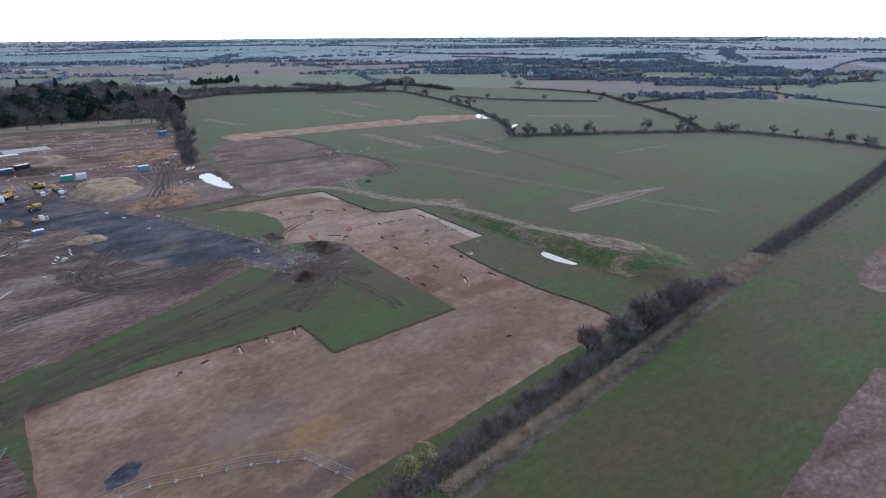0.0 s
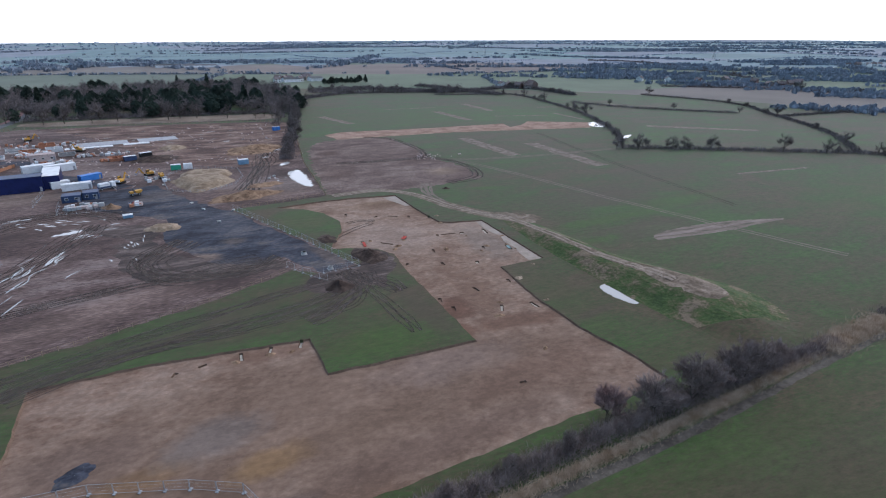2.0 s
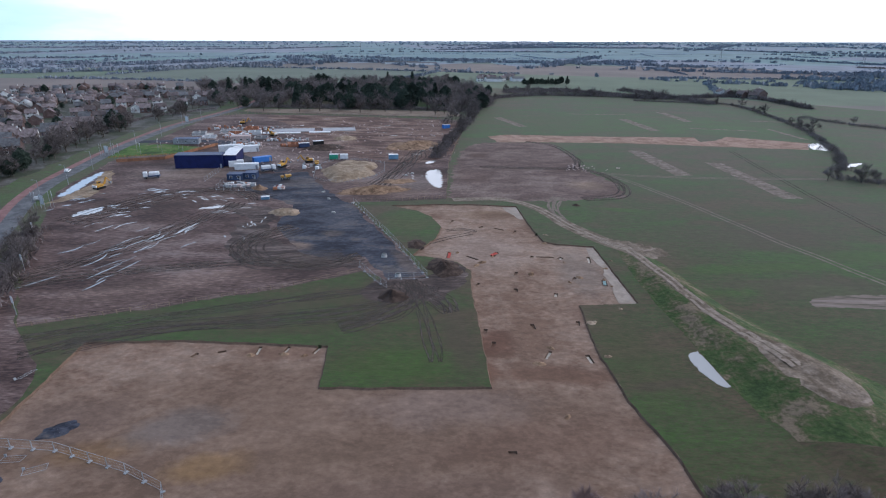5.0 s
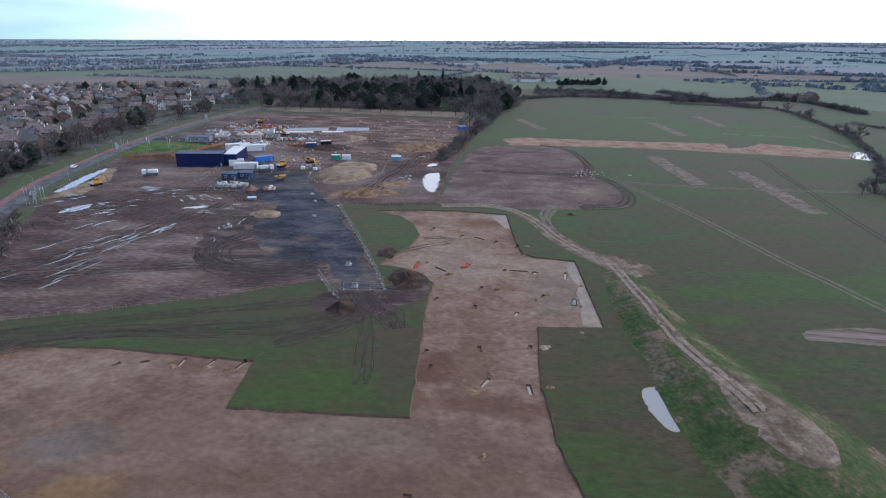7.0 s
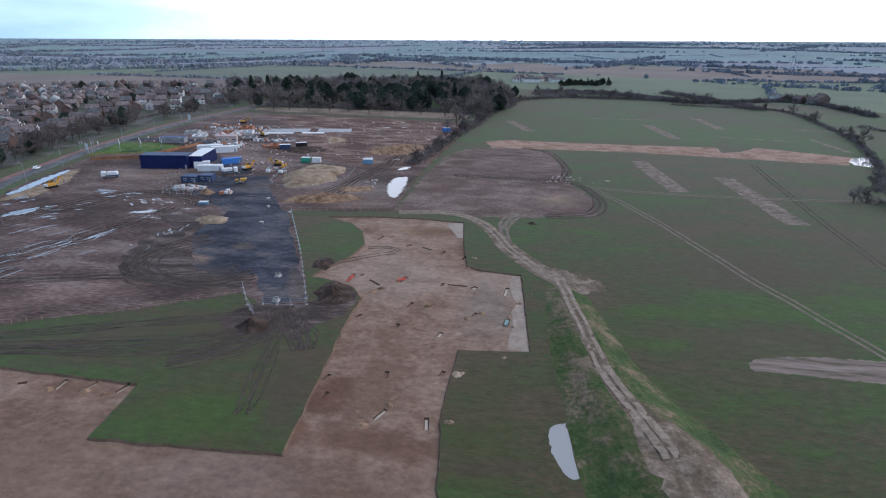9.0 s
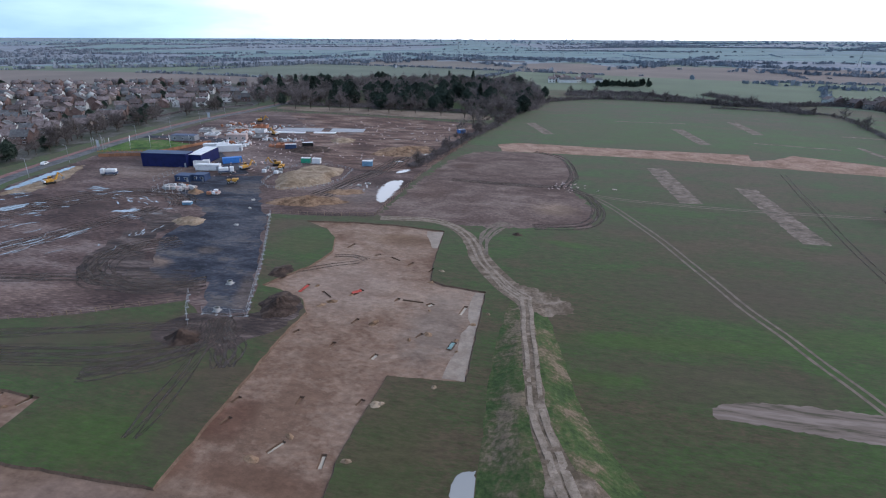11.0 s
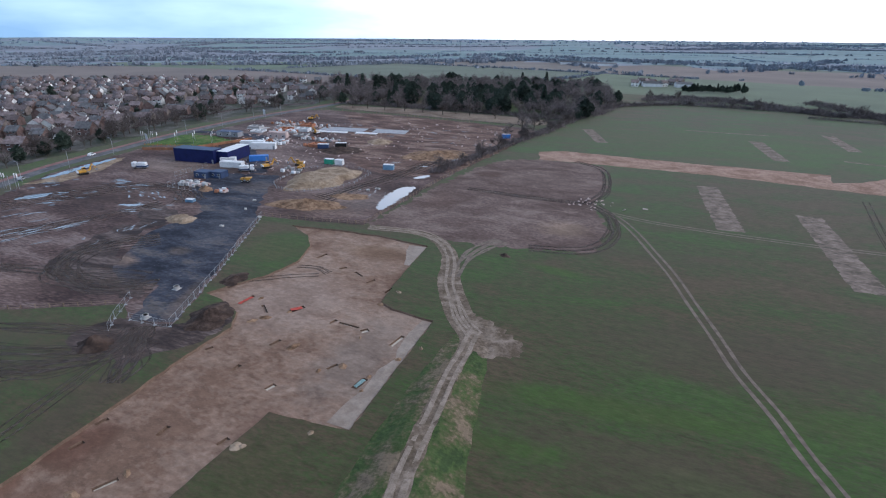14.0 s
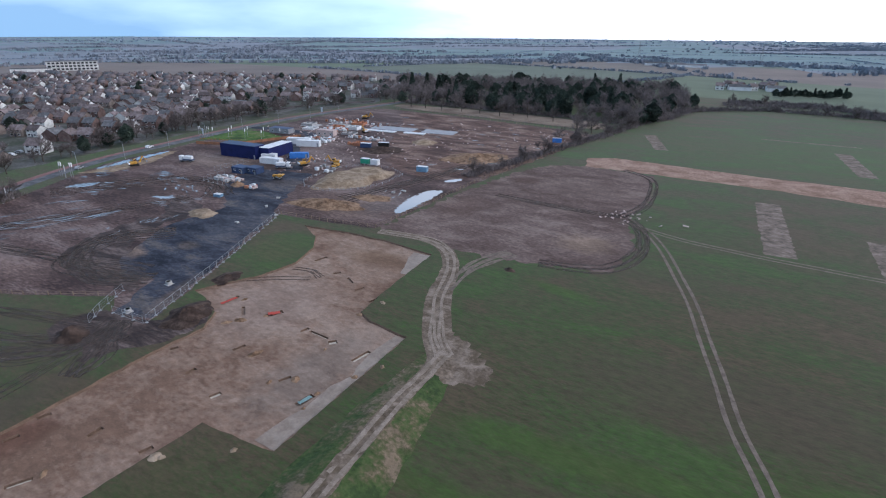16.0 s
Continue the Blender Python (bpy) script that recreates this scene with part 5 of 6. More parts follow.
def container(x, y, turn, wall, label, ln=6.0):
    ob = thing("shipping_container", label, "container", x, y, turn)
    n = int(ln / 0.3)
    edge_ = [(-ln / 2 + i * ln / n, 1.2 + 0.05 * (i % 2)) for i in range(n + 1)]
    bm = prism(edge_ + [(q, -w) for q, w in edge_[::-1]], 0.1, 2.55)
    bmesh.ops.transform(bm, matrix=Matrix(((0, 1, 0, 0), (0, 0, 1, 0), (1, 0, 0, 0), (0, 0, 0, 1))), verts=bm.verts)
    part("body", bm, wall, ob)
    part("roof", box(-ln / 2 - 0.02, ln / 2 + 0.02, -1.25, 1.25, 2.55, 2.62), WHITE, ob)
    for s in (-1, 1):
        d = part("door", box(ln / 2, ln / 2 + 0.06, min(0.03 * s, 1.18 * s), max(0.03 * s, 1.18 * s), 0.15, 2.5), wall, ob)
        part("lock_bar", box(ln / 2 + 0.06, ln / 2 + 0.1, 0.5 * s - 0.03, 0.5 * s + 0.03, 0.2, 2.45), GALV, d)
    return ob


def stick(a, b, r, sides=6, bm=None):
    bm = bm or bmesh.new()
    a, b = Vector(a), Vector(b)
    v, f = [], []
    limb(v, f, a, b, r, r, sides)
    vs = [bm.verts.new(p) for p in v]
    for q in f:
        bm.faces.new([vs[i] for i in q])
    bm.faces.new(vs[:sides][::-1])
    bm.faces.new(vs[sides:])
    return bm


def excavator(x, y, turn, label="yellow tracked excavator with its boom raised"):
    ob = thing("excavator", label, "excavator", x, y, turn)
    for s in (-1, 1):
        part("track", prism([(-0.3, 0.2), (-0.3, 0.8), (0.3, 0.8), (0.3, 0.2), (0, 0)], -1.9, 1.9), BLACK, ob).location = (0, s * 1.15, 0)
    part("undercarriage", box(-1.2, 1.2, -0.9, 0.9, 0.35, 0.95, 0.05), GREY, ob)
    part("body", box(-1.9, 1.2, -1.25, 1.25, 0.95, 2.0, 0.12), YELLOW, ob)
    part("counterweight", box(-2.5, -1.9, -1.2, 1.2, 0.95, 1.9, 0.15), WHITE, ob)
    cab = part("cab", box(0.0, 1.35, 0.35, 1.25, 2.0, 3.0, 0.08), YELLOW, ob)
    part("cab_window", box(0.15, 1.4, 0.3, 1.3, 2.25, 2.85), GLASS, cab)
    part("boom", prism([(1.6, 1.2), (3.0, 1.4), (4.2, 3.9), (3.8, 4.3), (2.6, 2.2)], -0.2, 0.2), YELLOW, ob).matrix_basis = pose(0, 0, 0, 0, 0, -90)
    part("arm", stick((4.0, 0, 4.1), (5.6, 0, 2.0), 0.2), YELLOW, ob)
    part("bucket", prism([(5.2, 1.9), (5.9, 2.0), (6.0, 1.2), (5.4, 0.9)], -0.5, 0.5), GREY, ob).matrix_basis = pose(0, 0, 0, 0, 0, -90)
    return ob


def wheel(ob, x, y, r, w):
    bm = bmesh.new()
    bmesh.ops.create_cone(bm, cap_ends=True, segments=14, radius1=r, radius2=r, depth=w, matrix=pose(x, y, r, 90))
    wh = part("wheel", bm, BLACK, ob)
    bm = bmesh.new()
    bmesh.ops.create_cone(bm, cap_ends=True, segments=10, radius1=r * 0.55, radius2=r * 0.55, depth=w + 0.04, matrix=pose(x, y, r, 90))
    part("rim", bm, GALV, wh)


def dumper(x, y, turn, label="yellow site dumper with a front skip"):
    ob = thing("site_dumper", label, "dumper", x, y, turn)
    part("chassis", box(-2.2, 1.6, -0.7, 0.7, 0.5, 1.1, 0.08), GREY, ob)
    part("engine_cover", box(-2.3, -0.8, -0.9, 0.9, 1.1, 1.9, 0.12), YELLOW, ob)
    part("skip", prism([(0.0, 1.2), (1.4, 1.0), (2.6, 1.9), (2.4, 2.2), (-0.2, 2.1)], -1.1, 1.1), YELLOW, ob).matrix_basis = pose(0, 0, 0, 0, 0, -90)
    part("roll_bar", stick((-0.7, -0.7, 1.2), (-0.7, -0.7, 2.8), 0.06, 6, stick((-0.7, 0.7, 1.2), (-0.7, 0.7, 2.8), 0.06, 6, stick((-0.7, -0.7, 2.8), (-0.7, 0.7, 2.8), 0.06))), BLACK, ob)
    for cx in (-1.5, 1.1):
        for s in (-1, 1):
            wheel(ob, cx, s * 0.95, 0.6, 0.45)
    return ob


def lorry(x, y, turn, label="white lorry with a blue flatbed on the mud"):
    ob = thing("lorry", label, "lorry", x, y, turn)
    part("chassis", box(-3.4, 3.4, -0.9, 0.9, 0.6, 0.95), GREY, ob)
    cabp = part("cab", box(1.7, 3.5, -1.15, 1.15, 0.9, 3.0, 0.2), WHITE, ob)
    part("windscreen", box(3.42, 3.54, -1.0, 1.0, 1.9, 2.7), GLASS, cabp)
    part("load_bed", box(-3.5, 1.5, -1.2, 1.2, 0.95, 1.35, 0.03), NAVY_GREY, ob)
    part("load", box(-3.2, 1.1, -1.1, 1.1, 1.35, 2.9, 0.25), WHITE, ob)
    for cx in (-2.4, 2.4):
        for s in (-1, 1):
            wheel(ob, cx, s * 0.95, 0.5, 0.35)
    return ob


def car(x, y, turn, paint, label):
    ob = thing("car", label, "car", x, y, turn, 0.03)
    body = prism([(-2.1, 0.3), (2.1, 0.3), (2.15, 0.75), (1.1, 0.92), (0.55, 1.4), (-1.3, 1.45), (-2.0, 0.95), (-2.15, 0.7)], -0.85, 0.85)
    part("body", body, paint, ob).matrix_basis = pose(0, 0, 0, 0, 0, -90)
    part("windows", prism([(0.95, 0.95), (0.5, 1.34), (-1.25, 1.38), (-1.75, 0.98)], -0.87, 0.87), GLASS, ob).matrix_basis = pose(0, 0, 0, 0, 0, -90)
    for cx in (-1.3, 1.3):
        for s in (-1, 1):
            wheel(ob, cx, s * 0.78, 0.32, 0.22)
    return ob


def mound(name, label, x, y, rx, ry, h, mat, seed, flat=0.0, turn=0.0, rough=0.12, n=30):
    """A heap with an uneven outline; flat: the share of its radius that is level on top."""
    rings, v, f = 9, [], []
    c, s = math.cos(radians(turn)), math.sin(radians(turn))
    for i in range(rings + 1):
        t = i / rings
        for j in range(n):
            a = 2 * math.pi * j / n
            wobble = 1 + 0.16 * math.sin(2 * a + seed) + 0.09 * math.sin(5 * a + 2.1 * seed) + 0.05 * math.sin(9 * a + seed)
            u, w = math.cos(a) * rx * t * wobble, math.sin(a) * ry * t * wobble
            k = 1 if t < flat else 1 - (t - flat) / (1 - flat)
            k = k * k * (3 - 2 * k) if flat else k ** 0.8 * (0.35 + 0.65 * k)
            z = h * k * (1 + rough * noise.noise(Vector((u * 0.9, w * 0.9, seed)) * (3.0 / max(1.0, h)))) - 0.08 * (t > 0.99)
            v.append((x + u * c - w * s, y + u * s + w * c, z))
    for i in range(rings):
        for j in range(n):
            k = (j + 1) % n
            f.append((i * n + j, i * n + k, (i + 1) * n + k, (i + 1) * n + j))
    me = mesh_of(name, v, f, mat, True)
    return tagged(new(name, me), label, "mound")


def sheet(name, label, loop, z, mat, cat="puddle", kind="structure", step=1.0, amp=0.3, seed=1, smooth=1):
    lp = ragged(smooth_loop(loop, smooth), step, amp, seed)
    bm = bmesh.new()
    top = [bm.verts.new((px, py, z)) for px, py in lp]
    fc = bm.faces.new(top)
    bmesh.ops.triangulate(bm, faces=[fc])
    bmesh.ops.recalc_face_normals(bm, faces=bm.faces)
    if bm.faces[:][0].normal.z < 0:
        bmesh.ops.reverse_faces(bm, faces=bm.faces)
    me = bpy.data.meshes.new(name)
    bm.to_mesh(me)
    bm.free()
    me.materials.append(mat)
    return tagged(new(name, me), label, cat, kind=kind)


def mesh_fence(line, label, name="mesh_fence", h=2.0):
    """Steel mesh panels on feet, one panel each 3.5 m."""
    ob = tagged(new(name), label, "fence")
    panel = None
    for a, b in zip(line, line[1:]):
        ln = math.dist(a, b)
        k = max(1, round(ln / 3.5))
        ang = math.degrees(math.atan2(b[1] - a[1], b[0] - a[0]))
        for i in range(k):
            t = i / k
            if panel is None:
                bm = bmesh.new()
                for q, r in (((0.05, 0, 0.1), (0.05, 0, h)), ((3.4, 0, 0.1), (3.4, 0, h)), ((0.05, 0, h), (3.4, 0, h)), ((0.05, 0, 0.15), (3.4, 0, 0.15))):
                    stick(q, r, 0.035, 4, bm)
                for z in (0.75, 1.4):
                    stick((0.05, 0, z), (3.4, 0, z), 0.012, 3, bm)
                box(-0.15, 0.25, -0.35, 0.35, 0, 0.14, 0, bm)
                panel = part("panel", bm, GALV, ob)
                pn = panel
            else:
                pn = new("panel", panel.data)
                pn.parent = ob
            pn.matrix_basis = pose(a[0] + (b[0] - a[0]) * t, a[1] + (b[1] - a[1]) * t, 0, 0, 0, ang) @ Matrix.Diagonal((ln / k / 3.45, 1, 1, 1))
    return ob


def post_fence(line, gap, label, h=1.2, rails=2, mat=None, name="post_fence"):
    ob = tagged(new(name), label, "fence")
    post = None
    for a, b in zip(line, line[1:]):
        ln = math.dist(a, b)
        k = max(1, round(ln / gap))
        for i in range(k):
            if post is None:
                post = part("post", box(-0.07, 0.07, -0.07, 0.07, -0.2, h, 0.01), mat or TIMBER, ob)
                p = post
            else:
                p = new("post", post.data)
                p.parent = ob
            t = i / k
            p.matrix_basis = pose(a[0] + (b[0] - a[0]) * t, a[1] + (b[1] - a[1]) * t, 0, 0, 0, i * 13)
        for r in range(rails):
            z = h * (r + 1) / rails - 0.1
            part("rail", stick((a[0], a[1], z), (b[0], b[1], z), 0.035, 4), mat or TIMBER, ob)
    return ob


# cabins and containers
cabin(-46, 275.5, 7, 22, 7, 6.4, NAVY, NAVY_GREY, "large navy two-storey site office with flat roof", 0, "site_office")
cabin(-33.5, 286, 7, 6.5, 19, 5.6, NAVY, WHITE, "navy two-storey office wing with white roof", 0, "site_office")
cabin(-22.5, 272, 12, 11, 3.2, 2.7, WHITE, WHITE, "long white steel site cabin", 0)
cabin(-29.5, 277.5, 25, 7, 3.2, 2.8, WHITE, WHITE, "white steel site cabin beside the offices", 0)
cabin(-21.5, 252.5, 4, 6.5, 5, 2.7, NAVY_GREY, NAVY_GREY, "low blue-grey site cabin with flat roof", 2)
cabin(-15.2, 255, 4, 5.5, 5, 2.8, NAVY_GREY, NAVY_GREY, "low blue-grey site cabin near the store", 2)
cabin(-19.5, 288, 35, 9, 3, 2.6, BLUE, BLUE, "bright blue steel cabin behind white cabins", 0)
cabin(-44, 314, 22, 13, 3.4, 3.2, WHITE, WHITE, "long white store cabin on the site", 0)
cabin(-35, 312, 22, 13, 3.4, 3.2, WHITE, WHITE, "long white store cabin on the site", 0)
cabin(-47, 341, 15, 11, 5, 3.4, PINK, PINK, "pale beige flat-roofed site building", 3)
cabin(-76, 333, 8, 14, 6, 3.0, GREY, NAVY_GREY, "low grey flat-roofed building by the entrance", 3)
container(16, 296.5, 4, GREEN, "green steel shipping container on the mud", 4.5)
container(21.5, 296.8, 4, WHITE, "white steel shipping container on the mud", 4.0)
container(47.8, 298, 10, PALE_BLUE, "pale blue steel shipping container on the mud", 5)
container(79, 399, 30, BLUE, "blue steel shipping container near the far fence", 5)
container(-6, 326, 20, NAVY_GREY, "dark blue steel shipping container", 6)
container(1, 333, 25, BLACK, "black steel container beside stacked bricks", 6)
container(0.3, 221.5, 10, PALE_BLUE, "faded blue steel skip container on the hardstanding", 3.6).scale = (0.9, 0.8, 0.45)
excavator(-6.5, 277, 60)
excavator(4.5, 288, 200, "small yellow excavator behind the hardstanding")
excavator(-73, 234, 70, "yellow tracked excavator beside the sandy bench")
excavator(-33, 361, 150, "yellow excavator digging near the new slabs")
excavator(-66, 405, 20, "yellow excavator at the far end of the site")
dumper(1, 253, 20)
dumper(10, 281, 100)
lorry(-59.5, 252.5, 200)
lorry(-11, 268, 30, "white lorry with a dark flatbed on the hardstanding")

# heaps of earth and sand
mound("sand_mound", "pale sand heap on the dark hardstanding", 12.3, 204.5, 5.4, 5.2, 1.0, SAND, 2, 0.45)
mound("sand_mound", "small orange-brown sand heap by the store", -6.5, 237, 3.6, 3.2, 1.9, BROWN_HEAP, 3)
mound("sand_platform", "broad flat-topped sand platform with sloping sides", 28, 272, 15, 19, 1.8, SAND, 5, 0.62, 0, 0.05, 48)
mound("spoil_mound", "long brown subsoil heap below the platform", 43, 236, 14, 7.5, 2.6, BROWN_HEAP, 7, 0, 8, 0.2, 40)
mound("spoil_mound", "pale spoil heap behind the far slabs", 14, 355, 9, 7, 1.4, SAND, 11, 0.3)
mound("spoil_mound", "wide rough brown spoil heap near the hedge", 58, 336, 17, 15, 2.8, BROWN_HEAP, 13, 0, 15, 0.35, 44)
mound("spoil_mound", "dark wide spoil bank across the mud", 5, 326, 14, 9, 2.0, DARK_HEAP, 17, 0, 30, 0.3, 40)
mound("spoil_mound", "low orange sand spread on the mud", 53, 252, 8, 5, 0.7, BROWN_HEAP, 19)
mound("topsoil_mound", "dark topsoil heap beside the gate", 57.5, 134.6, 4.6, 3.3, 2.6, DARK_HEAP, 23, 0, 10, 0.4)
mound("topsoil_mound", "broad dark topsoil heap at the excavation edge", 71.5, 153.5, 5.8, 6.4, 2.3, DARK_HEAP, 29, 0, 0, 0.5)
mound("topsoil_mound", "low dark muddy heap beside the grass lobe", 62.8, 172.5, 3.6, 4.2, 0.9, DARK_HEAP, 31, 0, 20, 0.4)
mound("rubble_mound", "dark blue-grey rubble heap on stripped soil", 2.4, 83.4, 3.6, 1.9, 0.7, HARDCORE, 37, 0, 25, 0.6).location.z = -0.42
mound("rubble_mound", "dark grey stone spread below the fence", -4, 71.5, 4.5, 2.4, 0.5, HARDCORE, 39, 0, 0, 0.5).location.z = -0.42
mound("clod_mound", "small heap of dark clods in the pasture", 126.8, 217, 1.9, 1.3, 0.9, DARK_HEAP, 41, 0, 0, 0.6)
PIT_HEAPS = [(83.2, 158.8, 1.6), (81.3, 156.4, 1.3), (96.9, 150.6, 1.7), (106.9, 144.9, 0.9), (110.6, 148.2, 1.3), (120.2, 154.6, 1.3), (117.3, 146.9, 0.8), (108.5, 159.3, 0.6),
             (94.3, 110.4, 1.0), (90.6, 104.1, 1.5), (105.8, 175.4, 1.3), (86.8, 163.2, 0.8), (28.4, 107.2, 1.1), (35.5, 107.6, 1.2), (40, 107.0, 1.0), (92.6, 86.8, 0.9), (76, 166.5, 1.0), (118.2, 142.3, 0.7)]
for i, (x, y, r) in enumerate(PIT_HEAPS):
    mound("spoil_mound", "small pile of brown spoil beside a pit", x, y, r, r * 0.7, 0.28 + 0.12 * r, BROWN_HEAP, 50 + i, 0, i * 40, 0.4, 16).location.z = -0.44
for i, (x, y, r) in enumerate([(106.4, 121.0, 1.3), (116.0, 128.4, 0.7), (123.2, 159.8, 0.7), (107.3, 182.4, 0.9), (106.0, 106.3, 0.9), (107.3, 121.4, 0.8)]):
    mound("sand_mound", "small pale sandy pile on the grass", x, y, r, r * 0.8, 0.4, SAND, 80 + i, 0, i * 50, 0.3, 16)

# standing water
sheet("pond", "shallow grey pond at the foot of the bund", [(123.8, 106.5), (125.2, 108.0), (127.5, 108.7), (128.7, 106.3), (129.2, 104.2), (128.8, 100.2), (128.5, 96.1), (127.0, 94.9), (125.5, 95.7), (124.2, 98.6), (123.6, 102.4)], 0.05, WATER, smooth=1, seed=2, step=0.6, amp=0.28)
sheet("puddle", "pale standing water along the excavation edge", [(118.6, 171.6), (120.9, 171.5), (121.45, 131.8), (116.8, 132.0), (117.3, 138), (118.4, 143), (118.0, 150), (119.6, 154.5), (118.4, 158), (117.9, 165)], -0.34, SILT, amp=0.1, seed=3, smooth=0)
sheet("puddle", "pale standing water in the excavation corner", [(96.2, 214.4), (97.4, 209), (99.8, 203.5), (101, 199.6), (102.7, 199.8), (101.8, 214.8)], -0.34, SILT, amp=0.15, seed=4, smooth=0)
sheet("puddle", "broad pale puddle beside the site fence", [(64.4, 266.3), (69.5, 277), (73.6, 272), (72.6, 239), (68, 244)], 0.04, WATER, amp=0.8, seed=5)
sheet("puddle", "long pale puddle beside the road", [(-82.6, 219), (-87.7, 244), (-88.3, 264), (-85, 258), (-81.2, 237), (-80, 225)], 0.04, WATER, amp=0.9, seed=6)
sheet("puddle", "wide pale puddle on the mud", [(-64, 195), (-63, 205), (-57, 210), (-56, 201)], 0.04, WATER, amp=0.7, seed=7)
sheet("puddle", "thin pale puddle on the mud", [(-24, 207), (-12.5, 213.5), (-13.5, 208)], 0.04, WATER, amp=0.5, seed=8)
sheet("puddle", "pale puddle beside the far hedge", [(64, 290), (70, 298), (71, 292), (66, 287)], 0.04, WATER, amp=0.6, seed=9)
sheet("puddle", "bright puddle at the end of the stripped strip", [(304, 341), (316, 359), (327, 361), (316, 333)], 0.06, WATER, amp=0.9, seed=10)
sheet("puddle", "narrow puddle beside the field hedge", [(292, 290), (300, 300), (312, 303), (300, 294)], 0.06, WATER, amp=0.8, seed=12)
rnd = random.Random(17)
bmw = bmesh.new()
# middle, half spreads, heading, how many, longest and widest sliver
WET = [(-44, 229, 8, 2.2, 24, 15, 5.0, 0.6), (-22, 222, 6, 3.0, 150, 14, 4.5, 0.5), (-16, 182, 4, 6, 72, 12, 9, 0.5), (-26, 155, 6, 8, 66, 12, 10, 0.5), (-52, 205, 5, 4, 30, 9, 5, 0.6), (-58, 199, 8, 8, 35, 8, 4, 0.8),
       (5, 188, 2.5, 6, 105, 10, 4, 0.4), (-36, 172, 10, 10, 63, 14, 8, 0.45), (-8, 206, 5, 3, 20, 8, 5, 0.4), (58, 262, 5, 3, 100, 10, 3, 0.4), (20, 395, 40, 25, 10, 40, 5, 0.6), (60, 330, 12, 14, 20, 14, 5, 0.9), (-70, 215, 4, 6, 60, 8, 5, 0.5)]
for cx, cy, sx, sy, ang, many, longest, widest in WET:
    for _ in range(many):
        ln, w = rnd.uniform(0.4, 1.2) * longest, rnd.uniform(0.5, 1.6) * widest * 1.25
        bend, x0, y0, a0 = rnd.gauss(0, 0.12) * ln, rnd.gauss(cx, sx), rnd.gauss(cy, sy), radians(ang + rnd.gauss(0, 9))
        sides = [[], []]
        for k in range(7):
            u = (k / 6 - 0.5) * ln
            v = bend * (1 - (2 * k / 6 - 1) ** 2)
            half = w / 2 * math.sqrt(max(0.02, 1 - (2 * k / 6 - 1) ** 2)) * rnd.uniform(0.55, 1)
            for q in (0, 1):
                o = v + (half if q else -half)
                sides[q].append((x0 + u * math.cos(a0) - o * math.sin(a0), y0 + u * math.sin(a0) + o * math.cos(a0)))
        bmw.faces.new([bmw.verts.new((a, b, 0.045)) for a, b in sides[0] + sides[1][::-1]])
me = bpy.data.meshes.new("rut_water")
bmw.to_mesh(me)
me.materials.append(WATER)
tagged(new("rut_water", me), "slivers of pale water standing in wheel ruts", "puddle", kind="stuff")

# fences
mesh_fence([(66.5, 146.4), (53.7, 178.8), (36.5, 218)], "galvanised mesh fence panels along the hardstanding", h=2.0)
mesh_fence([(46.5, 153.5), (51.8, 144.4), (55.5, 139.6)], "angled mesh fence panels at the site gate")
mesh_fence([(55.5, 145.2), (66.3, 145.8)], "mesh gate panels across the haul road")
mf = mesh_fence([(-6.5, 79.3), (5, 78.2), (19, 73.4), (26.5, 69.5), (30.6, 60.5)], "galvanised mesh fence across the stripped soil")
mf.location.z = -0.42
post_fence([(-28, 117.7), (2, 128.6), (27.4, 139.3), (46.5, 150.2)], 3.0, "timber post and wire fence along the site's south side", 1.2)
post_fence([(37, 218.6), (53, 220.8), (74.2, 224.8), (77.3, 290), (85, 351), (95, 432)], 3.0, "timber post fence along the site's east side", 1.4)
post_fence([(95, 432), (76.6, 441), (28, 446), (-23, 452), (-80, 452), (-100, 440)], 3.0, "timber post and rail fence before the wood", 1.5)
post_fence([(95, 432), (104, 480), (114, 540)], 3.0, "timber post fence between pasture and wood", 1.4)
post_fence([(13, 256), (10, 280), (18, 293), (34, 294), (44, 287), (45, 270), (41, 258), (30, 249), (19, 250), (13, 256)], 3.0, "low post and rail fence round the sand platform", 1.1, 2, GALV)
mesh_fence([(-25, 246), (-24, 234), (-8, 233)], "mesh fence panels round the material store")
mesh_fence([(-34, 248), (-34, 268)], "mesh fence panels beside the site offices")
def hoarding(line, label, h=1.6):
    """Upright timber panels butted along a line, on posts."""
    ob = tagged(new("hoarding"), label, "fence")
    for a, b in zip(line, line[1:]):
        k = max(1, round(math.dist(a, b) / 2.4))
        turn = math.degrees(math.atan2(b[1] - a[1], b[0] - a[0]))
        for i in range(k):
            w = math.dist(a, b) / k
            m = pose(a[0] + (b[0] - a[0]) * i / k, a[1] + (b[1] - a[1]) * i / k, 0, 0, 0, turn)
            p = part("panel", box(0.02, w - 0.02, -0.03, 0.03, 0.05, h - 0.06 * (i % 3)), BOARDS, ob)
            p.matrix_basis = m
            part("post", box(-0.06, 0.06, 0.03, 0.15, -0.1, h), TIMBER, ob).matrix_basis = m
    return ob


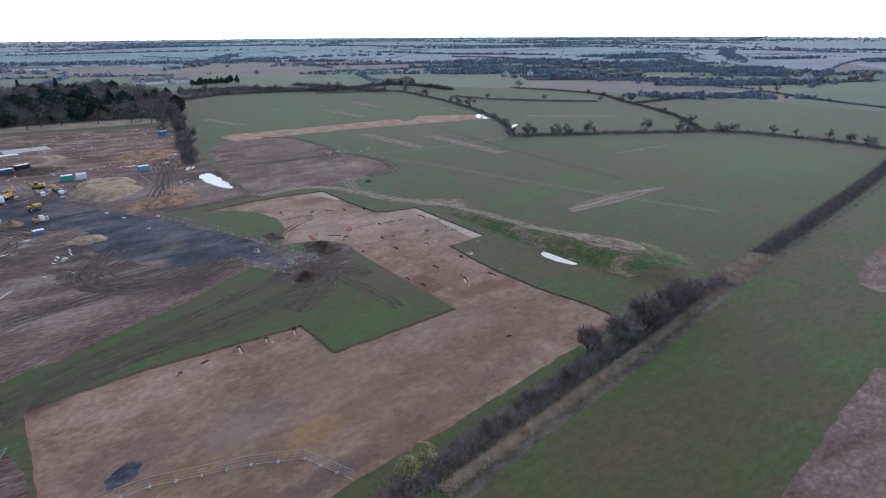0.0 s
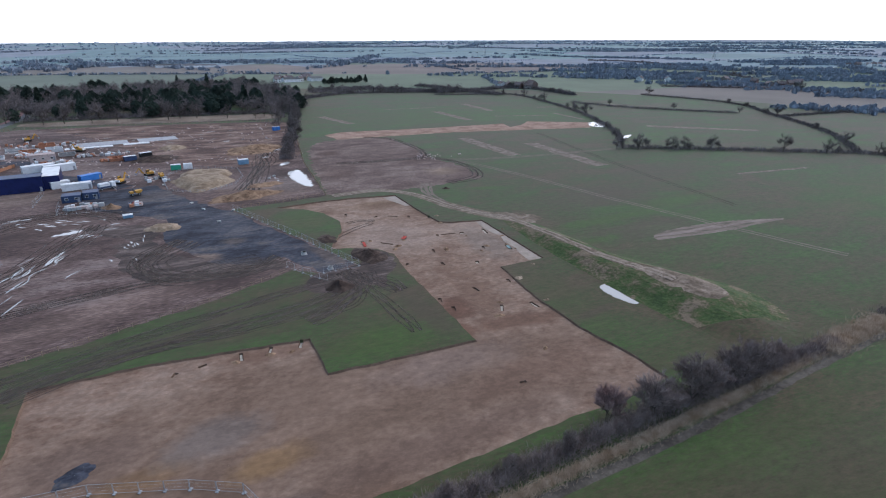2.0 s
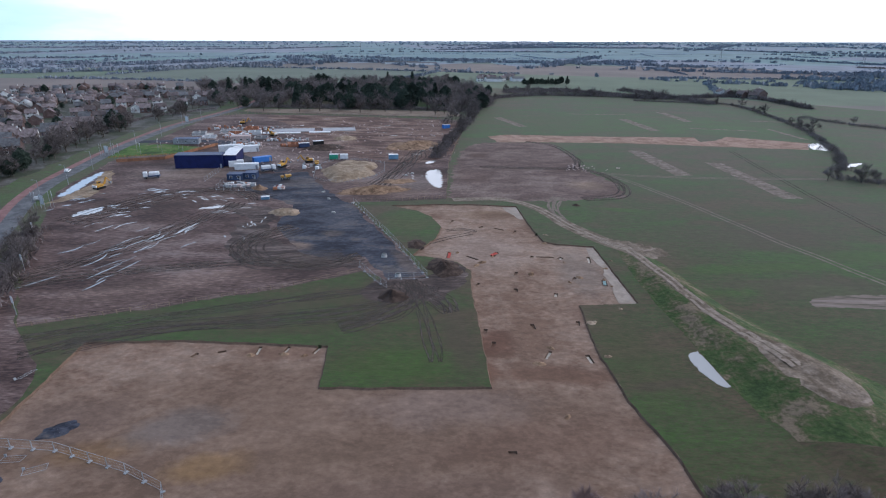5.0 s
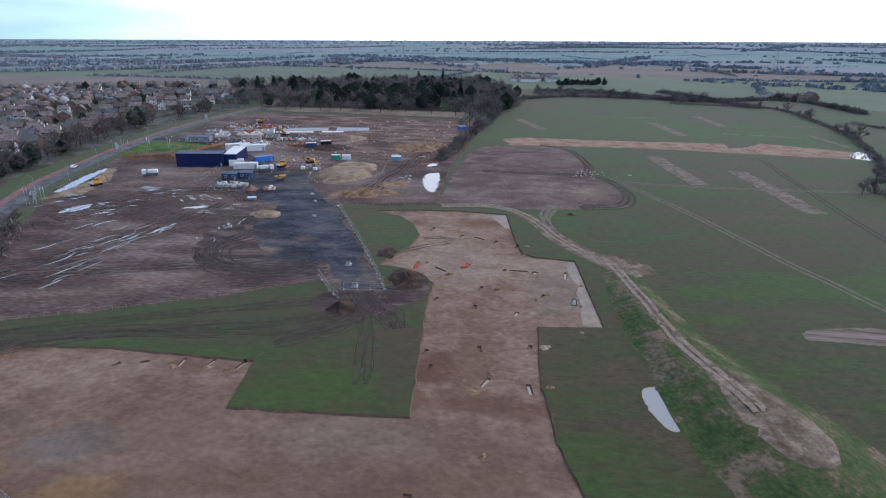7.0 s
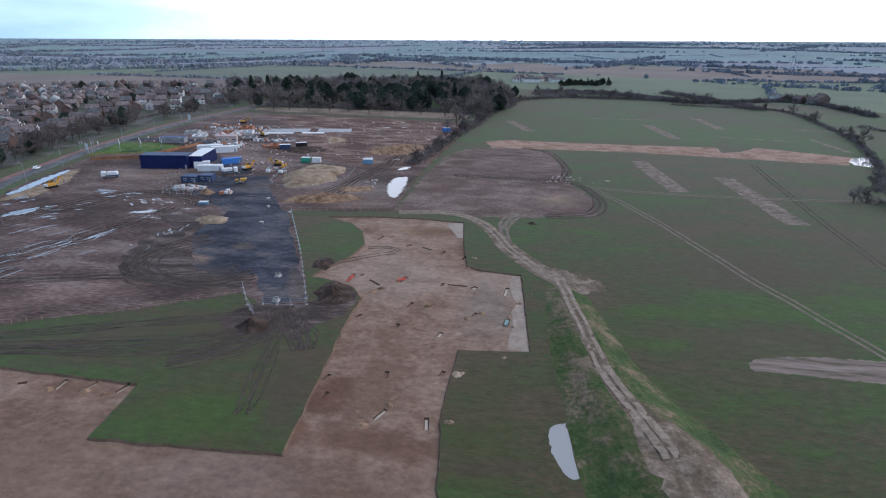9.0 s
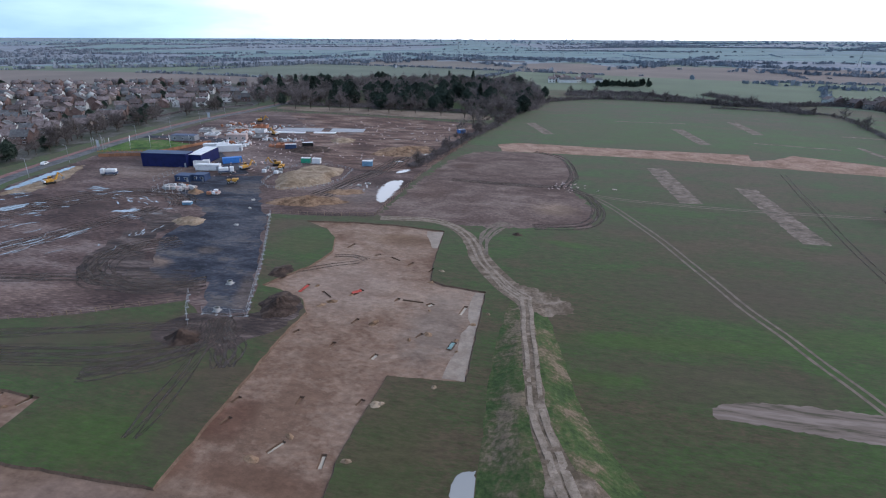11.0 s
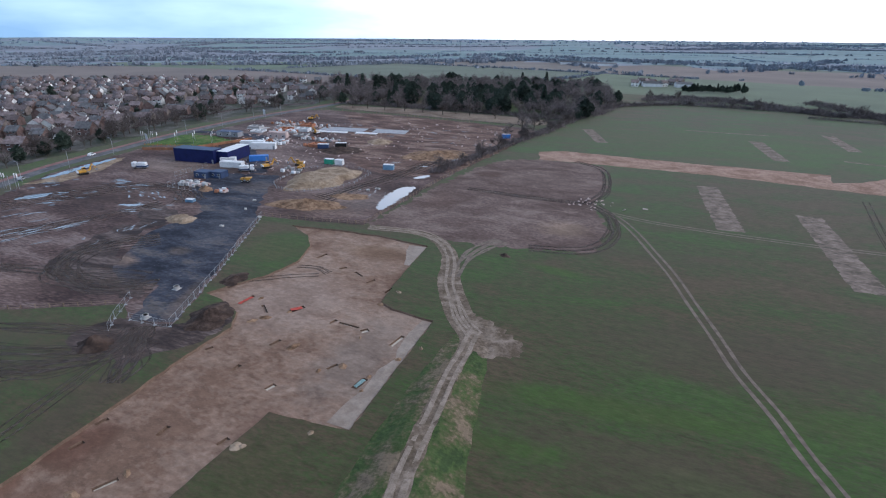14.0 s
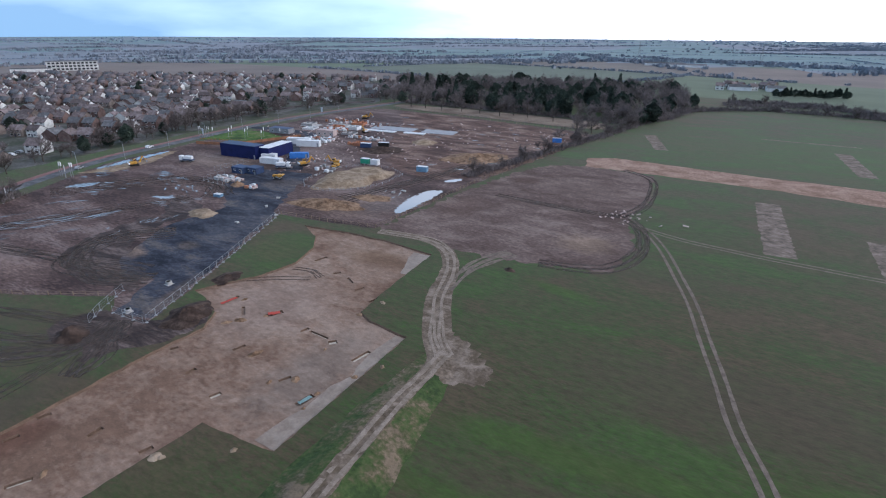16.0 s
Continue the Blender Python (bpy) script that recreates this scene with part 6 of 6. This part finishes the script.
BOARDS = plain("orange_brown_boards", (0.30, 0.15, 0.085), 0.85, vary=0.2)
hoarding([(-91.0, 282.3), (-70.4, 290.7), (-56.6, 328.7)], "orange-brown timber hoarding behind the site office")
post_fence([(-100, 292), (-60, 305)], 2.5, "low orange barrier netting at the entrance", 1.0, 3, ORANGE)
for i, (x, y, a) in enumerate(((-0.5, 77.2, 5), (4.2, 74.8, 25))):
    pf = mesh_fence([(x - 1.7, y), (x + 1.7, y)], "loose mesh fence panel lying flat on soil", "fence_panel")
    pf.matrix_basis = pose(x, y, -0.3, 80, 0, a) @ pose(-x, -y, 0)
pf = mesh_fence([(-15.7, 99), (-12.3, 99)], "mesh fence panel leaning beside the excavation", "fence_panel")
pf.matrix_basis = pose(-14, 99, 0.1, 70, 0, 70) @ pose(14, -99, 0)

# manhole rings, pallets, blocks and barriers
for x, y in ((53.1, 161.8), (58.1, 147.4)):
    ob = thing("manhole_ring", "white concrete manhole ring standing on the haul road", "manhole", x, y)
    bm = bmesh.new()
    for r0, r1, z0, z1 in ((0.75, 0.75, 0, 0.9), (0.58, 0.58, 0.9, 0.1)):
        v, f = [], []
        limb(v, f, Vector((0, 0, z0)), Vector((0, 0, z1)), r0, r1, 20)
        vs = [bm.verts.new(p) for p in v]
        for q in f:
            bm.faces.new([vs[i] for i in q])
    vs = bm.verts[:]
    for i in range(20):
        j = (i + 1) % 20
        bm.faces.new((vs[20 + i], vs[20 + j], vs[40 + j], vs[40 + i]))
    part("ring", bm, CONCRETE, ob)
    part("base", box(-0.9, 0.9, -0.9, 0.9, 0, 0.12, 0.02), CONCRETE, ob)


def pallet(mat, label, w=1.2, d=1.0, h=1.1):
    ob = tagged(new("pallet_stack"), label, "pallet", "material stacks")
    for i in (-1, 0, 1):
        part("bearer", box(-w / 2, w / 2, i * d * 0.42 - 0.05, i * d * 0.42 + 0.05, 0, 0.12), TIMBER, ob)
    part("load", box(-w / 2, w / 2, -d / 2, d / 2, 0.12, h, 0.04), mat, ob)
    return ob


stacks = [pallet(WRAP, "white wrapped stack of building blocks"), pallet(BLOCKS, "grey concrete blocks stacked on pallet"), pallet(NEW_BRICK, "red bricks stacked on a timber pallet"), pallet(PINK, "pale boards stacked on a timber pallet", 2.4, 1.2, 0.8)]
for i, s in enumerate(stacks):
    s.matrix_basis = pose(-20 + i * 3, 243, 0)
YARDS = [(-16, 240, 6, 3, (0, 4, 0, 1), 22), (-54, 356, 7, 7, (6, 2, 3, 2), 90), (-40, 326, 9, 7, (6, 2, 1, 1), 64), (-14, 329, 6, 3, (0, 0, 6, 1), 18), (-22, 345, 14, 2.5, (2, 3, 1, 1), 40), (-60, 385, 22, 9, (2, 2, 3, 2), 40), (8, 276, 5, 5, (1, 2, 0, 1), 10), (2, 237, 2, 2, (1, 0, 3, 1), 8)]
for cx, cy, sx, sy, wts, n in YARDS:
    for _ in range(n):
        ob = copy_thing(rnd.choices(stacks, wts)[0], pose(cx + rnd.uniform(-1, 1) * sx, cy + rnd.uniform(-1, 1) * sy, 0, 0, 0, rnd.choice((0, 90)) + rnd.gauss(8, 10)))
        k = rnd.uniform(0.9, 1.5)
        ob.scale = (k, k, rnd.uniform(0.7, 1.5))

# new floor slabs and rising walls
for x, y, ln, w, turn, mat, lab in ((-30, 371, 24, 4, 10, WHITE, "long white floor slab of a new terrace"), (-6, 376, 14, 4, 10, WHITE, "white floor slab of a new terrace"), (-26, 382, 30, 12, 10, GREY, "grey ground slab of new houses"),
                                    (5, 388, 22, 12, 10, GREY, "grey ground slab of new houses"), (-62, 372, 16, 10, 10, CONCRETE, "concrete slab of a house plot"), (-78, 362, 12, 9, 10, CONCRETE, "concrete slab of a house plot")):
    ob = thing("floor_slab", lab, "slab", x, y, turn, 0, "new floor slabs")
    part("slab", box(-ln / 2, ln / 2, -w / 2, w / 2, -0.1, 0.35 if mat is WHITE else 0.2, 0.03), mat, ob)
for i, (x, y, mat) in enumerate(((-70, 352, WRAP), (-58, 364, NEW_BRICK), (-46, 366, WRAP), (-66, 372, BLOCKS), (-80, 362, BLOCKS), (-52, 380, NEW_BRICK), (-38, 352, BLOCKS), (-12, 330, NEW_BRICK))):
    ob = thing("rising_wall", "low unfinished masonry walls of a new house", "wall", x, y, 12, 0.1, "rising walls")
    h = 1.0 + 0.5 * (i % 3)
    for x0, x1, y0, y1 in ((-4, 4, -3.5, -3.2), (-4, 4, 3.2, 3.5), (-4, -3.7, -3.2, 3.2), (3.7, 4, -3.2, 3.2), (-0.15, 0.15, -3.2, 3.2)):
        part("wall", box(x0, x1, y0, y1, 0, h), mat, ob)
tipi = thing("barrier", "red and white plastic barriers round a trench", "barrier", 1.5, 238)
for i in range(5):
    part("board", box(-2 + i, -1.2 + i, -0.05 + (i % 2), 0.05 + (i % 2), 0, 1.0), RED if i % 2 else WHITE, tipi)
for i, (x, y) in enumerate([(30.7, 204), (22, 232), (36.5, 216.5), (11, 266), (26, 222), (58.8, 266), (56, 262)]):
    ob = thing("concrete_block", "small pale concrete block lying on the ground", "block", x, y, i * 33)
    part("block", box(-0.7, 0.7, -0.45, 0.45, 0, 0.6, 0.08), CONCRETE, ob)

# broken blocks and offcuts strewn over the site
bmd = bmesh.new()
for _ in range(420):
    g = rnd.random()
    x, y = (rnd.gauss(-45, 18), rnd.gauss(352, 20)) if g < 0.45 else (rnd.gauss(-5, 12), rnd.gauss(290, 18)) if g < 0.6 else (rnd.uniform(0, 85), rnd.uniform(305, 430)) if g < 0.9 else (rnd.gauss(146, 6), rnd.gauss(282, 5))
    s_ = rnd.uniform(0.25, 0.8)
    m_ = pose(x, y, 0.1, rnd.uniform(0, 40), rnd.uniform(0, 40), rnd.uniform(0, 360)) @ Matrix.Diagonal((s_ * rnd.uniform(0.8, 3.5), s_, s_ * 0.5, 1))
    bmesh.ops.create_cube(bmd, size=1, matrix=m_)
me = bpy.data.meshes.new("rubble")
bmd.to_mesh(me)
me.materials.append(PINK)
tagged(new("rubble", me), "scattered pale rubble and offcuts on the mud", "rubble", kind="stuff")

# road signs, lamp posts and flag poles
def sign(x, y, turn, label):
    ob = thing("site_sign", label, "sign", x, y, turn)
    for s in (-1, 1):
        part("post", box(s * 1.3 - 0.08, s * 1.3 + 0.08, -0.08, 0.08, 0, 5.2), GALV, ob)
    brd = part("board", box(-1.5, 1.5, -0.12, -0.08, 1.6, 5.2, 0.01), WHITE, ob)
    part("panel_stripe", box(-1.5, 1.5, -0.14, -0.121, 1.6, 2.3), NAVY_GREY, brd)


def pole(x, y, h, label, cat, lamp=True, turn=0.0):
    ob = thing("lamp_post" if lamp else "flag_pole", label, cat, x, y, turn)
    part("pole", stick((0, 0, 0), (0, 0, h), 0.09 if lamp else 0.07), GALV, ob)
    if lamp:
        part("arm", stick((0, 0, h), (1.4, 0, h + 0.15), 0.05), GALV, ob)
        part("lamp_head", box(1.2, 2.0, -0.14, 0.14, h + 0.06, h + 0.24, 0.03), GREY, ob)
    else:
        part("flag", box(0.07, 0.12, -0.03, 0.9, h - 1.9, h - 0.1), WHITE, ob)
    return ob


sign(-78.5, 206, 150, "white site sign board on two steel posts")
sign(-103.5, 297, 160, "white site sign board at the entrance")
sign(-104, 402, 160, "white site sign board beside the road")
for dx in (-3.2, -2.2, 2.2, 3.2):
    pole(-78.5 + dx, 206.5 + dx * 0.3, 6.5, "white flag pole beside the site sign", "flag pole", False, 40)
    pole(-103.5 + dx, 297.5 + dx * 0.3, 6.5, "white flag pole beside the site sign", "flag pole", False, 40)
for i in range(8):
    pole(-99 + i * 5, 300 + i * 1.6 + 8 * (i % 2), 6.0, "slim white flag pole on the mown verge", "flag pole", False, 25)
for x, y in ((-62, 176), (-47.5, 149.5), (-32, 123.5)):
    pole(x, y, 5.0, "slim pale flag pole beside the muddy track", "flag pole", False, 60)
for y in (215, 240, 268, 296, 325, 355, 385, 415):
    pole(float(np.interp(y, [210, 310, 425], [-84, -102.5, -98.5])), y, 8.5, "tall grey street lamp beside the road", "street lamp", True, 180)
cars = [car(-103, 262, 105, WHITE, "white car driving on the main road"), car(-88, 217, 118, plain("silver_paint", (0.4, 0.41, 0.42), 0.35, 0.3), "silver car on the main road")]
for i, (x, y, a) in enumerate([(-142, 214, 20), (-146, 219, 200), (-163, 240, 10), (-160, 280, 120), (-168, 310, 30), (-165, 355, 75), (-152, 236, 40), (-170, 268, 0)]):
    o = copy_thing(cars[i % 2], pose(x, y, 0.02, 0, 0, a))
    o["label"] = "parked white car beside the houses" if i % 2 == 0 else "parked silver car beside the houses"

# marker sheets and netting on the dig
def rumpled(x, y, ln, w, turn, z, mat, name, label, cat):
    v, f, n = [], [], 7
    for i in range(n + 1):
        for j in range(4):
            u, q = (i / n - 0.5) * ln, (j / 3 - 0.5) * w
            c, s = math.cos(radians(turn)), math.sin(radians(turn))
            v.append((x + u * c - q * s, y + u * s + q * c, z + 0.22 * abs(noise.noise(Vector((u * 1.7, q * 2.3, x))))))
    for i in range(n):
        for j in range(3):
            f.append((i * 4 + j, i * 4 + j + 1, i * 4 + j + 5, i * 4 + j + 4))
    ob = tagged(new(name, mesh_of(name, v, f, mat)), label, cat)
    ob.modifiers.new("thick", "SOLIDIFY").thickness = 0.03
    return ob


rumpled(73.3, 164.0, 4.4, 0.9, 82, -0.36, RED, "barrier_netting", "crumpled red barrier netting beside a pit", "netting")
rumpled(87.6, 165.2, 2.8, 1.3, 50, -0.36, RED, "barrier_netting", "crumpled red barrier netting on the soil", "netting")
rumpled(116.7, 144.3, 2.8, 0.9, 79, -0.40, TEAL, "plastic_sheet", "faded teal plastic sheet over a pit", "sheet")
for x, y, ln, a, w in PITS[6:9] + PITS[20:21] + PITS[22:27]:
    s = sheet("pit_base", "pale base of an excavated pit", rect(x, y, ln * 0.85, w * 0.55, a), -0.75, PIT_PALE, "soil", "structure", 0.6, 0.05, int(x), 0)

# wheel ruts
def ruts(line, gauge, width, name, label, mat, pairs=1, spread=0.0, seed=1, z=0.035):
    r2 = random.Random(seed)
    bm = bmesh.new()
    for p in range(pairs):
        shift = r2.uniform(-spread, spread)
        for side in (-gauge / 2, gauge / 2):
            ln = spline(line, 8)
            prev = None
            for i, (x, y) in enumerate(ln):
                a, b = Vector(ln[max(0, i - 1)]), Vector(ln[min(len(ln) - 1, i + 1)])
                t = (b - a).normalized()
                o = side + shift + spread * 0.5 * math.sin(i * (0.13 + 0.05 * p) + seed + 2 * p) + 0.15 * math.sin(i * 0.7 + p)
                w = width / 2 * r2.uniform(0.85, 1.15)
                h = float(crest_height(np.array([x]), np.array([y]))[0])
                now = [bm.verts.new((x - t.y * q, y + t.x * q, h + z + 0.002 * p)) for q in (o - w, o + w)]
                if prev:
                    bm.faces.new((prev[1], prev[0], now[0], now[1]))
                prev = now
    me = bpy.data.meshes.new(name)
    bmesh.ops.recalc_face_normals(bm, faces=bm.faces)
    bm.to_mesh(me)
    bm.free()
    me.materials.append(mat)
    return tagged(new(name, me), label, "wheel ruts", kind="structure")


ruts([(145, 280), (157, 266), (170, 235), (179, 206), (186, 180), (193, 160), (199, 142), (206, 122), (216, 96)], 2.3, 0.85, "wheel_ruts", "pale wheel ruts across the pasture", RUT_PALE, 1, 0, 2)
ruts([(144, 276), (168, 268), (192, 265.5), (215, 264.5), (250, 265), (277, 267)], 2.2, 0.8, "wheel_ruts", "pale wheel ruts across the pasture", RUT_PALE, 1, 0.3, 3)
ruts([(250, 330), (242, 277), (235, 225), (232, 192), (230, 150)], 2.2, 0.33, "wheel_ruts", "faint brown wheel ruts in pasture", RUT, 2, 0.6, 4)
ruts([(-20, 106), (-5, 115.5), (18, 121), (44, 126.5), (62, 134)], 2.2, 0.39, "wheel_ruts", "brown wheel ruts over the grass", RUT, 6, 1.8, 5)
ruts([(-24, 112), (-16, 114.5), (10, 124.5), (30, 131), (46, 136), (58, 139)], 2.2, 0.33, "wheel_ruts", "brown wheel ruts over the grass", RUT, 6, 1.6, 6)
ruts([(-12, 108), (8, 117), (30, 119.5), (50, 124), (64, 132), (68, 141)], 2.2, 0.33, "wheel_ruts", "brown wheel ruts over the grass", RUT, 4, 1.5, 7)
ruts([(60, 143), (64, 136), (66, 126), (68, 112), (69, 104)], 2.0, 0.28, "wheel_ruts", "brown wheel ruts over the grass", RUT, 4, 1.2, 8)
ruts([(61, 144), (63, 138), (62, 130), (54, 122), (46, 118)], 2.2, 0.44, "wheel_ruts", "dark churned ruts at the gate", RUT, 8, 2.5, 9)
ruts([(62, 145), (65, 139), (70, 133), (73, 126)], 2.0, 0.44, "wheel_ruts", "dark churned ruts at the gate", RUT, 8, 2.2, 10)
ruts([(93, 283), (123, 280.5), (143, 281.5)], 2.4, 0.66, "wheel_ruts", "dark wheel ruts across bare soil", RUT, 4, 1.0, 12)
ruts([(143, 281), (148, 304), (143, 340), (128, 352)], 2.4, 0.66, "wheel_ruts", "dark wheel ruts round the bare field", RUT, 4, 1.2, 13)
ruts([(146, 280), (153, 268), (156, 250), (150, 232), (132, 226)], 2.4, 0.66, "wheel_ruts", "dark wheel ruts round the bare field", RUT, 4, 1.2, 14)
ruts([(122, 229), (117.5, 219), (116, 208), (117, 197)], 2.0, 0.7, "wheel_ruts", "pale wheel ruts joining the track", RUT_PALE, 4, 1.5, 15)
ruts([(-55, 132), (-40, 150), (-25, 172), (-15, 196), (-8, 216)], 2.4, 0.50, "wheel_ruts", "dark wheel ruts through site mud", RUT, 6, 4.0, 17)
ruts([(-50, 140), (-20, 150), (15, 158), (40, 164)], 2.4, 0.50, "wheel_ruts", "dark wheel ruts through site mud", RUT, 6, 4.0, 18)
ruts([(-60, 190), (-40, 225), (-15, 232), (0, 222)], 2.4, 0.55, "wheel_ruts", "dark wheel ruts through site mud", RUT, 8, 6.0, 19)
ruts([(20, 188), (8, 172), (16, 158), (34, 156), (46, 162)], 2.4, 0.66, "wheel_ruts", "dark curved wheel ruts beside the hardstanding", RUT, 8, 4.0, 20)
ruts([(73, 187), (78, 188.5), (84, 186.5)], 1.4, 0.39, "wheel_ruts", "dark scraped furrows in stripped soil", RUT, 2, 0.6, 21, -0.34)
ruts([(64, 172), (72, 178), (82, 184)], 1.8, 0.33, "wheel_ruts", "dark scraped furrows in stripped soil", RUT, 2, 0.6, 22, -0.34)
ruts([(44, 245), (56, 290), (62, 320), (75, 345)], 2.4, 0.61, "wheel_ruts", "dark wheel ruts through site mud", RUT, 8, 5.0, 23)
ruts([(131.5, 171), (132.4, 163), (133.3, 150), (136, 122), (139.5, 108), (142, 98)], 1.9, 0.85, "wheel_ruts", "pale twin wheel ruts along the bund track", RUT_CREAM, 2, 0.35, 25, 0.07)
ruts([(77, 222.5), (91, 225), (101.5, 222.5), (111, 211), (117.5, 193), (125.5, 178), (132, 169.5)], 2.0, 0.7, "wheel_ruts", "pale wheel ruts along the dirt track", RUT_CREAM, 2, 1.0, 26, 0.05)
# red surfaced cycle path beside the road
sheet("cycle_path", "dull red surfaced cycle path beside the road", ribbon_outline([(x - 3.4, y) for x, y in spline(ROAD_LINE, 6)], 3.4), 0.05, PAVING, "path", "structure", 6, 0.02, 1, 0)
